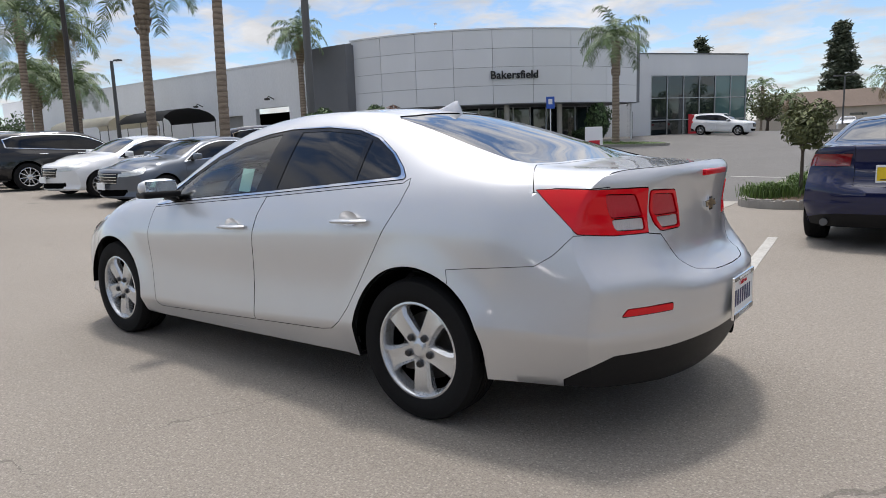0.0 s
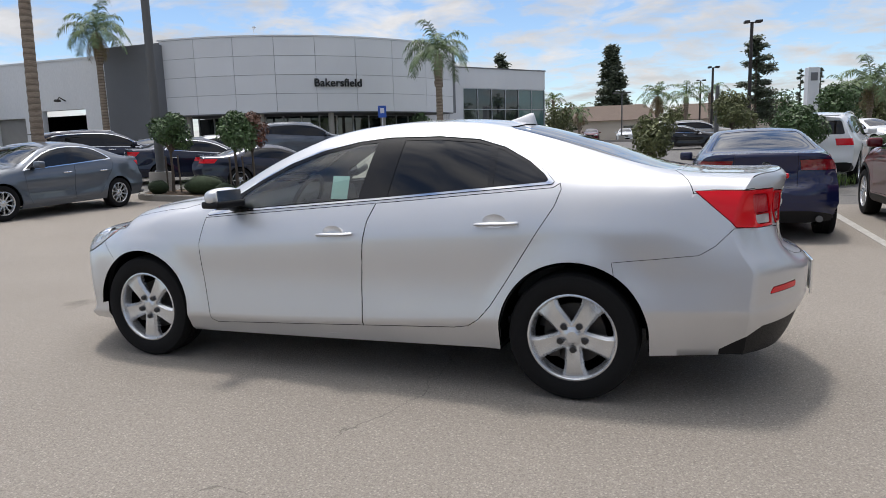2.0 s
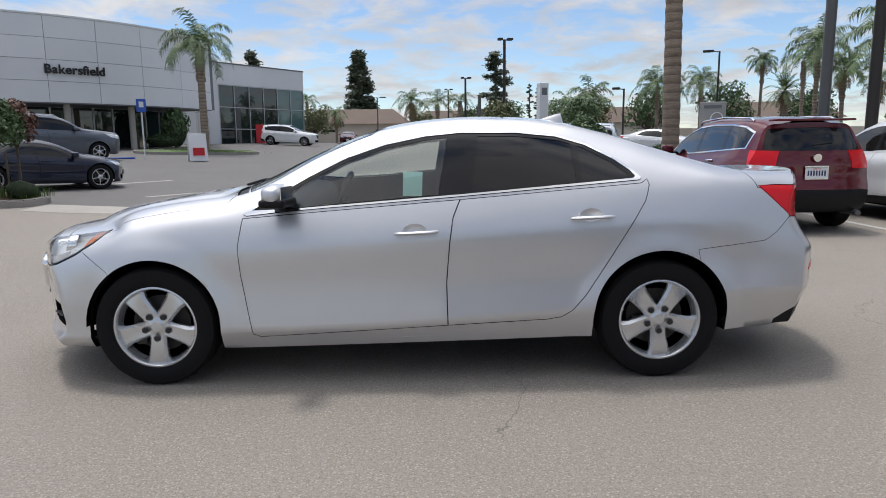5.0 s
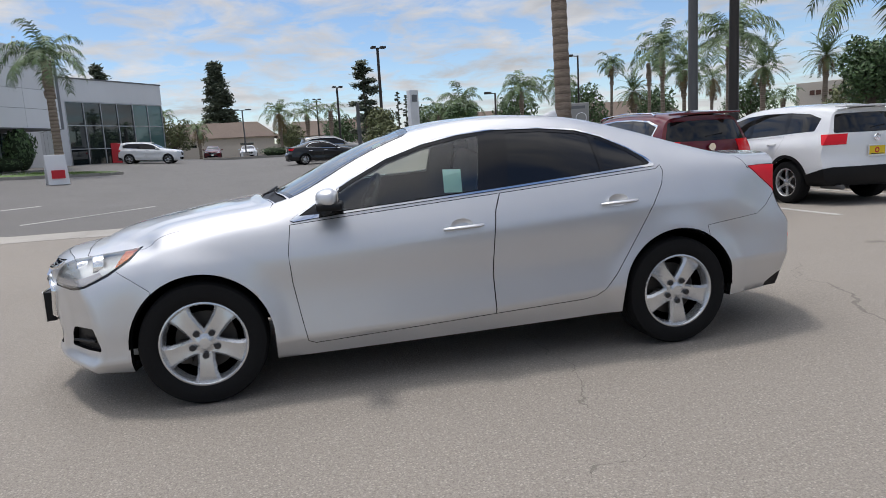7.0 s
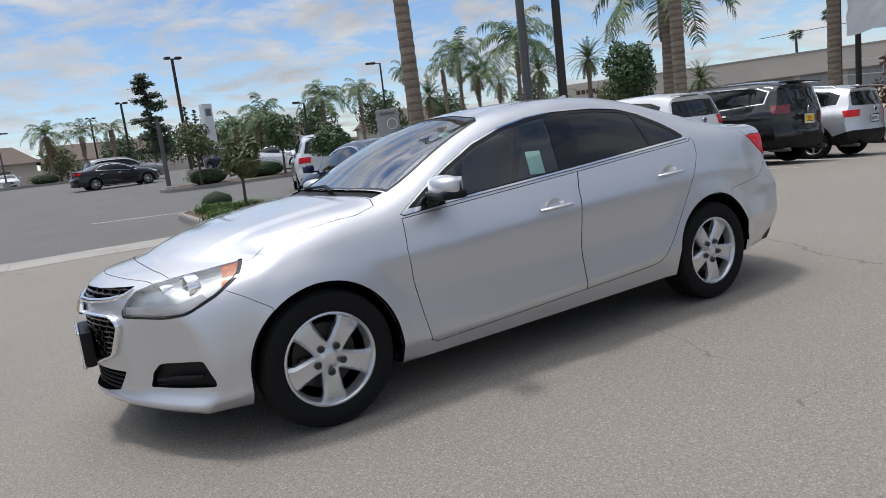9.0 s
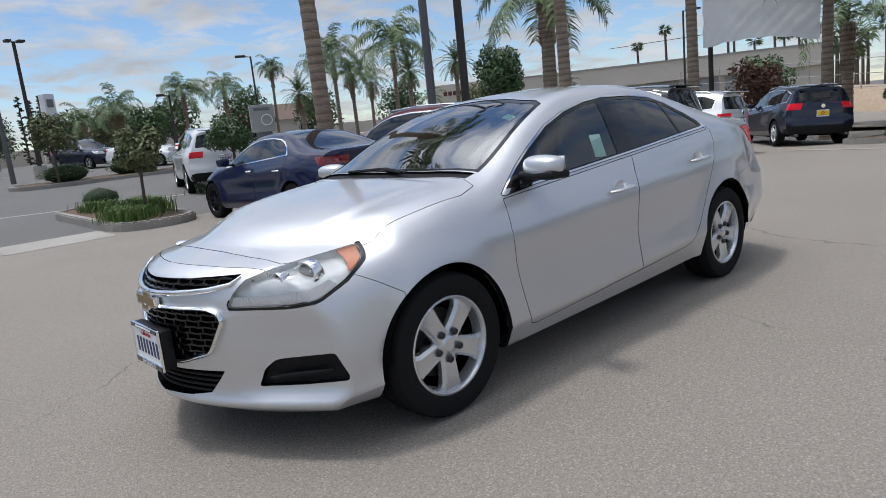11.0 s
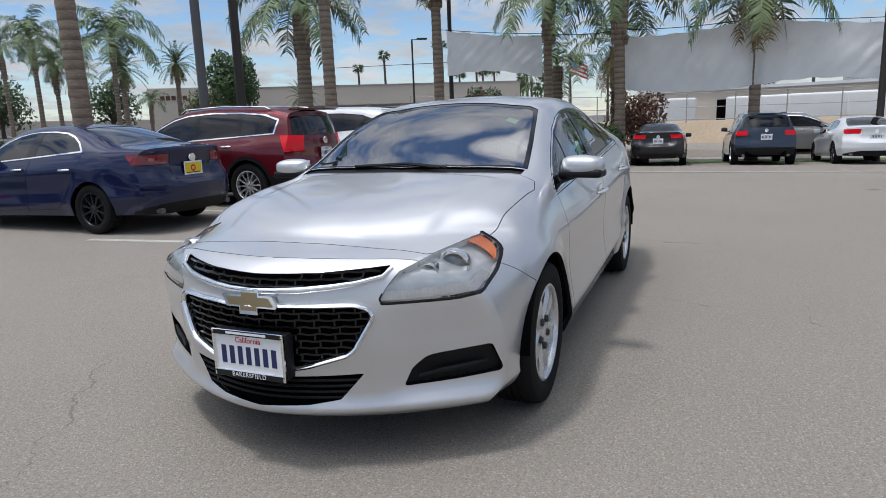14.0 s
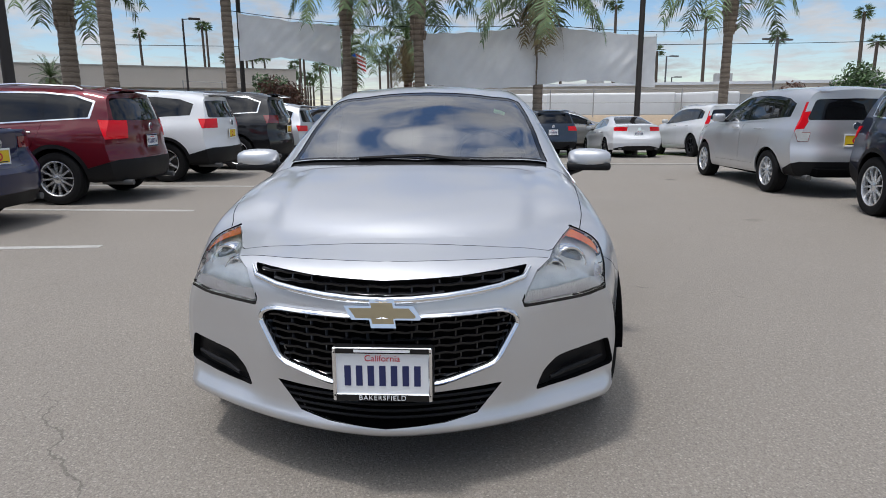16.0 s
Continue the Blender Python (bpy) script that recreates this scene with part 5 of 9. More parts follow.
    link_grid(up, gu + [(0.1, 0.709), (0.1, 0.757)], 0.716, 0.777, 0.022, 0.036, 0.006, 0.012)
    for k, z in enumerate((0.282, 0.305, 0.328, 0.351)):
        w = 0.30 + 0.085 * (z - 0.25) / 0.1
        bm3 = bmesh.new()
        tube(bm3, [(nose_x(y, z, 0.008), y, z) for y in np.linspace(-w, w, 17)], 0.006, 6)
        part("intake_slat", bm3, M["plastic"], it, smooth=40)

    def ring(poly, rad, squash=0.6):
        full = [(y, z) for y, z in poly] + [(-y, z) for y, z in reversed(poly)]
        full = rounded(full, 0.035, 4)
        out, bm3 = [], bmesh.new()
        for (y0, z0), (y1, z1) in zip(full, full[1:] + full[:1]):
            for t in np.linspace(0, 1, 4)[:-1]:
                out.append((y0 + (y1 - y0) * t, z0 + (z1 - z0) * t))
        pts = [(nose_x(y, z, -0.006), y, z) for y, z in out]
        tube(bm3, pts + pts[:1], rad, 8, caps=False, squash=squash)
        return bm3

    part("grille_ring", ring(gl, 0.019), M["chrome"], lo, "chrome grille surround", smooth=60)
    bm3 = bmesh.new()
    for s in (-1, 1):
        pts = [(nose_x(s * y, z, -0.004), s * y, z) for y, z in ((0.0, 0.699), (0.1, 0.701), (0.2, 0.706), (0.30, 0.714), (0.38, 0.723), (0.468, 0.742), (0.492, 0.770))]
        tube(bm3, pts, [0.014, 0.014, 0.014, 0.013, 0.012, 0.010, 0.005], 8)
    part("grille_bar", bm3, M["chrome"], up, "chrome bar over the grille", smooth=60)
    # emblems: a plain gold cross shape with a chrome edge
    cross = [(-0.128, -0.012), (-0.100, 0.026), (-0.042, 0.026), (-0.036, 0.050), (0.046, 0.050), (0.041, 0.026), (0.128, 0.026), (0.100, -0.020), (0.042, -0.020), (0.036, -0.046), (-0.046, -0.046), (-0.041, -0.020), (-0.122, -0.020)]
    for m, k, lab in ((look((-2.318, 0, 0.662), (-1, 0, 0.30)) @ pose(0, 0, 0, 180, 0, 180), 1.0, "gold front emblem"), (look((2.365, 0, 0.935), (1, 0, 0.935)) @ pose(0, 0, 0, 180, 0, 180), 0.62, "gold rear emblem")):
        bm3 = bmesh.new()
        plate_poly(bm3, [(x * k, y * k, 0) for x, y in cross], 0.016, (0, 0, 1))
        e = part("emblem", bm3, M["chrome"], car, lab, at=m)
        bm3 = bmesh.new()
        plate_poly(bm3, [(x * k * 0.86, y * k * 0.70, -0.003) for x, y in cross], 0.020, (0, 0, 1))
        part("emblem_face", bm3, M["gold"], e)
    # plates
    bm3 = bmesh.new()
    box(bm3, (-2.315, 0, 0.465), (0.05, 0.335, 0.175), 0.012)
    part("plate_holder", bm3, M["plastic"], car, smooth=40)
    number_plate(car, Matrix(((0, 0, -1, -2.343), (-1, 0, 0, 0), (0, 1, 0, 0.467), (0, 0, 0, 1))), lettered=True)
    number_plate(car, Matrix(((0, 0, 1, 2.510), (1, 0, 0, 0), (0, 1, 0, 0.545), (0, 0, 0, 1))), lettered=True)
    bm3 = bmesh.new()
    box(bm3, (2.372, 0, 1.078), (0.03, 0.30, 0.026), 0.008)
    part("brake_light", bm3, M["tail_red"], car, "red high brake light", smooth=40)
    bm3 = bmesh.new()
    prof = [(0.82, 1.435), (0.87, 1.448), (0.92, 1.465), (0.955, 1.477), (0.98, 1.478), (1.0, 1.415)]
    rows = []
    for k, (x, z) in enumerate(prof):
        w = (0.012, 0.030, 0.034, 0.032, 0.028, 0.022)[k]
        rows.append([bm3.verts.new((x, -w, 1.385)), bm3.verts.new((x, -w * 0.55, (1.385 + 3 * z) / 4)), bm3.verts.new((x, 0.0, z)), bm3.verts.new((x, w * 0.55, (1.385 + 3 * z) / 4)), bm3.verts.new((x, w, 1.385))])
    for r0, r1 in zip(rows, rows[1:]):
        for j in range(4):
            bm3.faces.new((r0[j], r0[j + 1], r1[j + 1], r1[j]))
    bm3.faces.new(rows[0])
    bm3.faces.new(rows[-1][::-1])
    bmesh.ops.recalc_face_normals(bm3, faces=bm3.faces[:])
    part("aerial_fin", bm3, P, car, "silver shark fin aerial", smooth=50)
    # underside, its shade put into a near-black colour, and cabin lining
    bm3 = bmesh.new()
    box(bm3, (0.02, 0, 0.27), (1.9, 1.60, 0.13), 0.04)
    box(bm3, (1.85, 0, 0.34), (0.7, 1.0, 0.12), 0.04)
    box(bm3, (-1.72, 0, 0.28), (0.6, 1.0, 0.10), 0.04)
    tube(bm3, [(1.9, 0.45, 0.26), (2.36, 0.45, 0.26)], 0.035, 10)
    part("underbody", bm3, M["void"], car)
    keep = [f for n in ("body", "front_door", "rear_door", "windshield_band", "window_seal", "window_chrome") for f in got[n]
            if -1.1 < f.calc_center_median().x < 1.9 and f.calc_center_median().z > 0.30]
    part("cabin_lining", piece(keep, depth=0.0, lift=-0.030), M["cabin"], car, "dark cabin lining", smooth=40)
    bm3 = bmesh.new()
    box(bm3, (0.3, 0, 0.36), (2.4, 1.5, 0.04))
    box(bm3, (-0.78, 0, 0.80), (0.46, 1.44, 0.30), 0.08, 3)
    box(bm3, (-0.25, 0, 0.52), (0.9, 0.22, 0.28), 0.04)
    box(bm3, (1.50, 0, 0.98), (0.5, 1.30, 0.05), 0.02)
    part("dashboard", bm3, M["cabin"], car, "dark dashboard", smooth=40)
    for y in (-0.37, 0.37):
        bm3 = bmesh.new()
        box(bm3, (0.10, y, 0.56), (0.50, 0.50, 0.16), 0.06, 3)
        box(bm3, (0.36, y, 0.86), (0.15, 0.48, 0.62), 0.06, 3, Matrix.Rotation(radians(14), 4, "Y"))
        st = part("front_seat", bm3, M["seat"], car, "grey cloth seat", smooth=40)
        bm3 = bmesh.new()
        box(bm3, (0.47, y, 1.215), (0.09, 0.26, 0.15), 0.045, 3)
        part("headrest", bm3, M["seat"], st, smooth=40)
    bm3 = bmesh.new()
    box(bm3, (0.98, 0, 0.55), (0.5, 1.30, 0.18), 0.06, 3)
    box(bm3, (1.25, 0, 0.84), (0.16, 1.30, 0.55), 0.06, 3, Matrix.Rotation(radians(18), 4, "Y"))
    part("rear_seat", bm3, M["seat"], car, smooth=40)
    bm3 = bmesh.new()
    pts = [(0.0, 0.185 * math.cos(t), 0.185 * math.sin(t)) for t in np.linspace(0, 2 * math.pi, 25)]
    tube(bm3, pts, 0.016, 8, caps=False)
    box(bm3, (0.02, 0, -0.01), (0.05, 0.15, 0.12), 0.03, 2)
    box(bm3, (0.01, 0, 0.0), (0.02, 0.35, 0.03))
    part("steering_wheel", bm3, M["cabin"], car, smooth=40, at=pose(-0.42, -0.37, 0.93, 0, 24, 0))
    bm3 = bmesh.new()
    box(bm3, (-0.30, 0.0, 1.315), (0.03, 0.22, 0.065), 0.012)
    part("rear_view_mirror", bm3, M["cabin"], car, smooth=40)
    bm3 = bmesh.new()
    box(bm3, (0, 0, 0), (0.105, 0.003, 0.135))
    pp = part("window_sticker", bm3, M["paper"], car, "pale green paper in the window", at=pose(0.03, -0.765, 1.075, -16, 2, 0))
    bm3 = bmesh.new()
    box(bm3, (0, 0, 0), (0.07, 0.003, 0.05))
    ws = part("windshield_sticker", bm3, M["green_sticker"], car, "green inspection sticker", at=pose(-0.335, -0.435, 1.262, 0, -24, 90) @ pose(0, 0, 0, 66, 0, 0))
    ms, face = wheel_meshes(TYRE_R, 0.215, 0.218, 5, "wide", "hero")
    put_wheels(car, ms, face, WB, TRACK, TYRE_R, nuts=5, rim_r=0.218)
    bm.free()
    return car


hero = build_hero()


# ---------------------------------------------------------------- ground, kerbs, markings
def grid_sheet(xs, ys, z):
    bm = bmesh.new()
    gv = [[bm.verts.new((x, y, z(x, y))) for y in ys] for x in xs]
    for a, b in zip(gv, gv[1:]):
        for k in range(len(ys) - 1):
            bm.faces.new((a[k], b[k], b[k + 1], a[k + 1]))
    return bm


gx = list(np.linspace(-400, -60, 12)) + list(np.linspace(-55, 60, 116)) + list(np.linspace(70, 600, 14))
gy = list(np.linspace(-300, -30, 10)) + list(np.linspace(-28, 80, 109)) + list(np.linspace(90, 700, 14))
thing("ground", grid_sheet(gx, gy, ground_z), M["asphalt"], "sun-bleached worn asphalt car park", "ground", kind="structure", smooth=60)


def laid(name, poly, mat, label, category, lift=0.004, thick=0.02):
    """A thin layer on the ground along an outline, cut fine enough to follow it."""
    bm = bmesh.new()
    lo = [bm.verts.new((x, y, ground_z(x, y) - thick)) for x, y in poly]
    hi = [bm.verts.new((x, y, ground_z(x, y) + lift)) for x, y in poly]
    bm.faces.new(hi)
    for k in range(len(poly)):
        bm.faces.new((lo[k], lo[(k + 1) % len(poly)], hi[(k + 1) % len(poly)], hi[k]))
    bmesh.ops.recalc_face_normals(bm, faces=bm.faces[:])
    return thing(name, bm, mat, label, category, kind="structure")


def strip(p, q, w):
    (x0, y0), (x1, y1) = p, q
    d = Vector((x1 - x0, y1 - y0)).normalized() * w / 2
    n = max(1, int(Vector((x1 - x0, y1 - y0)).length / 1.5))
    a = [(x0 + (x1 - x0) * k / n, y0 + (y1 - y0) * k / n) for k in range(n + 1)]
    return [(x - d.y, y + d.x) for x, y in a] + [(x + d.y, y - d.x) for x, y in reversed(a)]


for p, q in (((1.75, 3.35), (1.50, 5.6)), ((4.02, 3.4), (4.05, 8.9)), ((6.72, 3.5), (6.78, 8.7)), ((9.5, 3.4), (9.6, 8.5)), ((12.3, 3.3), (12.4, 8.3))):
    laid("parking_line", strip(p, q, 0.11), M["line_white"], "worn white parking line on asphalt", "road marking")
for p, q in (((-6.9, 11.9), (-4.6, 14.6)), ((-9.9, 12.9), (-8.0, 16.4)), ((1.9, 14.6), (-1.6, 15.6)), ((5.1, 14.1), (2.1, 15.0)), ((0.4, 40.2), (4.2, 40.7))):
    laid("parking_line", strip(p, q, 0.12), M["line_white"], "worn white parking line on asphalt", "road marking")
laid("gutter", strip((13.3, -9.5), (13.6, 0.3), 0.36), M["concrete"], "pale concrete gutter strip across the lot", "gutter", 0.016)
laid("gutter", strip((13.6, 0.3), (14.6, 3.4), 0.36), M["concrete"], "pale concrete gutter strip across the lot", "gutter", 0.016)
for k in range(5):      # slabs of the valley gutter, with open joints between
    x = -8.0 + k * 1.62
    laid("gutter", [(x, 8.62), (x + 0.8, 8.66), (x + 1.61, 8.70), (x + 1.61, 9.80), (x + 0.8, 9.78), (x, 9.75)], M["concrete"], "pale concrete valley gutter slab", "gutter", 0.006)


def island(name, poly, label, soil="soil", height=0.15, width=0.16):
    """A raised planting bed: a kerb ring of separate stones round soil."""
    bed = anchor(name, label, "kerb")
    n = len(poly)
    c = Vector((sum(p[0] for p in poly) / n, sum(p[1] for p in poly) / n))
    inner = []
    for k in range(n):
        a, p, b = Vector(poly[k - 1]), Vector(poly[k]), Vector(poly[(k + 1) % n])
        d = ((p - a).normalized() + (b - p).normalized()).normalized()
        q = Vector((-d.y, d.x))
        inner.append(p + q * width * (1 if q.dot(c - p) > 0 else -1))
    for k in range(n):
        q4 = [Vector(poly[k]), Vector(poly[(k + 1) % n]), inner[(k + 1) % n], inner[k]]
        m = sum(q4, Vector((0, 0))) / 4
        bm = bmesh.new()
        slab(bm, [tuple(m + (p - m) * 0.997) for p in q4], lambda x, y: ground_z(x, y) - 0.1, lambda x, y: ground_z(x, y) + height)
        es = [e for e in bm.edges if all(v.co.z > ground_z(v.co.x, v.co.y) + height - 0.01 for v in e.verts)]
        bmesh.ops.bevel(bm, geom=es, offset=0.022, segments=2, affect="EDGES")
        part("kerb_stone", bm, M["kerb"], bed, smooth=30)
    bm = bmesh.new()
    top = [bm.verts.new((p.x, p.y, ground_z(p.x, p.y) + height - 0.03)) for p in inner]
    mid = bm.verts.new((c.x, c.y, ground_z(c.x, c.y) + height + 0.03))
    for k in range(n):
        bm.faces.new((top[k], top[(k + 1) % n], mid))
    part("soil", bm, M[soil], bed, "dry brown soil" if soil == "soil" else "mown grass")
    return bed


def oval(x0, y0, x1, y1, r, seg=5):
    pts = []
    for cx, cy, a0 in ((x1 - r, y0 + r, -90), (x1 - r, y1 - r, 0), (x0 + r, y1 - r, 90), (x0 + r, y0 + r, 180)):
        pts += [(cx + r * math.cos(radians(a0 + 90 * k / seg)), cy + r * math.sin(radians(a0 + 90 * k / seg))) for k in range(seg + 1)]
    return pts


def turned(poly, deg, at):
    c, s = math.cos(radians(deg)), math.sin(radians(deg))
    return [(at[0] + x * c - y * s, at[1] + x * s + y * c) for x, y in poly]


island("planting_island", oval(0.15, 8.75, 1.70, 13.6, 0.70), "kerbed planting island of dry soil beside the parked sedan")
island("planting_island", turned(oval(-1.75, -0.95, 1.75, 0.95, 0.85), 8, (-9.85, 9.55)), "kerbed planting island with clipped bushes and young trees")
island("planting_island", turned(oval(-9.0, -1.1, 9.0, 1.1, 1.0), 8, (10.5, 27.0)), "long kerbed planting island with clipped hedges")
island("grass_island", turned(oval(-3.6, -1.5, 3.4, 1.5, 1.4), 42, (-13.0, 33.7)), "kerbed island of green grass before the showroom", "grass")
island("planting_island", turned(oval(-2.6, -0.8, 3.6, 0.8, 0.75), -6, (19.3, 1.95)), "kerbed planting island by the street")
island("planting_island", turned(oval(-6, -0.9, 6, 0.9, 0.8), 4, (-3.0, 61.0)), "kerbed planting island far down the lane")


# ---------------------------------------------------------------- the other cars
SUV = {
    "x0": -2.02, "x1": 2.10, "blend": 0.5,
    "zc": [(-2.02, 1.02), (-1.8, 1.07), (-1.4, 1.12), (-1.05, 1.16), (-0.88, 1.21), (-0.5, 1.42), (-0.2, 1.565), (0.1, 1.640), (0.6, 1.670), (1.2, 1.660), (1.7, 1.630), (1.95, 1.59), (2.10, 1.54)],
    "yr": [(-2.02, 0.62), (-1.5, 0.75), (-1.0, 0.78), (-0.6, 0.72), (-0.1, 0.65), (0.5, 0.625), (1.5, 0.615), (2.10, 0.575)],
    "zr": [(-2.02, 1.00), (-1.5, 1.07), (-1.0, 1.11), (-0.85, 1.15), (-0.5, 1.36), (-0.2, 1.49), (0.1, 1.56), (0.6, 1.595), (1.2, 1.585), (1.7, 1.555), (2.10, 1.49)],
    "yb": [(-2.02, 0.74), (-1.5, 0.83), (0.0, 0.845), (1.5, 0.83), (2.10, 0.75)],
    "zb": [(-2.02, 0.93), (-1.5, 1.01), (-0.9, 1.04), (0.0, 1.07), (1.2, 1.12), (1.7, 1.15), (2.10, 1.14)],
    "ys": [(-2.02, 0.82), (-1.4, 0.92), (0.0, 0.915), (1.4, 0.925), (2.10, 0.83)],
    "zs": [(-2.02, 0.80), (-1.4, 0.90), (0.0, 0.93), (1.4, 0.97), (2.10, 0.97)],
    "ym": [(-2.02, 0.85), (-1.4, 0.945), (-0.8, 0.92), (0.8, 0.92), (1.4, 0.95), (2.10, 0.86)],
    "zm": [(-2.02, 0.60), (-1.4, 0.70), (0.0, 0.66), (1.4, 0.74), (2.10, 0.72)],
    "yl": [(-2.02, 0.84), (-1.4, 0.94), (0.0, 0.915), (1.4, 0.945), (2.10, 0.84)],
    "zl": [(-2.02, 0.42), (-1.4, 0.44), (0.0, 0.40), (1.4, 0.46), (2.10, 0.50)],
    "yk": [(-2.02, 0.74), (-1.4, 0.88), (0.0, 0.87), (1.4, 0.89), (2.10, 0.76)],
    "zk": [(-2.02, 0.25), (0.0, 0.27), (1.4, 0.30), (2.10, 0.34)],
    "front": [(0.22, -2.22), (0.30, -2.30), (0.45, -2.335), (0.7, -2.34), (0.86, -2.32), (0.96, -2.25), (1.03, -2.12)],
    "rear": [(0.28, 2.26), (0.38, 2.32), (0.55, 2.345), (0.68, 2.335), (0.78, 2.295), (0.98, 2.290), (1.10, 2.265), (1.30, 2.185), (1.42, 2.125), (1.50, 2.095), (1.58, 2.10)],
    "bend_front": (0.33, 0.86, 2.6), "bend_rear": (0.22, 0.86, 2.8), "zmid_front": 0.02, "zmid_rear": 0.05,
}
TABLES = ("zc", "yr", "zr", "yb", "zb", "ys", "zs", "ym", "zm", "yl", "zl", "yk", "zk")


def scaled(S, sx, sy, sz):
    out = dict(S)
    for k in TABLES:
        f = sy if k[0] == "y" else sz
        out[k] = [(x * sx, v * f) for x, v in S[k]]
    for k in ("x0", "x1", "blend"):
        out[k] = S[k] * sx
    for k in ("front", "rear"):
        out[k] = [(z * sz, x * sx) for z, x in S[k]]
    for k in ("bend_front", "bend_rear"):
        a, b, c = S[k]
        out[k] = (a * sx, b * sy, c)
    out["zmid_front"], out["zmid_rear"] = S["zmid_front"] * sz, S["zmid_rear"] * sz
    return out


def stretched(poly, a, b):
    return [(x * a, y * b) for x, y in poly]


def build_car(name, label, style, L, W, H, wb, colour, r=0.34, rim="twin", spokes=5, dark_rim=False, cladding=False, tail="wide", plate="white", rails=False, chrome=True, group="", soft_top=False, dark_tail=False, upright=0.0):
    """A parked car with its nose to -x, standing on z = 0. style: sedan or suv."""
    car = anchor(name, label, "car", group)
    sedan = style == "sedan"
    base = HERO if sedan else SUV
    sx, sy, sz = (L / 4.86 if sedan else L / 4.69), W / (1.86 if sedan else 1.90), H / (1.462 if sedan else 1.672)
    if upright:          # squarer tail
        base = dict(base)
        base["rear"] = [(z, x + (2.30 - x) * upright * smooth01((z - 0.75) / 0.3)) for z, x in base["rear"]]
        for k, up in (("zc", 0.07), ("zr", 0.075)):
            base[k] = [(x, z + upright * up * smooth01((x - 1.2) / 0.9)) for x, z in base[k]]
        base["yr"] = [(x, y + 0.035 * upright * smooth01((x + 0.3) / 0.8)) for x, y in base["yr"]]
    S = scaled(base, sx, sy, sz)
    bm = half_shell(S, 0.075, [2, 4, 6, 3, 4, 4, 3, 2], 8)
    cx = lambda f: f.calc_center_median().x  # noqa: E731
    top = lambda f: f.normal.z > 0.15 and f.calc_center_median().z > 0.6 * H  # noqa: E731
    back = lambda f: cx(f) > 1.7 * sx and f.normal.x > 0.05  # noqa: E731
    nose = lambda f: cx(f) < -1.7 * sx and f.normal.x < -0.05  # noqa: E731
    xz, xy, yz = (lambda p: stretched(p, sx, sz)), (lambda p: stretched(p, sx, sy)), (lambda p: stretched(p, sy, sz))  # noqa: E731
    if sedan:
        cuts = [
            ("front_door", xz([(-0.885, 0.905), (0.285, 0.993), (0.225, 0.77), (0.207, 0.55), (0.212, 0.30), (-0.80, 0.26), (-0.86, 0.42), (-0.905, 0.76)]), "xz", SIDE),
            ("rear_door", xz([(0.291, 0.993), (1.300, 1.085), (1.28, 0.98), (1.04, 0.60), (0.89, 0.395), (0.80, 0.32), (0.218, 0.30), (0.213, 0.55), (0.231, 0.77)]), "xz", SIDE),
            ("windshield", xy([(-0.950, 0.3), (-0.950, 0.0), (-0.925, -0.35), (-0.865, -0.665), (-0.60, -0.625), (-0.36, -0.575), (-0.215, -0.49), (-0.187, 0.0), (-0.187, 0.3)]), "xy", top),
            ("rear_window", xy([(1.0, 0.3), (1.0, 0.0), (0.965, -0.48), (1.25, -0.555), (1.5, -0.595), (1.72, -0.625), (1.80, -0.60), (1.865, 0.0), (1.865, 0.3)]), "xy", top),
            ("trim", xz([(-0.90, 0.925), (-0.54, 1.137), (-0.34, 1.235), (-0.13, 1.303), (0.1, 1.346), (0.3, 1.364), (0.6, 1.361), (0.84, 1.338), (1.0, 1.290), (1.15, 1.208), (1.285, 1.098), (1.275, 1.080), (0.3, 1.004), (-0.63, 0.936), (-0.88, 0.912)]), "xz", LEFT),
            ("seal", xz([(-0.83, 0.945), (-0.53, 1.120), (-0.33, 1.217), (-0.12, 1.286), (0.1, 1.330), (0.3, 1.348), (0.6, 1.345), (0.83, 1.322), (0.985, 1.275), (1.13, 1.198), (1.235, 1.107), (1.225, 1.096), (0.3, 1.021), (-0.62, 0.953)]), "xz", LEFT),
            ("glass_a", xz([(-0.70, 0.958), (-0.645, 1.035), (-0.53, 1.103), (-0.33, 1.199), (-0.12, 1.268), (0.225, 1.326), (0.165, 1.020)]), "xz", LEFT),
            ("glass_b", xz([(0.345, 1.034), (0.395, 1.330), (0.6, 1.328), (0.83, 1.304), (0.98, 1.259), (1.20, 1.121), (1.205, 1.104)]), "xz", LEFT),
            ("tail_light", xz([(2.00, 1.035), (2.7, 1.035), (2.7, 0.90), (2.12, 0.90)]), "xz", lambda f: cx(f) > 1.8 * sx and f.calc_center_median().y < -0.36 * sy),
            ("trunk", yz([(0.1, 1.2), (-0.36, 1.2), (-0.36, 0.70), (0.1, 0.68)]), "yz", lambda f: cx(f) > 2.1 * sx and f.normal.x > 0.05),
            ("lower", xz([(1.95, 0.03), (2.1, 0.30), (2.42, 0.40), (2.8, 0.42), (2.8, 0.03)]), "xz", lambda f: cx(f) > 1.8 * sx),
            ("headlight", xz([(-1.70, 0.845), (-2.0, 0.775), (-2.35, 0.72), (-2.35, 0.63), (-2.1, 0.645), (-1.85, 0.71)]), "xz", lambda f: cx(f) < -1.5 * sx and f.calc_center_median().y < -0.42 * sy),
            ("grille", yz([(0.1, 0.72), (-0.40, 0.72), (-0.36, 0.50), (0.1, 0.46)]), "yz", nose),
            ("intake", yz([(0.1, 0.36), (-0.55, 0.38), (-0.50, 0.25), (0.1, 0.22)]), "yz", nose),
        ]
    else:
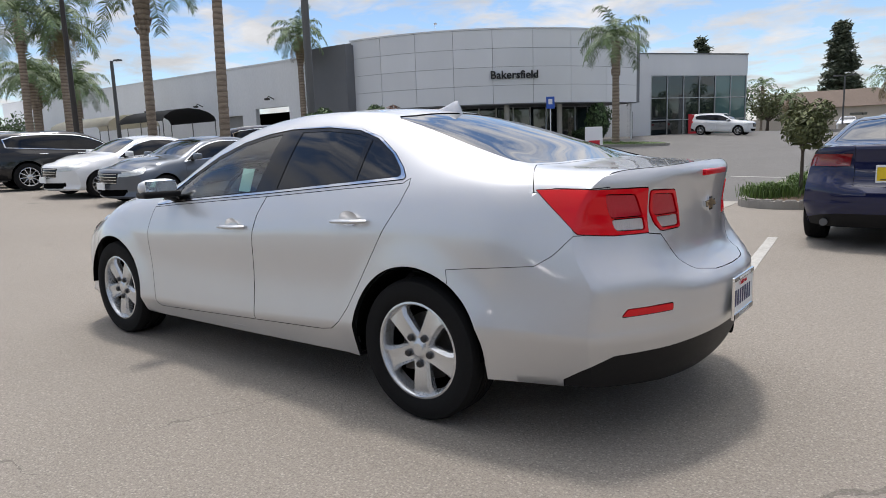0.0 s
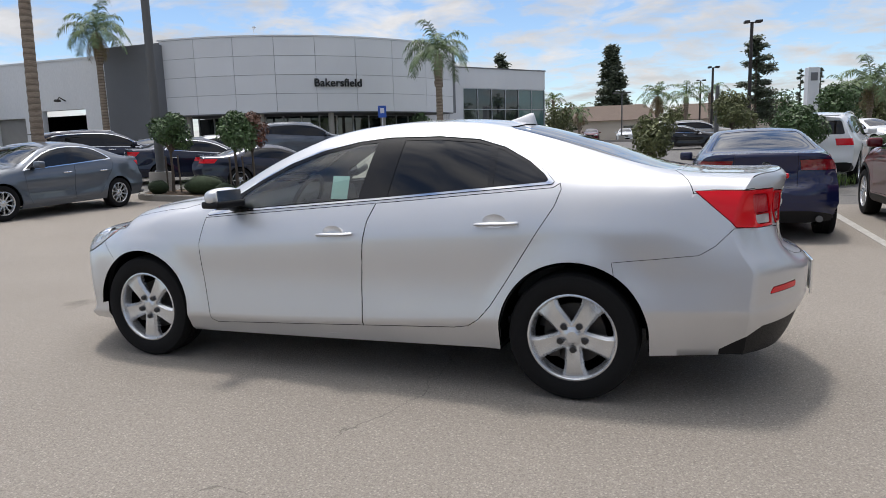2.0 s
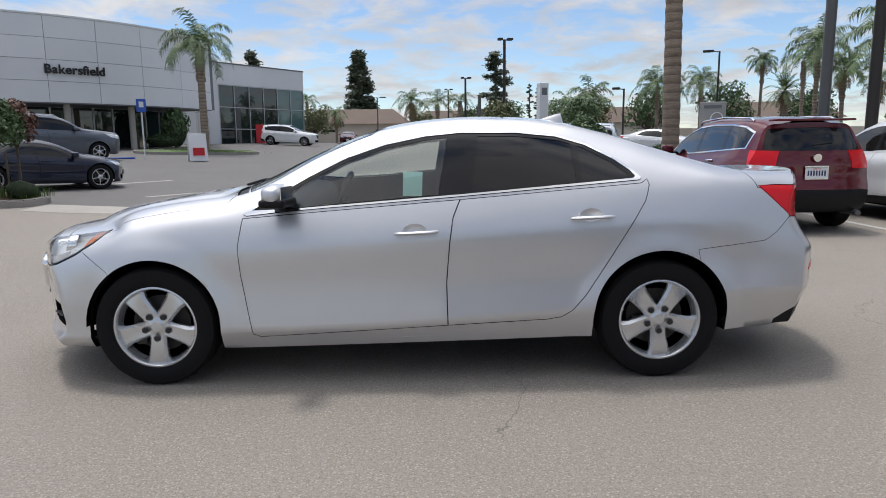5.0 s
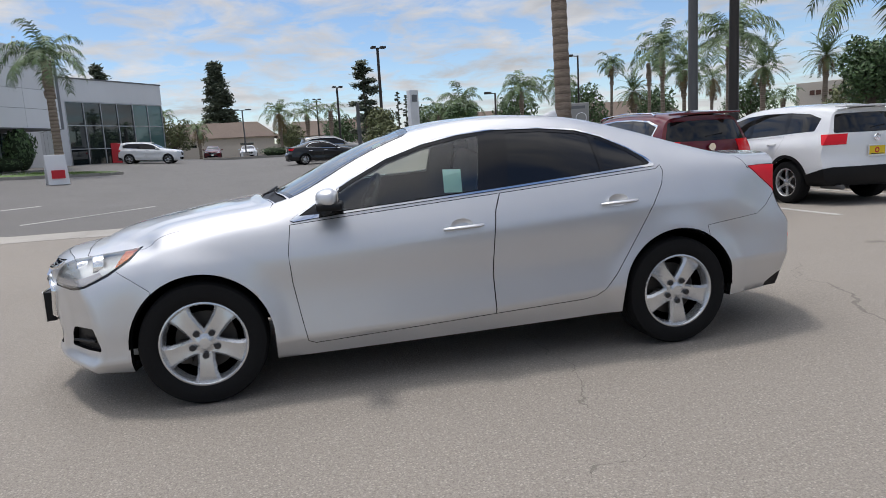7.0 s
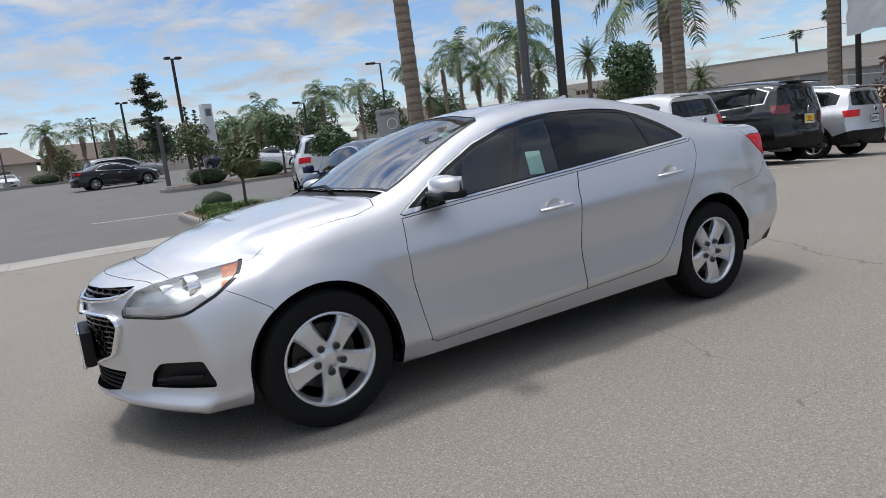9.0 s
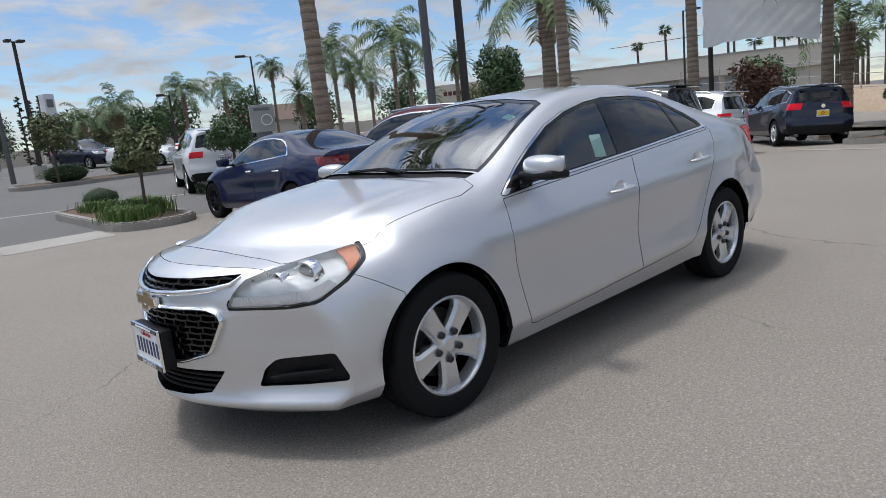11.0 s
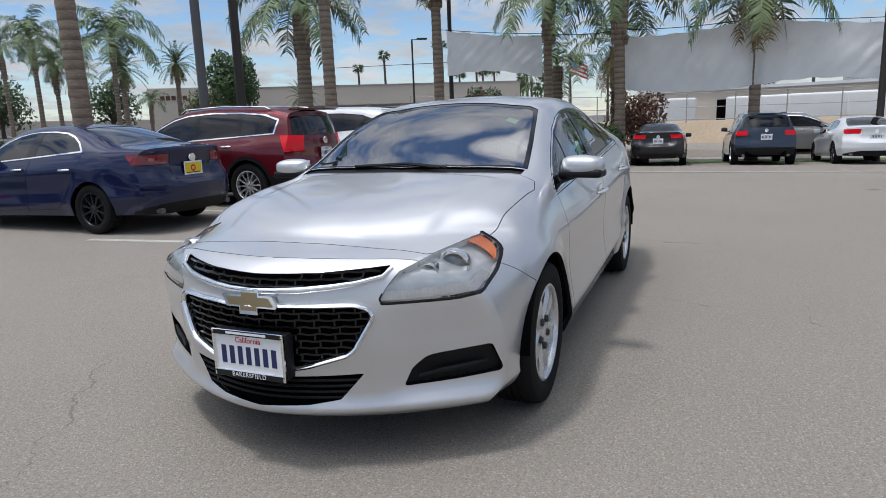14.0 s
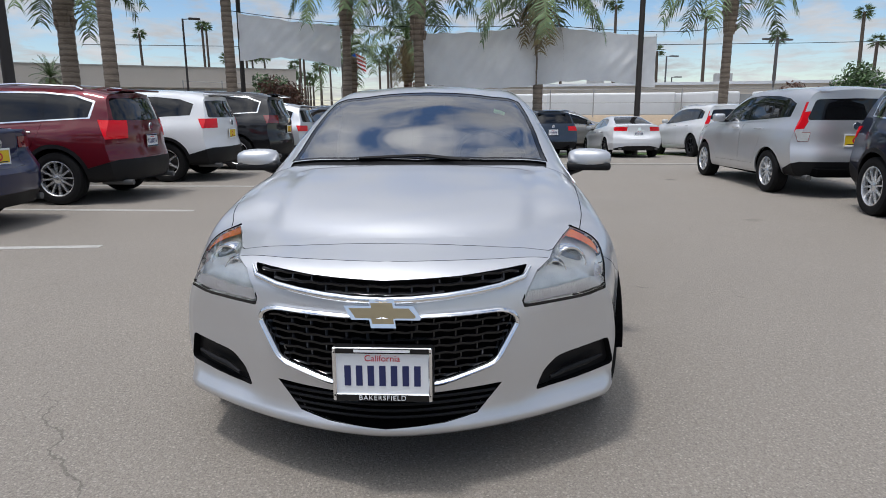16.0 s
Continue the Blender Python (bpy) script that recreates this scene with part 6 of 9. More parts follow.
        t_poly = {"wide": [(1.97, 1.14), (2.7, 1.15), (2.7, 0.98), (2.06, 0.97)], "tall": [(2.10, 1.42), (2.7, 1.44), (2.7, 0.84), (2.13, 0.84), (2.08, 1.10)], "low": [(1.99, 1.06), (2.7, 1.08), (2.7, 0.93), (2.06, 0.91)], "vee": [(1.95, 1.17), (2.7, 1.14), (2.7, 0.93), (2.08, 0.90)]}[tail]
        ty = {"wide": -0.48, "tall": -0.68, "low": -0.50, "vee": -0.52}[tail]
        cuts = [
            ("front_door", xz([(-0.88, 1.02), (0.30, 1.08), (0.26, 0.85), (0.25, 0.42), (-0.82, 0.40), (-0.90, 0.75)]), "xz", SIDE),
            ("rear_door", xz([(0.306, 1.08), (1.22, 1.13), (1.20, 0.98), (0.98, 0.62), (0.92, 0.43), (0.256, 0.42), (0.266, 0.85)]), "xz", SIDE),
            ("windshield", xy([(-0.98, 0.3), (-0.98, 0.0), (-0.95, -0.40), (-0.85, -0.72), (-0.55, -0.67), (-0.25, -0.61), (-0.17, -0.55), (-0.12, 0.0), (-0.12, 0.3)]), "xy", top),
            ("trim", xz([(-0.92, 1.055), (-0.5, 1.325), (-0.2, 1.455), (0.1, 1.525), (0.6, 1.555), (1.2, 1.545), (1.65, 1.505), (1.90, 1.42), (1.86, 1.185), (0.5, 1.105), (-0.6, 1.058)]), "xz", LEFT),
            ("seal", xz([(-0.85, 1.075), (-0.5, 1.305), (-0.2, 1.435), (0.1, 1.505), (0.6, 1.535), (1.2, 1.525), (1.63, 1.485), (1.87, 1.40), (1.83, 1.200), (0.5, 1.125), (-0.6, 1.078)]), "xz", LEFT),
            ("glass_a", xz([(-0.70, 1.085), (-0.46, 1.30), (-0.2, 1.42), (0.1, 1.49), (0.27, 1.505), (0.25, 1.105)]), "xz", LEFT),
            ("glass_b", xz([(0.35, 1.120), (0.36, 1.515), (0.6, 1.52), (1.13, 1.512), (1.16, 1.160)]), "xz", LEFT),
            ("glass_c", xz([(1.24, 1.165), (1.22, 1.508), (1.60, 1.470), (1.84, 1.385), (1.80, 1.205)]), "xz", LEFT),
            ("lower", xz([(-2.8, 0.05), (-2.8, 0.36), (-1.2, 0.38), (0.0, 0.385), (1.2, 0.42), (1.8, 0.50), (2.2, 0.62), (2.8, 0.64), (2.8, 0.05)] if cladding else [(1.8, 0.03), (1.9, 0.42), (2.2, 0.54), (2.8, 0.55), (2.8, 0.03)]), "xz", lambda f: True),
            ("rear_window", rounded(yz([(0.9, 1.15), (-0.68, 1.16), (-0.58, 1.46), (0.9, 1.49)]), 0.04, 2), "yz", lambda f: cx(f) > 1.85 * sx and f.normal.x > 0.10),
            ("tail_light", xz(t_poly), "xz", lambda f: cx(f) > 1.5 * sx and f.calc_center_median().y < ty * sy),
            ("headlight", xz([(-1.62, 1.00), (-2.05, 0.95), (-2.4, 0.90), (-2.4, 0.80), (-2.1, 0.80), (-1.85, 0.86)]), "xz", lambda f: cx(f) < -1.5 * sx and f.calc_center_median().y < -0.45 * sy),
            ("grille", yz([(0.1, 0.92), (-0.42, 0.92), (-0.38, 0.64), (0.1, 0.60)]), "yz", nose),
            ("intake", yz([(0.1, 0.48), (-0.60, 0.50), (-0.55, 0.34), (0.1, 0.30)]), "yz", nose),
        ]
    ra = r * 1.10 if sedan else r * 1.13
    cuts += [("arch", arch(s * wb / 2, r * 1.02, ra, n=18), "xz", SIDE) for s in (-1, 1)]
    if cladding:
        cuts = cuts[:-2] + [("lower", arch(s * wb / 2, r * 1.02, ra + 0.055, n=18), "xz", SIDE) for s in (-1, 1)] + cuts[-2:]
    got = split_shell(bm, cuts)
    P = M[colour]
    part("body", piece(got["body"], gap=0.001, depth=0.02), P, car, smooth=40)
    if got.get("trunk"):
        part("trunk_lid", piece(got["trunk"], gap=0.003, depth=0.015), P, car, smooth=40)
    part("windshield", piece(got["windshield"], gap=0.002, depth=0.005, lift=-0.003), M["tint"], car, "windscreen mirroring the sky", smooth=60)
    part("rear_window", piece(got["rear_window"], gap=0.002, depth=0.005, lift=-0.004), M["tint"], car, "dark rear window", smooth=60)
    part("lower_trim", piece(got["lower"], gap=0.001, depth=0.02, lift=0.004 if cladding else -0.003), M["plastic"], car, "black plastic lower trim", smooth=40)
    part("grille", piece(got["grille"], depth=0.02, lift=-0.012), M["gloss_black"], car, "dark radiator grille", smooth=40)
    # near-black sheet paints the shade inside the intake
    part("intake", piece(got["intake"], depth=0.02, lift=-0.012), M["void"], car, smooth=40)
    for s in ("left", "right"):
        sg = -1 if s == "left" else 1
        d1 = part("front_door", piece(got["front_door"], s, gap=0.003, depth=0.015), P, car, smooth=40)
        d2 = part("rear_door", piece(got["rear_door"], s, gap=0.003, depth=0.015), P, car, smooth=40)
        if chrome:
            part("window_trim", piece(got["trim"], s, depth=0.006, lift=0.003), M["chrome"], d1, "chrome window surround", smooth=40)
        else:
            part("window_trim", piece(got["trim"], s, depth=0.006, lift=0.001), P, d1, smooth=40)
        part("pillar_trim", piece(got["seal"], s, depth=0.008, lift=-0.001), M["gloss_black"], d1, smooth=40)
        part("side_window", piece(got["glass_a"], s, depth=0.004, lift=-0.003), M["tint"], d1, smooth=60)
        part("side_window", piece(got["glass_b"], s, depth=0.004, lift=-0.003), M["tint"], d2, smooth=60)
        if got.get("glass_c"):
            part("quarter_window", piece(got["glass_c"], s, depth=0.004, lift=-0.003), M["tint"], car, smooth=60)
        tl = part("tail_light", piece(got["tail_light"], s, gap=0.003, depth=0.02, lift=0.006), M["tail_dark"] if dark_tail else M["tail_red"], car, "red tail light", smooth=50)
        inner = [f for f in got["tail_light"] if f.calc_center_median().x > 2.0 * sx and abs(f.normal.x) > 0.4]
        if len(inner) > 2 and tail == "tall" and not sedan:
            lo = min(f.calc_center_median().z for f in inner)
            hi = max(f.calc_center_median().z for f in inner)
            strip = [f for f in inner if f.calc_center_median().z < lo + 0.4 * (hi - lo)]
            if strip:
                part("lamp_window", piece(strip, s, gap=0.006, depth=0.003, lift=0.010), M["reflector"], tl, smooth=50)
        hl = part("headlight", piece(got["headlight"], s, gap=0.003, depth=0.02, lift=-0.006), M["reflector"], car, "clear headlight", smooth=50)
        part("lens", piece(got["headlight"], s, gap=0.004, depth=0.004, lift=0.002), M["lens_clear"], hl, smooth=60)
        hz, hy = (0.85 * sz, 0.915 * sy) if sedan else (1.0 * sz, 0.925 * sy)
        for door, x in ((d1, 0.06 * sx), (d2, 1.0 * sx)):
            b2 = bmesh.new()
            tube(b2, [(x - 0.10, sg * (hy - 0.02), hz), (x - 0.06, sg * (hy + 0.012), hz + 0.003), (x + 0.06, sg * (hy + 0.012), hz + 0.006), (x + 0.10, sg * (hy - 0.02), hz + 0.006)], 0.014, 6)
            part("door_handle", b2, M["chrome"] if chrome else P, door, smooth=50)
        b2 = bmesh.new()
        box(b2, (0, 0, 0), (0.14, 0.20, 0.14), 0.05, 3)
        mz, mx = (1.03 * sz, -0.66 * sx) if sedan else (1.16 * sz, -0.62 * sx)
        mi = part("door_mirror", b2, P, d1, smooth=50, at=pose(mx, sg * (0.98 * sy), mz))
        b2 = bmesh.new()
        box(b2, (0.0, -sg * 0.10, -0.06), (0.08, 0.16, 0.03), 0.01)
        part("mirror_arm", b2, M["plastic"], mi)
        for x in (-wb / 2, wb / 2):
            b2 = bmesh.new()
            n, rr = 14, ra
            a = [b2.verts.new((x - rr * math.cos(math.pi * k / n), sg * 0.895 * sy, r * 1.03 + rr * math.sin(math.pi * k / n))) for k in range(n + 1)]
            b = [b2.verts.new((x - rr * math.cos(math.pi * k / n), sg * 0.5 * sy, r * 1.03 + rr * math.sin(math.pi * k / n))) for k in range(n + 1)]
            for k in range(n):
                b2.faces.new((a[k], a[k + 1], b[k + 1], b[k]))
            b2.faces.new(b)
            part("wheel_housing", b2, M["void"], car)
        b2 = bmesh.new()
        tube(b2, [(L * 0.40, sg * W * 0.33, 0.30 * sz), (L * 0.492, sg * W * 0.33, 0.30 * sz)], 0.04, 10)
        part("exhaust_tip", b2, M["pole_grey"], car, smooth=50)
        if rails:
            b2 = bmesh.new()
            tube(b2, [(-0.1 * sx, sg * 0.60 * sy, 1.565 * sz), (0.0, sg * 0.60 * sy, 1.62 * sz), (0.8 * sx, sg * 0.60 * sy, 1.655 * sz), (1.6 * sx, sg * 0.59 * sy, 1.62 * sz), (1.7 * sx, sg * 0.59 * sy, 1.58 * sz)], 0.016, 6)
            part("roof_rail", b2, M["chrome"], car, "bright roof rail", smooth=50)
    if not sedan:
        b2 = bmesh.new()
        box(b2, (2.115 * sx, 0, 1.575 * sz), (0.22, 1.10 * sy, 0.03), 0.012)
        part("roof_spoiler", b2, P, car, smooth=40)
        b2 = bmesh.new()
        tube(b2, [(2.215 * sx, -0.05, 1.22 * sz), (2.20 * sx, 0.25, 1.26 * sz)], 0.008, 5)
        part("rear_wiper", b2, M["plastic"], car)
    b2 = bmesh.new()
    box(b2, (0, 0, 0.30 * sz), (wb - 0.75, W * 0.82, 0.14), 0.03)
    box(b2, (wb / 2 + 0.45, 0, 0.38 * sz), (0.8, W * 0.6, 0.12), 0.03)
    box(b2, (-wb / 2 - 0.35, 0, 0.34 * sz), (0.7, W * 0.6, 0.12), 0.03)
    # the shade under the car is in this near-black colour
    part("underbody", b2, M["void"], car)
    b2 = bmesh.new()          # dark cabin seen behind the glass
    box(b2, (0.45 * sx, 0, 0.70 * H), (1.3 * sx, W * 0.6, 0.30 * H), 0.1, 2)
    part("seat", b2, M["cabin"], car)
    # emblem and plate at the back
    pz, px = (0.82 * sz, 2.365 * sx) if sedan else (0.86 * sz, 2.305 * sx)
    if plate != "none":
        number_plate(car, Matrix(((0, 0, 1, px + 0.012), (1, 0, 0, 0), (0, 1, 0, pz), (0, 0, 0, 1))), yellow=plate == "yellow")
    b2 = bmesh.new()
    lathe(b2, [(0.0001, 0.012), (0.055, 0.012), (0.060, 0.0)], 18, axis="z")
    part("emblem", b2, M["chrome"], car, "round bright emblem", at=Matrix(((0, 0, 1, px + 0.006), (1, 0, 0, 0), (0, 1, 0, pz + (0.14 if sedan else 0.20)), (0, 0, 0, 1))))
    if sedan:
        ba, bb, bc = S["bend_front"]
        for gz in (0.515, 0.575, 0.635, 0.695):
            b2 = bmesh.new()
            gxs = float(curve_of(S["front"], np.array([gz * sz]), 0.02)[0])
            tube(b2, [(gxs + ba * (abs(y) / bb) ** bc - 0.004, y, gz * sz) for y in np.linspace(-0.37 * sy, 0.37 * sy, 9)], 0.008, 5)
            part("grille_bar", b2, M["chrome"], car, "chrome grille bar")
        b2 = bmesh.new()
        box(b2, (-2.36 * sx, 0, 0.44 * sz), (0.02, 0.30, 0.14), 0.004)
        part("front_plate", b2, M["plate"], car)
    ms, face = wheel_meshes(r, 0.225, r * 0.66, spokes, rim, "dark" if dark_rim else "grey")
    if dark_rim:
        ms["rim"].materials[0] = M["alloy_dark"]
        ms["hub_cap"].materials[0] = M["alloy_dark"]
    put_wheels(car, ms, face, wb, W - 0.26, r)
    car["wb"] = wb
    bm.free()
    return car


def park(car, x, y, heading):
    """Stands a car on the ground, its nose towards heading (degrees from +x)."""
    a, wb = radians(heading), car["wb"]
    d = Vector((math.cos(a), math.sin(a), 0))
    zf, zb = ground_z(x + d.x * wb / 2, y + d.y * wb / 2), ground_z(x - d.x * wb / 2, y - d.y * wb / 2)
    s = Vector((-d.y, d.x, 0))
    zl, zr = ground_z(x + s.x * 0.8, y + s.y * 0.8), ground_z(x - s.x * 0.8, y - s.y * 0.8)
    fwd = Vector((d.x * wb, d.y * wb, zf - zb)).normalized()
    lef = Vector((s.x * 1.6, s.y * 1.6, zl - zr)).normalized()
    up = fwd.cross(lef).normalized()
    lef = up.cross(fwd)
    m = Matrix(((-fwd.x, -lef.x, up.x, x), (-fwd.y, -lef.y, up.y, y), (-fwd.z, -lef.z, up.z, (zf + zb) / 2), (0, 0, 0, 1)))
    car.matrix_world = m
    del car["wb"]
    return car


hero["wb"] = WB
park(hero, 0, 0, 180)
ROW = "cars parked in the row"
park(build_car("blue_sedan", "dark blue four-door sedan with black wheels and yellow dealer plate", "sedan", 4.73, 1.84, 1.43, 2.82, "blue", 0.325, "thin", 10, True, plate="yellow", group=ROW, dark_tail=True), 2.72, 7.28, 90)
park(build_car("red_suv", "dark red crossover with bright window trim and chrome wheels", "suv", 4.81, 1.90, 1.67, 2.86, "red", 0.365, "thin", 12, cladding=True, tail="vee", rails=True, group=ROW), 5.38, 6.92, 90)
park(build_car("white_suv", "white crossover with black lower cladding and yellow dealer plate", "suv", 4.63, 1.84, 1.66, 2.72, "white", 0.355, "twin", 6, cladding=True, tail="wide", plate="yellow", chrome=False, group=ROW), 8.20, 6.65, 90)
park(build_car("black_suv", "black large off-roader with chrome window trim and yellow plate", "suv", 4.82, 1.94, 1.76, 2.91, "black", 0.37, "twin", 5, tail="wide", plate="yellow", group=ROW, dark_tail=True), 11.0, 6.45, 90)
park(build_car("silver_suv", "silver compact crossover with wide red tail lights", "suv", 4.43, 1.81, 1.67, 2.60, "silver", 0.345, "twin", 5, cladding=True, tail="low", rails=True, group=ROW), 13.6, 6.3, 90)
park(build_car("dark_suv", "very dark navy three-row crossover with yellow dealer plate", "suv", 5.04, 1.98, 1.77, 2.98, "navy", 0.38, "twin", 5, tail="wide", plate="yellow", rails=True, group="cars parked by the street"), 19.3, 5.0, 38)
park(build_car("black_sedan", "black compact sedan with bright red tail lights", "sedan", 4.63, 1.80, 1.42, 2.70, "black", 0.325, "thin", 10, group="cars parked by the street"), 20.4, 0.35, 3)
park(build_car("slate_suv", "slate blue crossover with white number plate", "suv", 4.66, 1.89, 1.66, 2.82, "slate", 0.36, "twin", 5, tail="low", rails=True, group="cars parked by the street"), 20.5, -2.75, 4)
park(build_car("white_sedan", "white mid-size sedan with narrow red tail lights", "sedan", 4.87, 1.84, 1.45, 2.83, "white", 0.335, "thin", 10, dark_rim=True, group="cars parked by the street"), 20.6, -5.6, 4)
park(build_car("white_off_roader", "white boxy off-roader with black rear window and dark wheels", "suv", 4.82, 1.92, 1.82, 2.79, "white", 0.39, "twin", 6, True, tail="tall", chrome=False, rails=True, group="cars parked by the street", upright=0.7), 20.7, -8.5, 8)
park(build_car("silver_hatchback", "boxy silver hatchback with tall tail lights and yellow dealer plate", "suv", 4.14, 1.80, 1.60, 2.57, "silver", 0.325, "thin", 10, tail="tall", plate="yellow", chrome=False, upright=0.8), 7.42, -5.62, 2)
park(build_car("dark_crossover", "very dark blue crossover with bright multi-spoke wheels", "suv", 4.55, 1.84, 1.66, 2.70, "navy", 0.355, "thin", 10, cladding=True, tail="low"), 2.42, -5.90, 177)
LOT = "cars parked before the showroom"
park(build_car("grey_sedan", "dark grey four-door sedan with bright multi-spoke wheels", "sedan", 4.87, 1.83, 1.47, 2.80, "grey", 0.335, "thin", 10, group=LOT), -11.10, 5.76, -87)
park(build_car("white_sedan", "white compact sedan with a dark chrome-barred grille", "sedan", 4.70, 1.80, 1.46, 2.69, "white", 0.325, "thin", 10, group=LOT), -13.94, 5.65, -87)
park(build_car("black_suv", "black sporty crossover with red tail lights", "suv", 4.70, 1.92, 1.62, 2.81, "black", 0.37, "thin", 10, tail="low", group=LOT), -17.2, 5.6, 82)


def copied(src, name, label, colour, x, y, heading, group):
    """Another car of a kind that is already there, in its own colour."""
    car = copy_thing(src, Matrix.Identity(4))
    car.name = name
    tagged(car, label, "car", group)
    old = src["paint"]
    for o in car.children_recursive:
        if o.type == "MESH" and o.material_slots and o.material_slots[0].material == M[old]:
            o.material_slots[0].link = "OBJECT"
            o.material_slots[0].material = M[colour]
    car["wb"] = src["base"]
    del car["paint"], car["base"]
    return park(car, x, y, heading)


KIND_SEDAN = build_car("white_sedan", "white sedan by the showroom", "sedan", 4.80, 1.84, 1.45, 2.80, "white", 0.33, "thin", 10, group=LOT)
KIND_SUV = build_car("white_suv", "white large crossover before the glass showroom wing", "suv", 4.85, 1.92, 1.72, 2.88, "white", 0.375, "twin", 5, tail="low", rails=True, group=LOT)
for k, wbk in ((KIND_SEDAN, 2.80), (KIND_SUV, 2.88)):
    k["paint"], k["base"] = "white", wbk
FAR = "cars parked across the lane"
copied(KIND_SUV, "black_suv", "black crossover with dark glass", "black", -20.3, 5.5, 84, LOT)
copied(KIND_SUV, "white_suv", "white crossover with dark glass", "white", -23.4, 5.4, 86, LOT)
copied(KIND_SEDAN, "navy_sedan", "navy sedan with bright window trim", "navy", -13.4, 13.6, 50, LOT)
copied(KIND_SEDAN, "black_sedan", "black sedan near the service bays", "black", -20.5, 18.5, -75, LOT)
copied(KIND_SUV, "dark_suv", "dark crossover near the service bays", "navy", -17.3, 13.4, 60, LOT)
copied(KIND_SEDAN, "black_sedan", "black executive sedan with bright wheels", "black", 1.1, 38.5, 10, FAR)
copied(KIND_SUV, "champagne_suv", "champagne crossover with dark glass", "champagne", 2.0, 43.5, 12, FAR)
copied(KIND_SUV, "dark_suv", "dark blue crossover facing the lane", "navy", 8.4, 41.0, -70, FAR)
copied(KIND_SEDAN, "white_sedan", "white low sedan facing the lane", "white", 9.8, 34.5, -60, FAR)
copied(KIND_SEDAN, "white_sedan", "white low sedan behind the hedge", "white", 13.2, 33.0, -35, FAR)
copied(KIND_SUV, "champagne_suv", "champagne large utility vehicle parked sideways by the fence", "champagne", 26.2, -4.6, -90, "cars parked by the street")
copied(KIND_SEDAN, "red_sedan", "dark red sedan far down the lane", "red", -9.5, 73.0, -85, FAR)
copied(KIND_SEDAN, "white_sedan", "white sedan far down the lane", "white", -5.6, 71.5, -85, FAR)
copied(KIND_SUV, "white_suv", "white crossover at the planted island", "white", 5.0, 15.7, 74, FAR)
for k, (x, y, h), wbk in ((KIND_SEDAN, (-15.2, 17.2, 50), 2.80), (KIND_SUV, (-11.9, 52.5, -3), 2.88)):
    del k["paint"], k["base"]
    k["wb"] = wbk
    park(k, x, y, h)
park(build_car("dark_convertible", "dark low two-seat roadster with black soft top", "sedan", 4.33, 1.80, 1.29, 2.42, "navy", 0.325, "thin", 5, chrome=False, group=LOT), -10.06, 12.9, 47)
park(build_car("dark_suv", "dark grey large square off-roader with pale roof rails", "suv", 5.27, 2.01, 1.96, 3.13, "grey", 0.39, "twin", 6, tail="low", rails=True, chrome=False, group=LOT), -15.9, 24.0, 42)


# ---------------------------------------------------------------- buildings
def wall_frame(p, q):
    """A pose whose x runs from p to q in the plan, z up, and -y faces to the right of that run."""
    d = (Vector((q[0] - p[0], q[1] - p[1], 0))).normalized()
    return Matrix(((d.x, -d.y, 0, p[0]), (d.y, d.x, 0, p[1]), (0, 0, 1, 0), (0, 0, 0, 1))), Vector((q[0] - p[0], q[1] - p[1])).length


def circle3(a, b, c):
    (ax, ay), (bx, by), (cx, cy) = a, b, c
    d = 2 * (ax * (by - cy) + bx * (cy - ay) + cx * (ay - by))
    ux = ((ax * ax + ay * ay) * (by - cy) + (bx * bx + by * by) * (cy - ay) + (cx * cx + cy * cy) * (ay - by)) / d
    uy = ((ax * ax + ay * ay) * (cx - bx) + (bx * bx + by * by) * (ax - cx) + (cx * cx + cy * cy) * (bx - ax)) / d
    return (ux, uy), math.hypot(ax - ux, ay - uy)


SHOW_Z0, SHOW_Z1, FLOOR_Z = 3.95, 8.72, 0.62
ARC_L, ARC_M, ARC_R = (-30.95, 30.58), (-21.4, 34.2), (-15.4, 43.5)
(ACX, ACY), AR = circle3(ARC_L, ARC_M, ARC_R)
A0, A1 = math.atan2(ARC_L[1] - ACY, ARC_L[0] - ACX), math.atan2(ARC_R[1] - ACY, ARC_R[0] - ACX)
if A1 < A0:
    A1 += 2 * math.pi


def arc_pt(t, off=0.0):
    a = A0 + (A1 - A0) * t
    return ACX + (AR + off) * math.cos(a), ACY + (AR + off) * math.sin(a)


def arc_panel(t0, t1, z0, z1, off, thick, n=5):
    bm = bmesh.new()
    rows = []
    for k in range(n + 1):
        t = t0 + (t1 - t0) * k / n
        (x0, y0), (x1, y1) = arc_pt(t, off), arc_pt(t, off - thick)
        rows.append([bm.verts.new((x0, y0, z0)), bm.verts.new((x0, y0, z1)), bm.verts.new((x1, y1, z1)), bm.verts.new((x1, y1, z0))])
    for a, b in zip(rows, rows[1:]):
        for k in range(4):
            bm.faces.new((a[k], a[(k + 1) % 4], b[(k + 1) % 4], b[k]))
    bm.faces.new(rows[0])
    bm.faces.new(rows[-1][::-1])
    bmesh.ops.recalc_face_normals(bm, faces=bm.faces[:])
    return bm


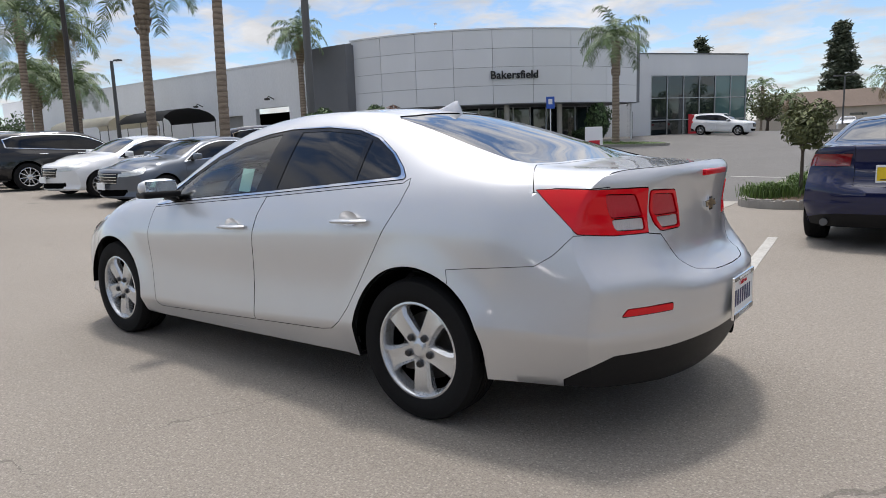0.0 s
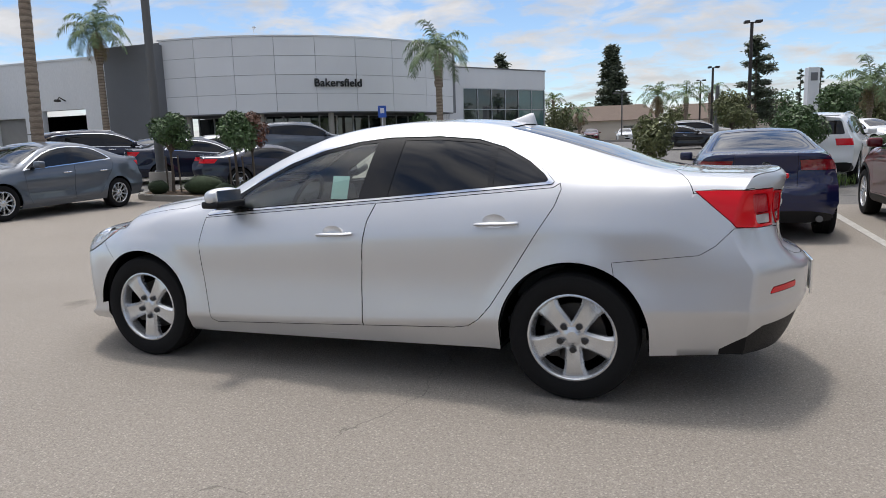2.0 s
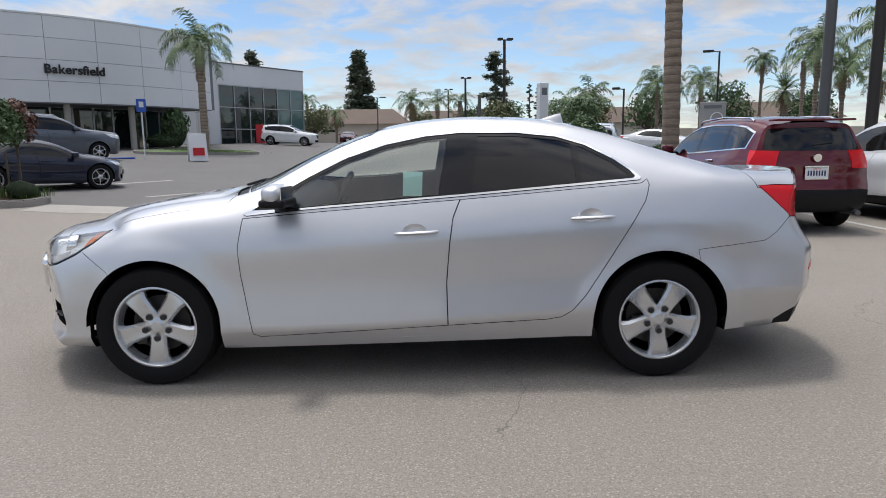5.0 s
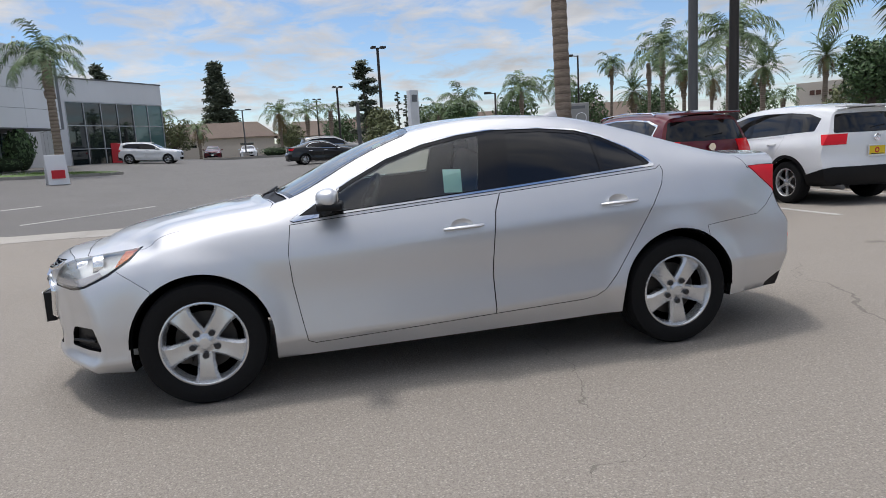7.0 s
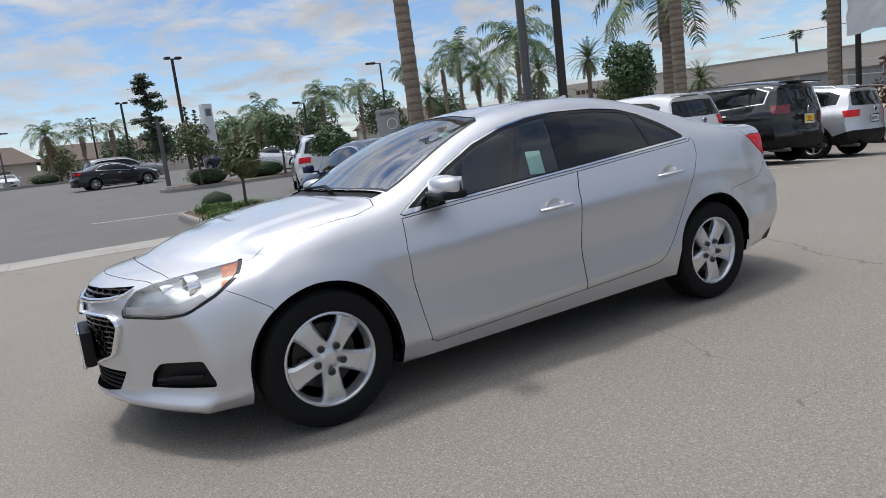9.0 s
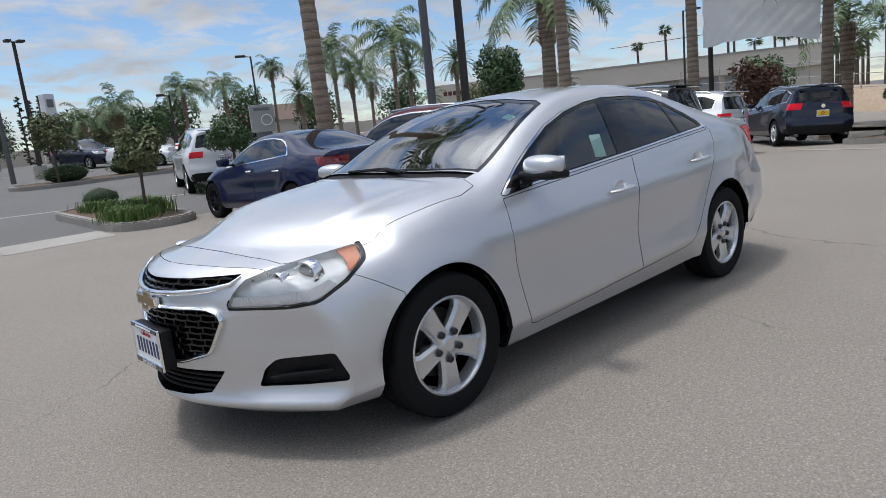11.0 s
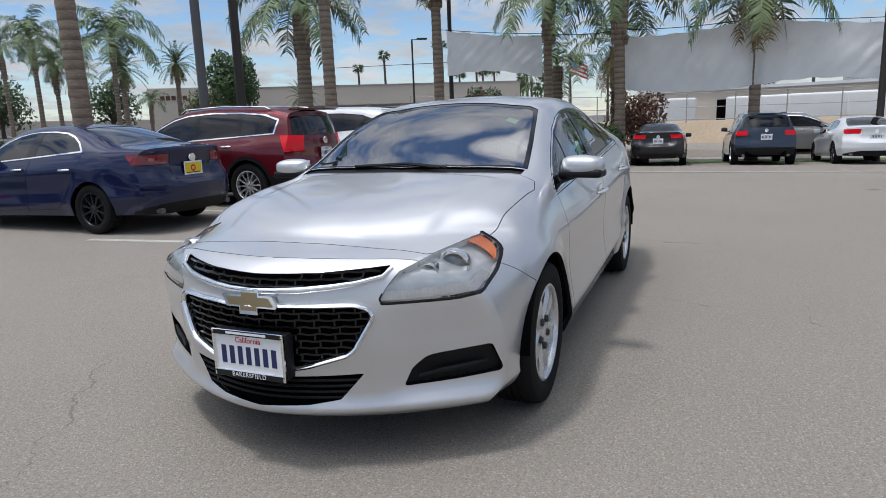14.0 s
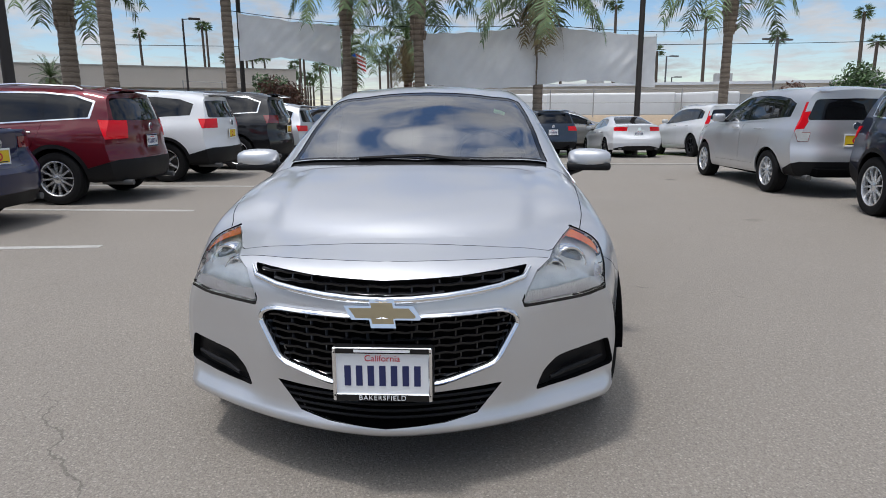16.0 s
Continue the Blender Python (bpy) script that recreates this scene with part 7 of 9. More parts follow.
show = anchor("showroom", "modern car showroom with a curved band of grey metal panels", "building")
part("inner_wall", arc_panel(-0.02, 1.02, SHOW_Z0, SHOW_Z1 - 0.05, -0.06, 0.4, 24), M["panel_dark"], show, smooth=30)
cols_t = [0.0, 0.115, 0.235, 0.355, 0.475, 0.60, 0.725, 0.86, 1.0]
for a, b in zip(cols_t, cols_t[1:]):
    for r in range(4):
        z0, z1 = SHOW_Z0 + (SHOW_Z1 - SHOW_Z0) * r / 4, SHOW_Z0 + (SHOW_Z1 - SHOW_Z0) * (r + 1) / 4
        part("wall_panel", arc_panel(a + 0.0006, b - 0.0006, z0 + 0.012, z1 - 0.012, 0, 0.05, 4), M["panel"], show, smooth=30)
part("coping", arc_panel(-0.005, 1.005, SHOW_Z1, SHOW_Z1 + 0.10, 0.04, 0.5, 24), M["panel"], show, smooth=30)
part("roof", arc_panel(0, 1, SHOW_Z1 - 0.9, SHOW_Z1 - 0.8, -0.5, 14.0, 20), M["panel_dark"], show, smooth=30)
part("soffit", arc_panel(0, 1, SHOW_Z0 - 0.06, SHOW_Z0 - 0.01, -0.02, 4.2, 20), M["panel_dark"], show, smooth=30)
for k in range(14):
    t0, t1 = k / 14, (k + 1) / 14
    part("shop_window", arc_panel(t0 + 0.003, t1 - 0.003, FLOOR_Z + 0.1, SHOW_Z0 - 0.1, -3.4, 0.03, 2), M["shop_glass"], show, "dark shop window")
    part("mullion", arc_panel(t0 - 0.003, t0 + 0.003, FLOOR_Z, SHOW_Z0 - 0.06, -3.35, 0.12, 1), M["frame_metal"], show)
for t in (0.06, 0.30, 0.52, 0.70, 0.86):
    x, y = arc_pt(t, -0.7)
    bm = bmesh.new()
    tube(bm, [(x, y, FLOOR_Z - 0.3), (x, y, SHOW_Z0)], 0.19, 16)
    part("column", bm, M["concrete"], show, smooth=40)
part("plinth", arc_panel(-0.01, 1.01, FLOOR_Z - 1.2, FLOOR_Z + 0.04, 0.6, 6.0, 20), M["concrete"], show)
# name over the entrance, following the curve
tw = 0.541
bm = text_bm("Bakersfield", 1.0, 0.05, 1.03, 0.018)
xs_ = [v.co.x for v in bm.verts]
span = max(xs_) - min(xs_)
scale_ = 3.15 / span
arc_len = AR * (A1 - A0)
for v in bm.verts:
    x, z, d = v.co.x * scale_, v.co.y * scale_, v.co.z
    px, py = arc_pt(tw + x / arc_len, 0.09 + d)
    v.co = (px, py, SHOW_Z0 + 0.385 * (SHOW_Z1 - SHOW_Z0) + z)
bmesh.ops.recalc_face_normals(bm, faces=bm.faces[:])
part("lettering", bm, M["black_sign"], show, "black raised letters reading Bakersfield")
for t, z in ((0.30, SHOW_Z1 + 0.1), (0.86, SHOW_Z1 + 0.1)):
    x, y = arc_pt(t, -0.2)
    bm = bmesh.new()
    tube(bm, [(x, y, z), (x, y, z + 0.35), (x + 0.12, y - 0.12, z + 0.5)], 0.02, 6)
    box(bm, (x + 0.15, y - 0.15, z + 0.46), (0.16, 0.16, 0.12), 0.03)
    part("security_camera", bm, M["sign_white"], show)

# glass wing
WP, WQ = (-18.6, 50.5), (-11.9, 59.6)
wm, wl_ = wall_frame(WP, WQ)
WZ0, WZ1 = 1.05, 8.25
wing = anchor("showroom_wing", "grey clad showroom wing with a tall glazed corner", "building", at=wm)
part("wall", boxes(((wl_ / 2, 7.0, (WZ1 + 6.55) / 2), (wl_, 14, WZ1 - 6.55))), M["panel"], wing)
part("wall", boxes(((0.9, 7.0, 3.3), (1.8, 14, 6.6))), M["panel"], wing)
part("coping", boxes(((wl_ / 2, 7.0, WZ1 + 0.05), (wl_ + 0.12, 14.1, 0.1))), M["panel_dark"], wing)
nx_, nz_ = 6, 3
gx0, gx1 = 1.8, wl_ - 0.12
for i in range(nx_):
    for j in range(nz_):
        a, b = gx0 + (gx1 - gx0) * i / nx_, gx0 + (gx1 - gx0) * (i + 1) / nx_
        c, d = WZ0 + (6.5 - WZ0) * (j / nz_), WZ0 + (6.5 - WZ0) * ((j + 1) / nz_)
        part("pane", boxes((((a + b) / 2, 0.06, (c + d) / 2), (b - a - 0.07, 0.02, d - c - 0.07))), M["lobby_glass"] if i > 3 else M["shop_glass"], wing)
for i in range(nx_ + 1):
    a = gx0 + (gx1 - gx0) * i / nx_
    part("mullion", boxes(((a, 0.03, (WZ0 + 6.5) / 2), (0.07, 0.12, 6.5 - WZ0))), M["frame_metal"], wing)
for j in range(nz_ + 1):
    c = WZ0 + (6.5 - WZ0) * j / nz_
    part("transom", boxes((((gx0 + gx1) / 2, 0.028, c), (gx1 - gx0, 0.10, 0.07))), M["frame_metal"], wing)
for j in range(nz_):          # glazed return wall
    for i in range(3):
        c, d = WZ0 + (6.5 - WZ0) * (j / nz_), WZ0 + (6.5 - WZ0) * ((j + 1) / nz_)
        part("pane", boxes(((wl_ - 0.05, 0.9 + i * 1.9, (c + d) / 2), (0.02, 1.82, d - c - 0.07))), M["lobby_glass"], wing)
part("door_panel", boxes(((5.9, -0.01, 2.2), (0.9, 0.05, 2.2))), M["red_sign"], wing, "red poster in the doorway")
part("wall", boxes(((wl_ * 0.5, 13.5, 4.2), (wl_ - 0.3, 0.4, 6.4))), M["stucco_white"], wing)
# link wall between the curve and the wing, with red letter shapes
lm, ll = wall_frame(ARC_R, WP)
linkw = anchor("link_wall", "grey showroom link wall with a glazed door", "building", at=lm)
part("wall", boxes(((ll / 2, 0.3, 6.4), (ll, 0.4, 4.6))), M["panel"], linkw)
for i in range(4):
    part("shop_window", boxes((((i + 0.5) * ll / 4, 0.4, 2.55), (ll / 4 - 0.1, 0.04, 3.2))), M["lobby_glass"] if i < 2 else M["shop_glass"], linkw)
    part("mullion", boxes(((i * ll / 4, 0.35, 2.55), (0.1, 0.12, 3.2))), M["sign_white"], linkw)
for i in range(3):
    part("letter_bar", boxes(((0.9 + i * 0.75, 0.04, 6.15), (0.55, 0.12, 0.55))), M["red_sign"], linkw)
part("door_frame", boxes(((1.0, 0.33, 2.2), (1.9, 0.1, 2.5))), M["sign_white"], linkw, "white door frame")
for i in range(2):
    part("door_pane", boxes(((0.55 + i * 0.9, 0.265, 2.2), (0.72, 0.03, 2.2))), M["shop_glass"], linkw)

# white service building with bays
sm, sl = wall_frame((-86.0, 27.2), (-34.8, 29.6))
serv = anchor("service_building", "long plain white service building with dark open bays", "building", at=sm)
SZ = 7.55
OPEN = [(sl - 3.9, 3.9, 4.0), (sl - 8.9, 2.9, 3.6), (sl - 36.0, 5.2, 3.4)]     # centre, width, head height
edges = sorted(OPEN)
x = 0.0
for c, w, h in edges:
    part("wall", boxes((((x + c - w / 2) / 2, 0.2, 0.4 + SZ / 2), (c - w / 2 - x, 0.4, SZ - 0.8 + 0.8))), M["stucco_white"], serv)
    part("lintel", boxes(((c, 0.2, (h + 0.7 + SZ + 0.4) / 2), (w, 0.4, SZ + 0.4 - h - 0.7))), M["stucco_white"], serv)
    # near-black sheet inside the bay, the interior's shade put into its colour
    part("bay_back", boxes(((c, 5.0, 2.2), (w + 3, 0.2, 5.0))), M["void"], serv, "near-black sheet painted as bay shade")
    x = c + w / 2
part("wall", boxes((((x + sl) / 2, 0.2, 0.4 + SZ / 2), (sl - x, 0.4, SZ))), M["stucco_white"], serv)
part("roof", boxes(((sl / 2, 10.0, SZ + 0.1), (sl, 19.6, 0.3))), M["panel_dark"], serv)
part("coping", boxes(((sl / 2, 0.2, SZ + 0.45), (sl + 0.1, 0.5, 0.12))), M["sign_white"], serv)
part("shutter", boxes(((sl - 8.9, 0.35, 2.5), (2.85, 0.06, 3.6))), M["roller"], serv, "grey roller shutter")
for c in (sl - 3.6, sl - 9.4 - 3.2, sl - 20.0):
    bm = bmesh.new()
    tube(bm, [(c, 0, 5.3), (c, -0.5, 5.5), (c, -0.62, 5.35)], 0.04, 6)
    box(bm, (c, -0.66, 5.28), (0.32, 0.3, 0.16), 0.04)
    part("wall_lamp", bm, M["pole_dark"], serv, "dark wall lamp")
part("annex", boxes(((-6, -4, 2.7), (26, 9, 4.6))), M["stucco_white"], serv, "lower white annex")
part("recess_wall", boxes(((sl + 1.95, 1.6, 4.4), (4.3, 3.2, 8.2))), M["panel_dark"], serv, "dark grey recessed wall")
# shade canopies before the service building
for x, y, w, mat, lab, nm in ((-56.0, 24.6, 11.0, "fabric_cream", "cream arched shade canopy", "shade_canopy"), (-45.8, 24.8, 6.6, "fabric_dark", "dark arched shade canopy", "shade_canopy")):
    can = anchor(nm, lab, "canopy", at=pose(x, y, ground_z(x, y)))
    bm = bmesh.new()
    rows = []
    for k in range(9):
        a = math.pi * k / 8
        rows.append([bm.verts.new((q, -2.2 * math.cos(a), 2.95 + 0.95 * math.sin(a))) for q in (-w / 2, w / 2)])
    for p, q in zip(rows, rows[1:]):
        bm.faces.new((p[0], p[1], q[1], q[0]))
    bmesh.ops.solidify(bm, geom=bm.faces[:], thickness=0.04)
    part("cover", bm, M[mat], can, smooth=40)
    for px in (-w / 2 + 0.1, 0, w / 2 - 0.1):
        for py in (-2.15, 2.15):
            bm = bmesh.new()
            tube(bm, [(px, py, -0.1), (px, py, 3.0)], 0.04, 6)
            part("post", bm, M["pole_grey"], can)

# tan shops across the street
hm, hl_ = wall_frame((51.5, 56.3), (72.5, 24.8))
SHX = ground_z(60, 42) - 0.2
shops = anchor("shop_row", "low tan stucco shop row with roller shutters", "building", at=hm @ pose(0, 0, SHX) @ Matrix.Diagonal((1.12, 1, 1.12, 1)))
part("wall", boxes(((hl_ / 2, 6, 3.55), (hl_, 12, 1.9))), M["stucco_tan"], shops, "tan stucco parapet")
part("wall", boxes(((hl_ / 2, 6.3, 1.3), (hl_, 11.4, 2.6))), M["stucco_tan"], shops)
part("sign_wall", boxes(((2.6, -0.25, 2.55), (5.2, 0.5, 4.3))), M["stucco_tan"], shops, "tan sign wall")
for k in range(5):
    part("letter_bar", boxes(((1.35 + k * 0.52, -0.53, 3.75), (0.40, 0.06, 0.42))), M["leaf_red"], shops)
for k in range(7):
    x = 7.0 + k * 3.75
    part("shutter", boxes(((x + 1.2, 0.55, 1.35), (3.2, 0.08, 2.3))), M["roller"], shops, "grey roller shutter")
    for j in range(6):
        part("shutter_slat", boxes(((x + 1.2, 0.50, 0.45 + j * 0.36), (3.2, 0.03, 0.30))), M["roller"], shops)
part("coping", boxes(((hl_ / 2, 6, 4.55), (hl_ + 0.2, 12.2, 0.12))), M["concrete"], shops)
# storage building and lot beyond the street
fm, fl = wall_frame((66.0, 6.0), (52.0, -46.0))
store = anchor("storage_building", "long low beige storage building", "building", at=fm)
GZF = ground_z(60, -10)
part("wall", boxes(((fl / 2, 5, GZF + 1.9), (fl, 10, 3.8))), M["stucco_tan"], store)
part("roof", boxes(((fl / 2, 5, GZF + 3.9), (fl + 0.4, 10.4, 0.25))), M["sign_white"], store)
for k in range(9):
    # every third door has shade painted on in near-black instead of shutter grey
    part("bay_door", boxes(((3.5 + k * 5.6, -0.03, GZF + 1.5), (3.2, 0.1, 2.8))), M["void" if k % 3 == 1 else "roller"], store)
for k in range(4):
    part("roof_unit", boxes(((6 + k * 12.0, 4, GZF + 4.45), (1.6, 1.6, 0.9)), bevel=0.05), M["roller"], store)


def caravan(L, at):
    c = anchor("caravan", "white parked travel trailer", "caravan", "trailers in storage", at)
    bm = bmesh.new()
    box(bm, (0, 0, 1.75), (L, 2.4, 2.5), 0.22, 3)
    part("body", bm, M["rv_white"], c, smooth=40)
    for k in range(3):
        part("window", boxes(((-L / 2 + 1.2 + k * (L - 2.4) / 2, -1.205, 2.0), (0.9, 0.03, 0.6)), bevel=0.01), M["shop_glass"], c)
    part("stripe", boxes(((0, -1.204, 1.15), (L * 0.9, 0.02, 0.18))), M["roller"], c)
    for x in (-0.5, 0.45):
        bm = bmesh.new()
        lathe(bm, [(0.001, -0.1), (0.34, -0.1), (0.36, 0.0), (0.34, 0.1), (0.001, 0.1)], 18)
        part("wheel", bm, M["tyre"], c, at=pose(x, -1.1, 0.36))
    return c


van = caravan(6.8, pose(57.5, 2.0, ground_z(57, 2), 0, 0, 10))
for k, (x, y, a) in enumerate(((58.0, -5.5, 80), (56.2, -10.0, 84), (55.0, -14.0, 78), (53.5, -19.5, 12), (51.5, -26.5, 80), (50.5, -31.0, 82), (48.8, -37.0, 20))):
    copy_thing(van, pose(x, y, ground_z(x, y), 0, 0, a))
# street, bank and fence by the storage lot
laid("road", [(24.5, -60), (24.8, -30), (25.2, 0), (26.5, 9), (31, 20), (40, 15), (34.5, 3), (33.5, -30), (33, -60)], M["asphalt"], "grey street beyond the car park", "road", 0.006)
laid("pavement", [(23.0, -40), (23.2, -12), (23.4, 0.5), (24.6, 0.5), (24.4, -40)], M["concrete"], "pale concrete pavement along the street", "pavement", 0.03)
laid("lawn", [(21.0, -40), (21.2, -12), (21.4, 0.2), (23.0, 0.4), (22.8, -40)], M["grass"], "thin strip of green grass by the street", "lawn", 0.02)
bm = bmesh.new()
for k in range(24):
    y0, y1 = 24 - k * 3.0, 24 - (k + 1) * 3.0
    vs = []
    for y in (y0, y1):
        vs += [bm.verts.new((38.5 + 0.05 * y, y, ground_z(38, y) - 0.1)), bm.verts.new((40.0 + 0.05 * y, y, ground_z(38, y) + 1.15)), bm.verts.new((46.0 + 0.05 * y, y, ground_z(38, y) + 1.25))]
    bm.faces.new((vs[0], vs[3], vs[4], vs[1]))
    bm.faces.new((vs[1], vs[4], vs[5], vs[2]))
bmesh.ops.remove_doubles(bm, verts=bm.verts[:], dist=0.001)
thing("earth_bank", bm, M["earth"], "tan dry earth bank beyond the street", "bank", kind="structure", smooth=60)
fence = anchor("wire_fence", "long thin grey wire mesh fence on the bank", "fence")
for k in range(22):
    y = 20 - k * 2.8
    bm = bmesh.new()
    tube(bm, [(40.6 + 0.05 * y, y, ground_z(38, y) + 1.0), (40.6 + 0.05 * y, y, ground_z(38, y) + 3.0)], 0.035, 6)
    part("post", bm, M["roller"], fence)
for z in (1.35, 2.1, 2.95):
    bm = bmesh.new()
    tube(bm, [(40.6 + 0.05 * y, y, ground_z(38, y) + z) for y in (20, 6, -8, -24, -41)], 0.022, 5)
    part("rail", bm, M["roller"], fence)
# houses down the lane
for x, y, a, w in ((-11.0, 96.0, 4, 15.0), (6.0, 98.0, -5, 17.0), (26.0, 92.0, -10, 16.0), (44.0, 82.0, -20, 15.0), (-32.0, 98.0, 8, 14.0)):
    z = ground_z(x, y)
    hs = anchor("house", "low tan house with a brown shingle roof", "house", "houses beyond the lane", pose(x, y, z - 0.1, 0, 0, a))
    part("wall", boxes(((0, 0, 1.5), (w, 9, 3.0))), M["stucco_tan"], hs)
    bm = bmesh.new()
    lo = [bm.verts.new((sx_ * (w / 2 + 0.6), sy_ * 5.1, 2.9)) for sx_, sy_ in ((-1, -1), (1, -1), (1, 1), (-1, 1))]
    hi = [bm.verts.new((-w / 2 + 2.0, 0, 5.2)), bm.verts.new((w / 2 - 2.0, 0, 5.2))]
    for f in ((lo[0], lo[1], hi[1], hi[0]), (lo[1], lo[2], hi[1]), (lo[2], lo[3], hi[0], hi[1]), (lo[3], lo[0], hi[0]), (lo[3], lo[2], lo[1], lo[0])):
        bm.faces.new(f)
    part("roof", bm, M["roof_tile"], hs)
    for k in (-1, 1):
        part("window", boxes(((k * w / 4, -4.52, 1.5), (1.8, 0.06, 1.2))), M["shop_glass"], hs)
bm = bmesh.new()
for k in range(30):
    x0, x1 = -40 + k * 4.0, -36 + k * 4.0
    box(bm, ((x0 + x1) / 2, 88.0 - 0.1 * k, 1.45 + 0.9), (3.96, 0.15, 1.8))
thing("garden_wall", bm, M["stucco_tan"], "low tan block wall before the houses", "wall", kind="structure")


# ---------------------------------------------------------------- plants
def mesh_from(name, verts, faces, mat, smooth=None):
    me = bpy.data.meshes.new(name)
    me.from_pydata(verts, [], faces)
    for m in mat if isinstance(mat, (list, tuple)) else [mat]:
        me.materials.append(m)
    if smooth:
        me.polygons.foreach_set("use_smooth", [True] * len(me.polygons))
    return me


def palm_crown(seed, fronds, length, droop, leaflet, rise=(0.1, 1.25), sets=34, mat="frond", plume=True):
    """Feather fronds: a curved midrib with two rows of drooping leaflets each."""
    rng = random.Random(seed)
    verts, faces = [], []
    for k in range(fronds):
        az = 2.399963 * k + rng.uniform(-0.25, 0.25)
        u = (k + 0.5) / fronds
        el = rise[1] - (rise[1] - rise[0]) * u + rng.uniform(-0.12, 0.12)
        ln = length * rng.uniform(0.82, 1.1)
        p, d = Vector((0, 0, 0.05)), Vector((math.cos(az) * math.cos(el), math.sin(az) * math.cos(el), math.sin(el)))
        pts = [p.copy()]
        steps = 14
        for s in range(steps):
            d.z -= droop * rng.uniform(0.8, 1.2) / steps * (0.5 + 1.6 * s / steps)
            d.normalize()
            p = p + d * ln / steps
            pts.append(p.copy())
        side0 = Vector((-math.sin(az), math.cos(az), 0))
        for s in range(steps):           # midrib as a thin strip
            w0, w1 = 0.035 * (1 - s / steps) + 0.006, 0.035 * (1 - (s + 1) / steps) + 0.006
            b = len(verts)
            verts += [pts[s] - side0 * w0, pts[s] + side0 * w0, pts[s + 1] + side0 * w1, pts[s + 1] - side0 * w1]
            faces.append((b, b + 1, b + 2, b + 3))
        for j in range(sets):
            t = 0.14 + 0.85 * j / sets
            q = t * steps
            i = min(steps - 1, int(q))
            c = pts[i].lerp(pts[i + 1], q - i)
            ax = (pts[i + 1] - pts[i]).normalized()
            ll = leaflet * (0.55 + 0.6 * math.sin(math.pi * min(1, t * 0.95 + 0.08))) * rng.uniform(0.75, 1.15)
            for sg in (-1, 1):
                lift = rng.uniform(-0.5, 0.35) if plume else rng.uniform(0.0, 0.3)
                out = (side0 * sg + ax * rng.uniform(0.35, 0.75) + Vector((0, 0, lift))).normalized()
                w = ax * 0.016 * rng.uniform(0.8, 1.5)
                m1 = c + out * ll * 0.5 + Vector((0, 0, -0.05 * ll))
                tip = c + out * ll * 0.92 + Vector((0, 0, -ll * rng.uniform(0.25, 0.6 if plume else 0.35)))
                b = len(verts)
                verts += [c - w, c + w, m1 + w * 1.4, m1 - w * 1.4, tip]
                faces += [(b, b + 1, b + 2, b + 3), (b + 3, b + 2, b + 4)]
    return mesh_from("crown", verts, faces, M[mat])


def palm_trunk(h, r0, r1, bulge, seed, boots=True, rings=True):
    """A ringed trunk with a swollen shaggy top."""
    rng = random.Random(seed)
    bm = bmesh.new()
    pts, rad = [], []
    lean = Vector((rng.uniform(-0.02, 0.02), rng.uniform(-0.02, 0.02), 0))
    n = max(8, int(h / 0.14)) if rings else 10
    for k in range(n + 1):
        z = h * k / n
        t = k / n
        r = r0 + (r1 - r0) * t
        if z < 0.6:
            r *= 1 + 0.35 * (1 - z / 0.6) ** 2
        if bulge and h - z < 1.9:
            r += bulge * math.sin(math.pi * min(1, (1.9 - (h - z)) / 1.9)) ** 1.0
        if rings:
            r *= 1.0 + (0.055 if k % 2 else -0.02) + rng.uniform(-0.012, 0.012)
        pts.append(lean * z * (0.4 + 0.6 * t) + Vector((0, 0, z)))
        rad.append(r)
    tube(bm, pts, rad, 14 if rings else 8)
    if boots:
        for k in range(46):
            a, z = rng.uniform(0, 6.283), h - rng.uniform(0.05, 1.8)
            r = r1 + bulge * 0.8
            c = Vector((r * math.cos(a), r * math.sin(a), z)) + lean * z
            box(bm, c, (0.09, 0.06, 0.26), 0.0, 1, Matrix.Rotation(a, 4, "Z") @ Matrix.Rotation(radians(rng.uniform(-8, 26)), 4, "Y"))
    me = finish("trunk", bm, M["palm_bark"], 50)
    return me, pts[-1]


QUEEN = [palm_crown(11 + k, 19, 3.0, 2.2, 0.60, (0.15, 1.35), sets=40) for k in range(3)]
QUEEN_SMALL = [palm_crown(31 + k, 14, 2.3, 1.9, 0.45, (0.1, 1.35), sets=24) for k in range(2)]
DATE = [palm_crown(51 + k, 40, 2.6, 1.0, 0.34, (-0.55, 1.45), 26, "frond_date", False) for k in range(2)]
SKIRT = palm_crown(71, 9, 1.9, 2.6, 0.4, (-0.9, -0.2), 20, "frond_dry")


def palm(x, y, h, kind="queen", r=0.17, seed=0, label="", bulge=0.06, scale=1.0, yaw=None):
    z = ground_z(x, y) - 0.1
    names = {"queen": "tall feather palm with a ringed grey-brown trunk and drooping fronds", "small": "slender feather palm with drooping fronds", "date": "date palm with a dense round crown of stiff fronds"}
    p = anchor("palm_tree", label or names[kind], "palm tree", "palms", pose(x, y, z))
    me, tip = palm_trunk(h, r * 1.08, r * 0.9, bulge, seed, boots=h < 14)
    part("trunk", me, None, p)
    src = {"queen": QUEEN, "small": QUEEN_SMALL, "date": DATE}[kind]
    m = Matrix.Translation(tip) @ pose(0, 0, 0, 0, 0, (seed * 47) % 360 if yaw is None else yaw) @ Matrix.Diagonal((scale, scale, scale, 1))
    part("crown", src[seed % len(src)], None, p, at=m)
    if kind == "date" or seed % 3 == 0:
        part("dry_fronds", SKIRT, None, p, "drying lower fronds", at=m)
    return p


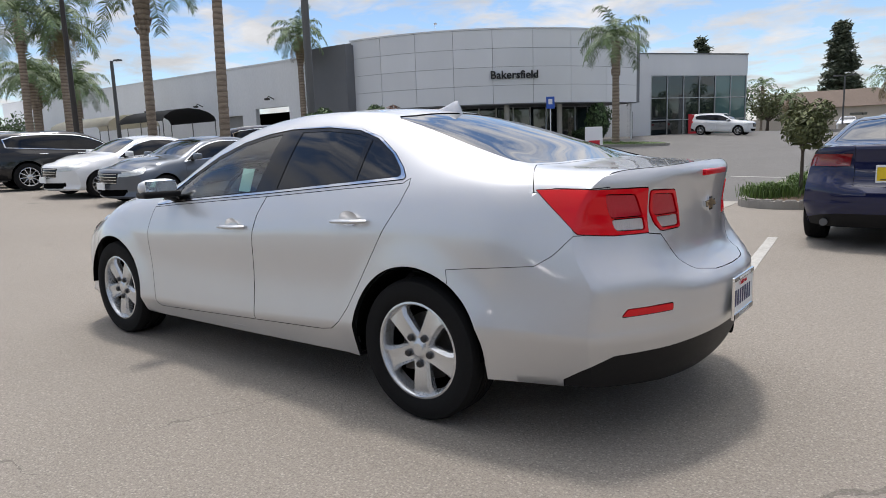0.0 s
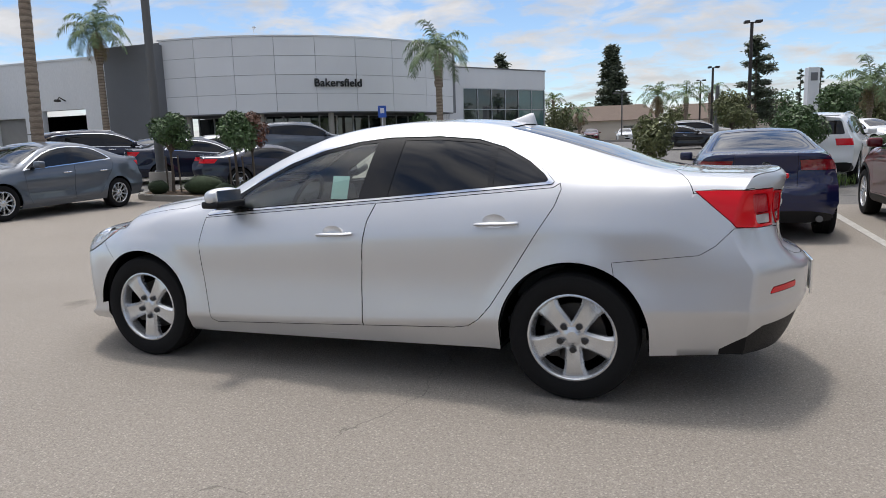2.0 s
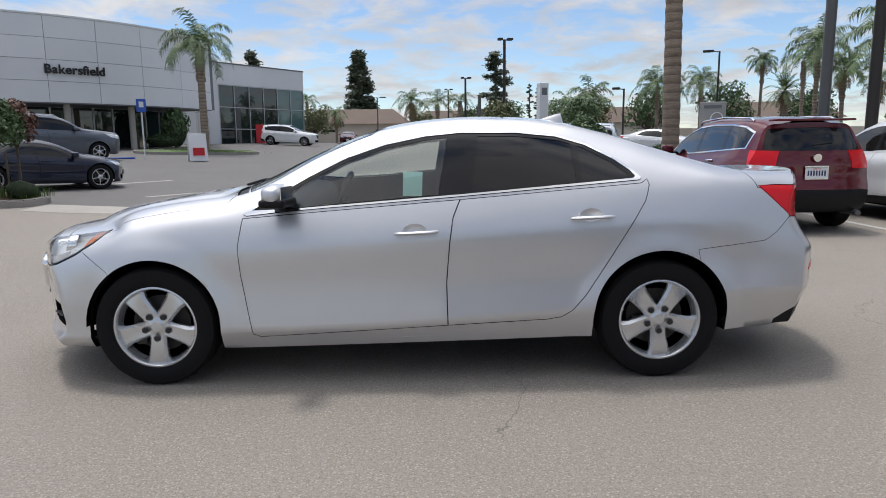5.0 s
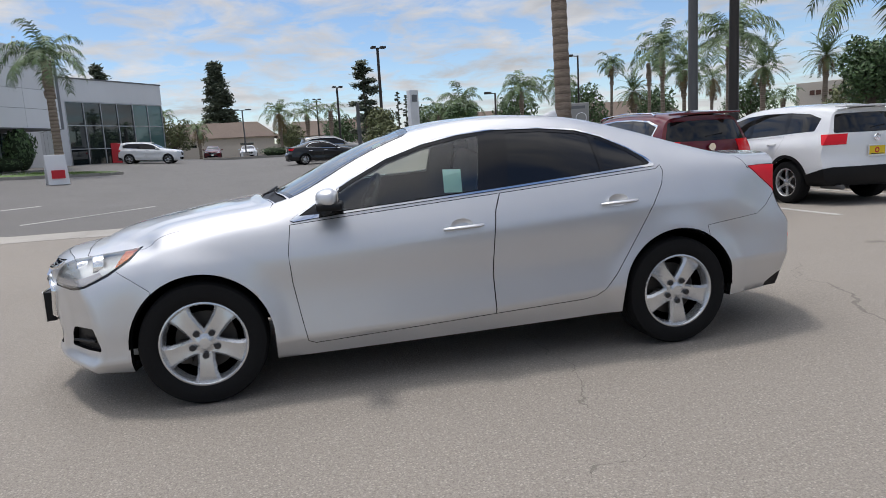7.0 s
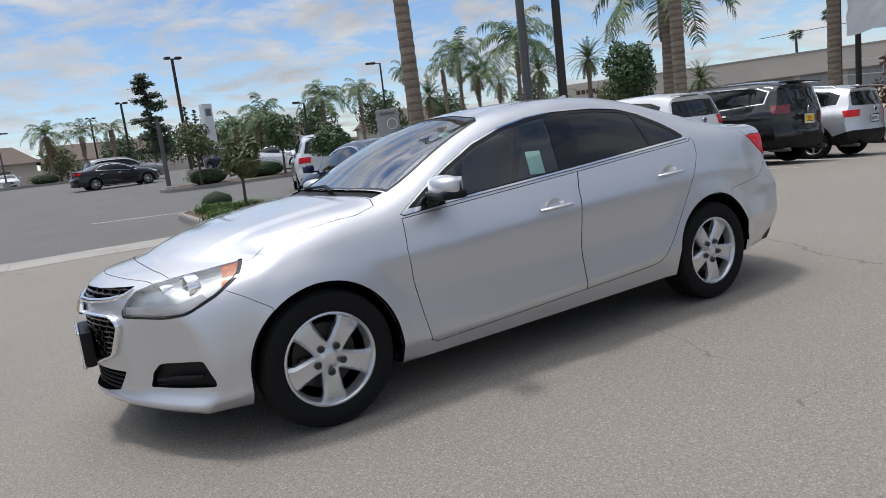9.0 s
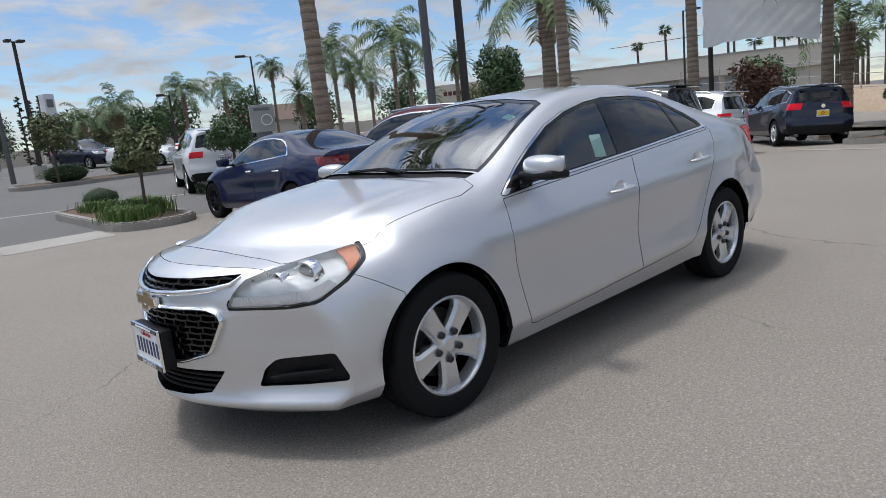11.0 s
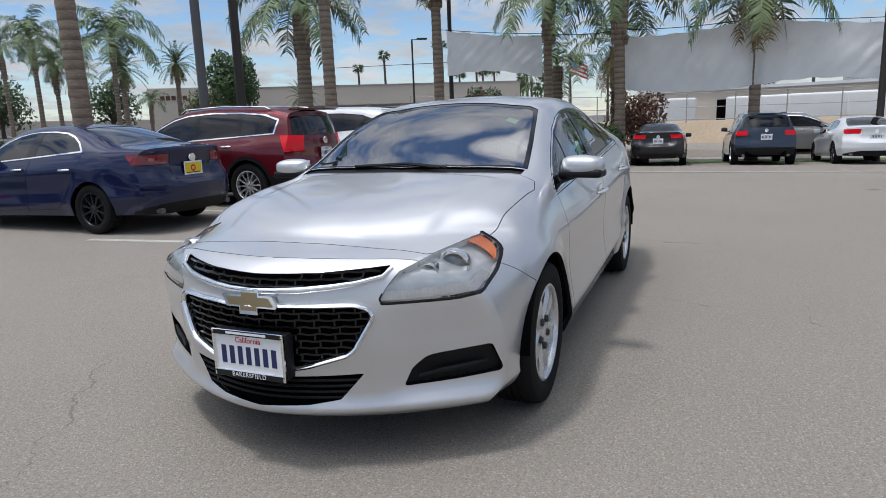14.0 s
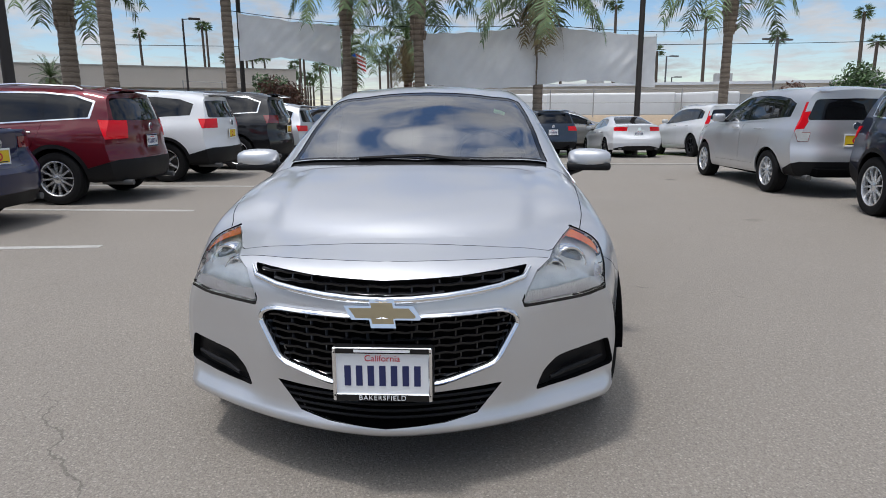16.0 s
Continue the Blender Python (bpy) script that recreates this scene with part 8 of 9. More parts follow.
# nearer palms
palm(5.42, 10.2, 9.6, r=0.175, seed=1)
palm(-17.1, 10.6, 10.8, r=0.165, seed=2)
palm(-21.4, 10.3, 7.3, r=0.165, seed=5, bulge=0.12)
palm(14.9, 10.3, 7.9, r=0.19, seed=3, bulge=0.08)
palm(18.9, 14.0, 5.9, r=0.28, seed=4, scale=1.25)
palm(21.3, 9.1, 7.9, r=0.195, seed=6, bulge=0.08)
palm(21.9, 4.75, 6.6, r=0.17, seed=7, bulge=0.09, scale=1.15)
palm(20.6, 1.75, 6.2, r=0.185, seed=8, bulge=0.12, scale=1.15)
palm(21.6, -2.65, 5.9, r=0.18, seed=9, bulge=0.06, scale=1.25)
palm(21.8, -9.7, 6.4, r=0.17, seed=10, bulge=0.08, scale=1.2)
palm(26.5, 5.4, 4.2, "small", r=0.2, seed=11, scale=1.15)
palm(27.5, 2.9, 5.0, "small", r=0.2, seed=12, scale=1.2)
# by the showroom and the service building
palm(-12.7, 33.7, 6.0, r=0.20, seed=13, bulge=0.05, scale=0.95)
palm(-33.6, 28.2, 8.2, "queen", r=0.2, seed=15, scale=0.95)
for k, (x, y, h, s) in enumerate(((-39.0, 12.5, 8.7, 1.15), (-38.3, 14.4, 8.2, 1.1), (-43.5, 14.7, 5.9, 1.0), (-44.5, 17.6, 5.3, 0.9), (-48.0, 16.5, 6.2, 1.0), (-52.0, 20.5, 6.4, 1.0))):
    palm(x, y, h, "queen", r=0.2, seed=20 + k, scale=s)
# behind the parked row and across the street
for k, (x, y, h, kind, s) in enumerate(((18.7, 50.2, 4.8, "queen", 1.0), (22.5, 50.8, 5.1, "queen", 0.8), (30.0, 56.0, 7.2, "queen", 0.67), (28.1, 48.0, 4.3, "date", 0.81), (22.8, 34.8, 6.1, "queen", 0.9),
                                        (26.1, 37.5, 5.1, "queen", 0.77), (24.8, 31.0, 6.2, "queen", 1.3), (40.0, 47.1, 5.9, "date", 1.05), (46.2, 46.9, 6.7, "date", 1.0), (35.9, 25.7, 2.9, "date", 0.56),
                                        (12.7, 56.2, 3.2, "queen", 0.83), (12.2, 46.0, 3.6, "queen", 0.9), (37.3, 41.5, 3.0, "small", 0.78), (26.6, 43.0, 6.2, "small", 0.86), (33.2, 44.7, 4.9, "small", 0.94))):
    palm(x, y, h, kind, r=0.13 if kind != "date" else 0.22, seed=40 + k, scale=s, bulge=0.04)
# down the lane
for k, (x, y, h, s) in enumerate(((-1.8, 63.9, 4.3, 1.1), (0.8, 61.8, 4.0, 1.07), (2.8, 57.7, 4.1, 0.7), (-10.5, 71.0, 3.2, 0.9), (-16.5, 86.0, 5.5, 1.0))):
    palm(x, y, h, "small", r=0.14, seed=60 + k, scale=s)


def fan_crown(seed):
    rng = random.Random(seed)
    verts, faces = [], []
    for k in range(46):
        v = Vector((rng.gauss(0, 1), rng.gauss(0, 1), rng.gauss(0.15, 0.8))).normalized()
        a = v.cross(Vector((0, 0, 1))).normalized()
        b = v.cross(a)
        c = v * 0.35
        for q in range(7):
            t = (q - 3) * 0.26
            d = (v * math.cos(t) + a * math.sin(t)).normalized()
            tip = c + d * rng.uniform(0.9, 1.25) + Vector((0, 0, -0.18))
            i = len(verts)
            verts += [c + d * 0.3 - b * 0.05, c + d * 0.3 + b * 0.05, tip]
            faces.append((i, i + 1, i + 2))
    return mesh_from("crown", verts, faces, M["frond_date"])


FAN = [fan_crown(3), fan_crown(4)]


def fan_palm(x, y, h, seed, scale=1.0):
    z = ground_z(x, y) - 0.1
    p = anchor("fan_palm", "very tall thin fan palm with a small round crown", "palm tree", "distant fan palms", pose(x, y, z))
    bm = bmesh.new()
    tube(bm, [(0, 0, 0), (0.05, 0.02, h * 0.5), (0.1 * ((seed % 3) - 1), 0.1, h)], [0.26, 0.2, 0.17], 8)
    part("trunk", bm, M["bark"], p, smooth=50)
    part("crown", FAN[seed % 2], None, p, at=pose(0.1 * ((seed % 3) - 1), 0.1, h, 0, 0, seed * 37) @ Matrix.Diagonal((scale, scale, scale, 1)))


rng = random.Random(5)
for k, (x, y, h) in enumerate(((74, -34, 9.5), (80, -28, 12.5), (70, -41, 11.5), (76, -46, 9.0), (72, -50, 10.5), (86, -24, 9.0), (84, -18, 14.5), (90, -12, 8.5),
                               (95, 40, 12.5), (99, 35, 10.0), (92, 48, 11.0), (104, 43, 13.5), (96, 55, 9.5), (104, 28, 10.0))):
    fan_palm(x, y, h, k, 0.8)
for k in range(38):
    fan_palm(118 + rng.uniform(-12, 25), 16 + rng.uniform(-26, 26), rng.uniform(6, 11), k, 1.0)


def leaf_crown(seed, blobs, count, size, mat, name="crown"):
    """Loose leaf clumps: blobs are (centre, radius); leaves are small bent quads on and in them."""
    rng = random.Random(seed)
    verts, faces = [], []
    total = sum(r ** 2 for _, r in blobs)
    for c, r in blobs:
        for _ in range(int(count * r * r / total)):
            v = Vector((rng.gauss(0, 1), rng.gauss(0, 1), rng.gauss(0, 1))).normalized() * r * (rng.random() ** 0.28)
            v.z *= 0.86
            p = Vector(c) + v * (1 + 0.18 * noise.noise(Vector(c) * 2 + v * (2.2 / r)))
            n = (v.normalized() + Vector((rng.gauss(0, 0.6), rng.gauss(0, 0.6), rng.gauss(0.25, 0.6)))).normalized()
            a = n.orthogonal().normalized()
            a = Matrix.Rotation(rng.uniform(0, 6.283), 3, n) @ a
            b = n.cross(a)
            s = size * rng.uniform(0.6, 1.35)
            i = len(verts)
            verts += [p - a * s, p + b * s * 0.45 + n * s * 0.12, p + a * s, p - b * s * 0.45 + n * s * 0.12]
            faces.append((i, i + 1, i + 2, i + 3))
    return mesh_from(name, verts, faces, M[mat])


def tree(x, y, h, spread, seed, mat, label, count=2600, leaf=0.075, trunk_h=None, name="tree", category="tree", group="", r=0.05, stakes=False, blobs=7):
    rng = random.Random(seed)
    z = ground_z(x, y) + (0.1 if stakes else -0.05)
    t = anchor(name, label, category, group, pose(x, y, z))
    th = trunk_h if trunk_h is not None else h * 0.4
    bm = bmesh.new()
    tube(bm, [(0, 0, 0), (0.02, 0.01, th * 0.5), (0.03, -0.02, th), (0.02, 0.02, th + (h - th) * 0.5)], [r * 1.25, r, r * 0.85, r * 0.4], 10)
    bl = []
    for k in range(blobs):
        a, q = 2.4 * k + rng.uniform(-0.3, 0.3), (k + 0.5) / blobs
        rr = spread * 0.55 * math.sqrt(rng.uniform(0.15, 1))
        c = Vector((rr * math.cos(a), rr * math.sin(a), th + (h - th) * (0.18 + 0.66 * q)))
        bl.append((c, spread * rng.uniform(0.42, 0.60) * (1.1 - 0.35 * q)))
        tube(bm, [(0.03, -0.02, th * 0.9), c * 0.5 + Vector((0, 0, th * 0.45)), c], [r * 0.55, r * 0.38, r * 0.12], 6)
    part("trunk", bm, M["bark"], t, smooth=50)
    part("crown", leaf_crown(seed, bl, count, leaf, mat), None, t)
    if stakes:
        for dx in (-0.22, 0.22):
            bm = bmesh.new()
            tube(bm, [(dx, 0.05, -0.1), (dx * 0.9, 0.03, th * 0.85)], 0.022, 6)
            part("stake", bm, M["bark"], t, "wooden stake")
    return t


YT = "young trees in the islands"
tree(-9.05, 9.75, 2.15, 0.62, 1, "leaf", "young clipped tree with a round dark green crown", 3200, 0.05, 1.15, group=YT, r=0.035, stakes=True)
tree(-10.75, 9.35, 2.10, 0.64, 2, "leaf", "young clipped tree with a round dark green crown", 3200, 0.05, 1.15, group=YT, r=0.035, stakes=True)
tree(-8.9, 10.25, 2.30, 0.5, 3, "leaf_red", "young tree with reddish sprouting leaves", 1500, 0.05, 1.3, group=YT, r=0.03)
tree(1.02, 9.95, 1.85, 0.55, 4, "leaf_olive", "young spindly tree with a sparse olive crown", 2300, 0.05, 1.0, group=YT, r=0.03)
tree(3.95, 12.1, 1.95, 0.58, 5, "leaf", "young tree with a round dark green crown", 3000, 0.05, 1.2, group=YT, r=0.035)
tree(3.2, 25.6, 2.9, 0.95, 6, "leaf_olive", "small round olive-green tree in the island", 2300, 0.08, 1.3, group=YT, r=0.05)
tree(7.0, 26.0, 2.9, 0.95, 7, "leaf", "small round tree in the island", 2300, 0.08, 1.3, group=YT, r=0.05)
tree(19.6, 2.0, 1.55, 0.62, 8, "leaf", "low leafy shrub tree by the street", 1500, 0.06, 0.6, group=YT, r=0.03)
tree(34.5, 30.4, 6.4, 2.3, 9, "leaf", "broad dark green street tree", 5200, 0.15, 2.0, r=0.16, blobs=10)
tree(24.5, 8.0, 3.0, 1.35, 10, "leaf_red", "reddish brown shrub tree", 2600, 0.09, 0.9, r=0.08)
tree(25.0, 1.8, 3.0, 1.5, 11, "leaf_red", "reddish brown shrub tree", 2600, 0.09, 0.8, r=0.08)
tree(33.0, 11.0, 3.4, 1.5, 12, "leaf", "dark green round tree beyond the street", 2200, 0.11, 1.0, r=0.1)
tree(31.0, -17.5, 3.0, 1.8, 13, "leaf_red", "reddish brown oleander bush beside the road", 2600, 0.10, 0.6, r=0.08)
tree(33.0, -21.0, 4.2, 1.8, 14, "leaf", "tall dark green garden tree", 2400, 0.12, 1.4, r=0.1)
for k, (x, y, h, s, m) in enumerate(((5.0, 76.0, 4.6, 2.6, "leaf"), (9.5, 78.0, 5.2, 3.0, "leaf"), (14.5, 70.0, 5.0, 2.8, "leaf"), (-14.5, 80.0, 4.8, 2.4, "leaf_olive"), (20.5, 58.0, 5.2, 2.8, "leaf"), (27.0, 56.0, 5.6, 3.0, "leaf"), (16.0, 62.0, 4.2, 2.6, "leaf_olive"),
                                     (34.0, 55.0, 5.0, 3.0, "leaf"), (41.0, 50.0, 5.0, 3.0, "leaf"), (-1.0, 84.0, 4.2, 2.4, "leaf_olive"), (-21.0, 92.0, 6.5, 3.2, "leaf"), (45.0, 42.0, 4.5, 2.6, "leaf_olive"), (-70.0, 22.0, 5.0, 3.0, "leaf"), (-76.0, 16.0, 5.0, 3.0, "leaf"))):
    tree(x, y, h, s, 80 + k, m, "leafy dark green tree in the distance", 1900, 0.18, h * 0.25, group="distant trees", r=0.16, blobs=9)


def conifer(x, y, h, spread, seed, label, gaps=0.0, taper=1.0, count=5200, leaf=0.22, base=0.06):
    """Whorls of drooping boughs, each a row of needle tufts."""
    rng = random.Random(seed)
    t = anchor("conifer", label, "tree", "conifers", pose(x, y, ground_z(x, y) - 0.1))
    bm = bmesh.new()
    tube(bm, [(0, 0, 0), (0, 0, h * 0.5), (0, 0, h)], [h * 0.016, h * 0.010, 0.02], 8)
    verts, faces = [], []
    n = int(h * 5)
    for k in range(n):
        q = base + (1 - base) * (k + rng.random()) / n
        if gaps and rng.random() < gaps:
            continue
        reach = spread * ((1 - q) ** taper * 0.97 + 0.03) * rng.uniform(0.65, 1.12)
        a = rng.uniform(0, 6.283)
        d = Vector((math.cos(a), math.sin(a), rng.uniform(-0.15, 0.25)))
        c0 = Vector((0, 0, h * q))
        tube(bm, [c0, c0 + d * reach], [0.03, 0.01], 4, caps=False)
        m = max(4, int(count / n))
        for j in range(m):
            s = rng.random() ** 0.7
            p = c0 + d * reach * s + Vector((rng.gauss(0, 0.09 * spread), rng.gauss(0, 0.09 * spread), rng.gauss(-0.02, 0.05 * spread)))
            u = Vector((rng.gauss(0, 1), rng.gauss(0, 1), rng.gauss(0, 0.5))).normalized()
            w = u.orthogonal().normalized() * leaf * 0.35
            i = len(verts)
            verts += [p - u * leaf, p + w, p + u * leaf, p - w]
            faces.append((i, i + 1, i + 2, i + 3))
    part("trunk", bm, M["bark"], t)
    part("crown", mesh_from("crown", verts, faces, M["needle"]), None, t)
    return t


conifer(-13.6, 126.0, 17.4, 4.6, 1, "tall dense cone-shaped conifer", 0.0, 0.75, 15000, 0.42, 0.06)
conifer(6.7, 63.4, 9.2, 2.2, 2, "tall loose open-branched conifer", 0.3, 0.3, 6000, 0.22, 0.2)
conifer(-21.5, 78.0, 10.8, 3.0, 3, "cone-shaped conifer behind the showroom", 0.1, 0.7, 4000, 0.3)
for k, x in enumerate((11.1, 12.0, 12.8)):
    conifer(x, 69.8, 6.6 - 0.5 * (k % 2), 0.55, 5 + k, "slim dark upright cypress tree", 0.0, 0.35, 1800, 0.14, 0.02)


def bush(x, y, sx, sy, h, seed, label="clipped round green shrub", mat="leaf", count=1500, z0=0.12, leaf=0.04):
    b = anchor("shrub", label, "shrub", "shrubs in the islands", pose(x, y, ground_z(x, y) + z0))
    bm = bmesh.new()
    g = bmesh.ops.create_icosphere(bm, subdivisions=2, radius=1.0)
    for v in bm.verts:
        q = 1 + 0.15 * noise.noise(v.co * 2.5 + Vector((seed, 0, 0)))
        v.co = Vector((v.co.x * sx * 0.8 * q, v.co.y * sy * 0.8 * q, max(-0.02, v.co.z * h * 0.48 * q + h * 0.42)))
    # added solid core whose dark green paints the shade between the leaves
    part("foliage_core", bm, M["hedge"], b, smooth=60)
    me = leaf_crown(seed, [((0, 0, 0), 1.0)], count, leaf, mat, "foliage")
    for v in me.vertices:
        v.co = Vector((v.co.x * sx, v.co.y * sy, 0))+ Vector((0, 0, max(0.0, h * 0.5 + v.co.z * h * 0.55)))
    part("foliage", me, None, b)
    return b


bush(-9.75, 9.35, 0.66, 0.5, 0.52, 1, count=3000, leaf=0.03)
bush(-9.0, 9.2, 0.32, 0.3, 0.36, 2, count=900, leaf=0.03)
bush(-8.55, 9.7, 0.36, 0.35, 0.42, 3, count=1100, leaf=0.03)
bush(-10.9, 9.0, 0.34, 0.3, 0.4, 4, count=900, leaf=0.03)
bush(1.05, 12.7, 0.45, 0.5, 0.5, 5, "low clipped box shrub in dry soil", count=1500, leaf=0.03)
for k, (x, w) in enumerate(((3.6, 1.0), (6.2, 1.1), (8.8, 1.0), (11.5, 1.2), (14.5, 1.3), (17.4, 1.2))):
    bush(x, 27.0 + 0.14 * (x - 10.5), w, 0.6, 0.75, 10 + k, "clipped green hedge block", count=1100, leaf=0.06)
for k, (x, y) in enumerate(((-24.0, 35.0), (-20.5, 36.8), (-17.6, 39.8))):
    bush(x, y, 1.3, 0.7, 0.9, 20 + k, "clipped green hedge before the showroom", count=900, leaf=0.07)
bush(-2.5, 60.8, 1.4, 0.7, 0.9, 26, "clipped green hedge block", count=800, leaf=0.08)
bush(-16.9, 40.4, 0.9, 0.9, 2.7, 27, "short bushy palm by the entrance", count=900, leaf=0.12)


def grass_tufts(x, y, w, l, count, seed, h=0.28):
    """Arching grass blades in one patch."""
    rng = random.Random(seed)
    verts, faces = [], []
    for _ in range(count):
        px, py = x + rng.gauss(0, w * 0.4), y + rng.gauss(0, l * 0.4)
        z = ground_z(px, py) + 0.12
        a, hh, out = rng.uniform(0, 6.283), h * rng.uniform(0.5, 1.2), rng.uniform(0.3, 0.9)
        d, s = Vector((math.cos(a), math.sin(a), 0)), Vector((-math.sin(a), math.cos(a), 0)) * 0.006
        p0, p1, p2 = Vector((px, py, z)), Vector((px, py, z + hh * 0.75)) + d * hh * 0.3 * out, Vector((px, py, z + hh * 0.85)) + d * hh * out
        i = len(verts)
        verts += [p0 - s, p0 + s, p1 + s, p1 - s, p2]
        faces += [(i, i + 1, i + 2, i + 3), (i + 3, i + 2, i + 4)]
    tagged(new("grass_tufts", mesh_from("grass_tufts", verts, faces, M["grass"])), "long green grass tufts in the planting bed", "grass", kind="stuff")


grass_tufts(0.62, 9.7, 0.5, 0.7, 1300, 1, 0.26)
grass_tufts(1.25, 10.6, 0.4, 0.9, 1500, 2, 0.32)
grass_tufts(0.8, 12.0, 0.4, 0.8, 900, 3, 0.26)
grass_tufts(-8.7, 9.9, 0.5, 0.5, 700, 4, 0.24)
grass_tufts(18.6, 1.7, 0.8, 0.4, 900, 5, 0.3)
grass_tufts(4.1, 12.4, 0.9, 0.7, 900, 6, 0.26)
grass_tufts(-12.9, 33.9, 2.6, 1.6, 2500, 7, 0.12)


# ---------------------------------------------------------------- lamp posts, signs, tarpaulins
def lamp_post(x, y, h, mat="pole_dark", r=0.075, heads=((0, 1),), label="", square=False, foot=True):
    p = anchor("lamp_post", label or "tall dark steel lamp post with flat lamp heads", "lamp post", "lamp posts of the lot", pose(x, y, ground_z(x, y)))
    bm = bmesh.new()
    tube(bm, [(0, 0, -0.1), (0, 0, h)], [r * 1.15, r * 0.9], 4 if square else 12)
    part("pole", bm, M[mat], p, smooth=40)
    if foot:
        bm = bmesh.new()
        tube(bm, [(0, 0, -0.1), (0, 0, 0.62)], [0.33, 0.31], 20)
        part("footing", bm, M["concrete"], p, "round concrete footing", smooth=40)
    for a, ln in heads:
        bm = bmesh.new()
        d = Vector((math.cos(radians(a)), math.sin(radians(a)), 0))
        tube(bm, [(0, 0, h - 0.05), tuple(d * 0.35 * ln + Vector((0, 0, h)))], 0.03, 6)
        box(bm, tuple(d * 0.62 * ln + Vector((0, 0, h + 0.02))), (0.62 * ln, 0.36, 0.12), 0.03, 2, Matrix.Rotation(radians(a), 4, "Z"))
        part("lamp_head", bm, M[mat], p, "flat lamp head", smooth=40)
    return p


lamp_post(-11.5, 9.75, 8.6, "pole_grey", 0.105, ((20, 1), (200, 1)), "tall grey steel lamp post on a concrete footing")
lamp_post(-31.6, 11.9, 9.5, "pole_dark", 0.12, ((20, 1), (200, 1)))
lamp_post(-50.0, 23.0, 8.0, "pole_grey", 0.14, ((20, 1),))
lamp_post(4.3, 33.5, 6.4, "pole_dark", 0.085, ((10, 0.5), (190, 0.4)))
lamp_post(2.75, 45.8, 5.2, "pole_dark", 0.08, ((10, 0.45), (190, 0.35)))
lamp_post(2.0, 66.0, 5.6, "pole_dark", 0.08, ((10, 0.5), (190, 0.4)))
lamp_post(2.75, 31.5, 3.3, "pole_grey", 0.10, (), "short grey post in the planting island", foot=False)
lamp_post(-5.6, 68.0, 5.0, "pole_grey", 0.07, ((0, 1), (180, 1)))
lamp_post(11.2, 33.9, 3.7, "pole_dark", 0.06, ((160, 0.7),))
lamp_post(17.5, 36.0, 6.0, "pole_dark", 0.06, ((160, 1),))
lamp_post(8.65, 10.0, 9.0, "pole_grey", 0.105, ((20, 1), (200, 1)), "tall grey steel lamp post on a concrete footing")
lamp_post(9.35, 9.45, 9.0, "pole_dark", 0.105, ((20, 1), (200, 1)))
lamp_post(41.0, 19.4, 7.0, "pole_dark", 0.07, ((-60, 1.2),), foot=False)
lamp_post(23.4, 9.4, 9.0, "pole_dark", 0.09, ((0, 1),), foot=False)
lamp_post(21.2, -6.35, 9.0, "pole_dark", 0.10, ((0, 1), (180, 1)), foot=False)
lamp_post(45.0, -21.5, 6.4, "pole_grey", 0.07, ((-70, 1.3), (110, 1.3)), foot=False)
lamp_post(60.0, -18.0, 6.4, "pole_grey", 0.08, ((-70, 1.3),), foot=False)
lamp_post(72.0, -22.0, 5.0, "pole_grey", 0.08, ((-70, 1.3),), foot=False)

# flag on its pole, far off
fp = anchor("flagpole", "flag with red stripes and a blue corner on a thin pole", "flag", at=pose(62.5, 12.4, ground_z(62, 12)))
bm = bmesh.new()
tube(bm, [(0, 0, 0), (0, 0, 7.2)], 0.06, 8)
part("pole", bm, M["pole_grey"], fp)
for k in range(7):
    bm = bmesh.new()
    box(bm, (0, -0.95, 6.75 - k * 0.19), (0.03, 1.7, 0.185))
    for v in bm.verts:
        v.co.z += (v.co.y + 0.1) * 0.45
        v.co.x += 0.12 * math.sin(v.co.y * 3)
    part("flag_stripe", bm, M["ink_red"] if k % 2 == 0 else M["sign_white"], fp)
bm = bmesh.new()
box(bm, (-0.04, -0.45, 6.46), (0.05, 0.75, 0.74))
for v in bm.verts:
    v.co.z += (v.co.y + 0.1) * 0.45
part("flag_corner", bm, M["blue_sign"], fp)

# low sign boxes and the slab sign
sg_ = anchor("sign_pylon", "grey upright sign slab with plain shapes", "sign", at=pose(9.9, 54.0, ground_z(10, 54), 0, 0, 20))
part("slab", boxes(((0, 0, 2.65), (0.85, 0.6, 5.3)), bevel=0.04), M["sign_white"], sg_)
part("sign_mark", boxes(((0, -0.32, 4.6), (0.5, 0.05, 0.6)), bevel=0.02), M["panel_dark"], sg_)
sg2 = anchor("sign_box", "square grey sign box with a round dark mark", "sign", at=pose(15.7, 32.3, ground_z(15, 32), 0, 0, -24))
part("box", boxes(((0, 0, 2.1), (1.35, 0.6, 1.55)), bevel=0.04), M["roller"], sg2)
part("post", boxes(((0, 0, 0.6), (0.9, 0.3, 1.6))), M["panel_dark"], sg2)
bm = bmesh.new()
tube(bm, [(0.22 + 0.30 * math.cos(t), -0.33, 2.0 + 0.30 * math.sin(t)) for t in np.linspace(0, 6.283, 21)], 0.03, 6, caps=False)
part("sign_ring", bm, M["sign_white"], sg2, "white ring mark")
part("sign_mark", boxes(((0.0, -0.31, 2.62), (0.9, 0.03, 0.16))), M["panel_dark"], sg2)
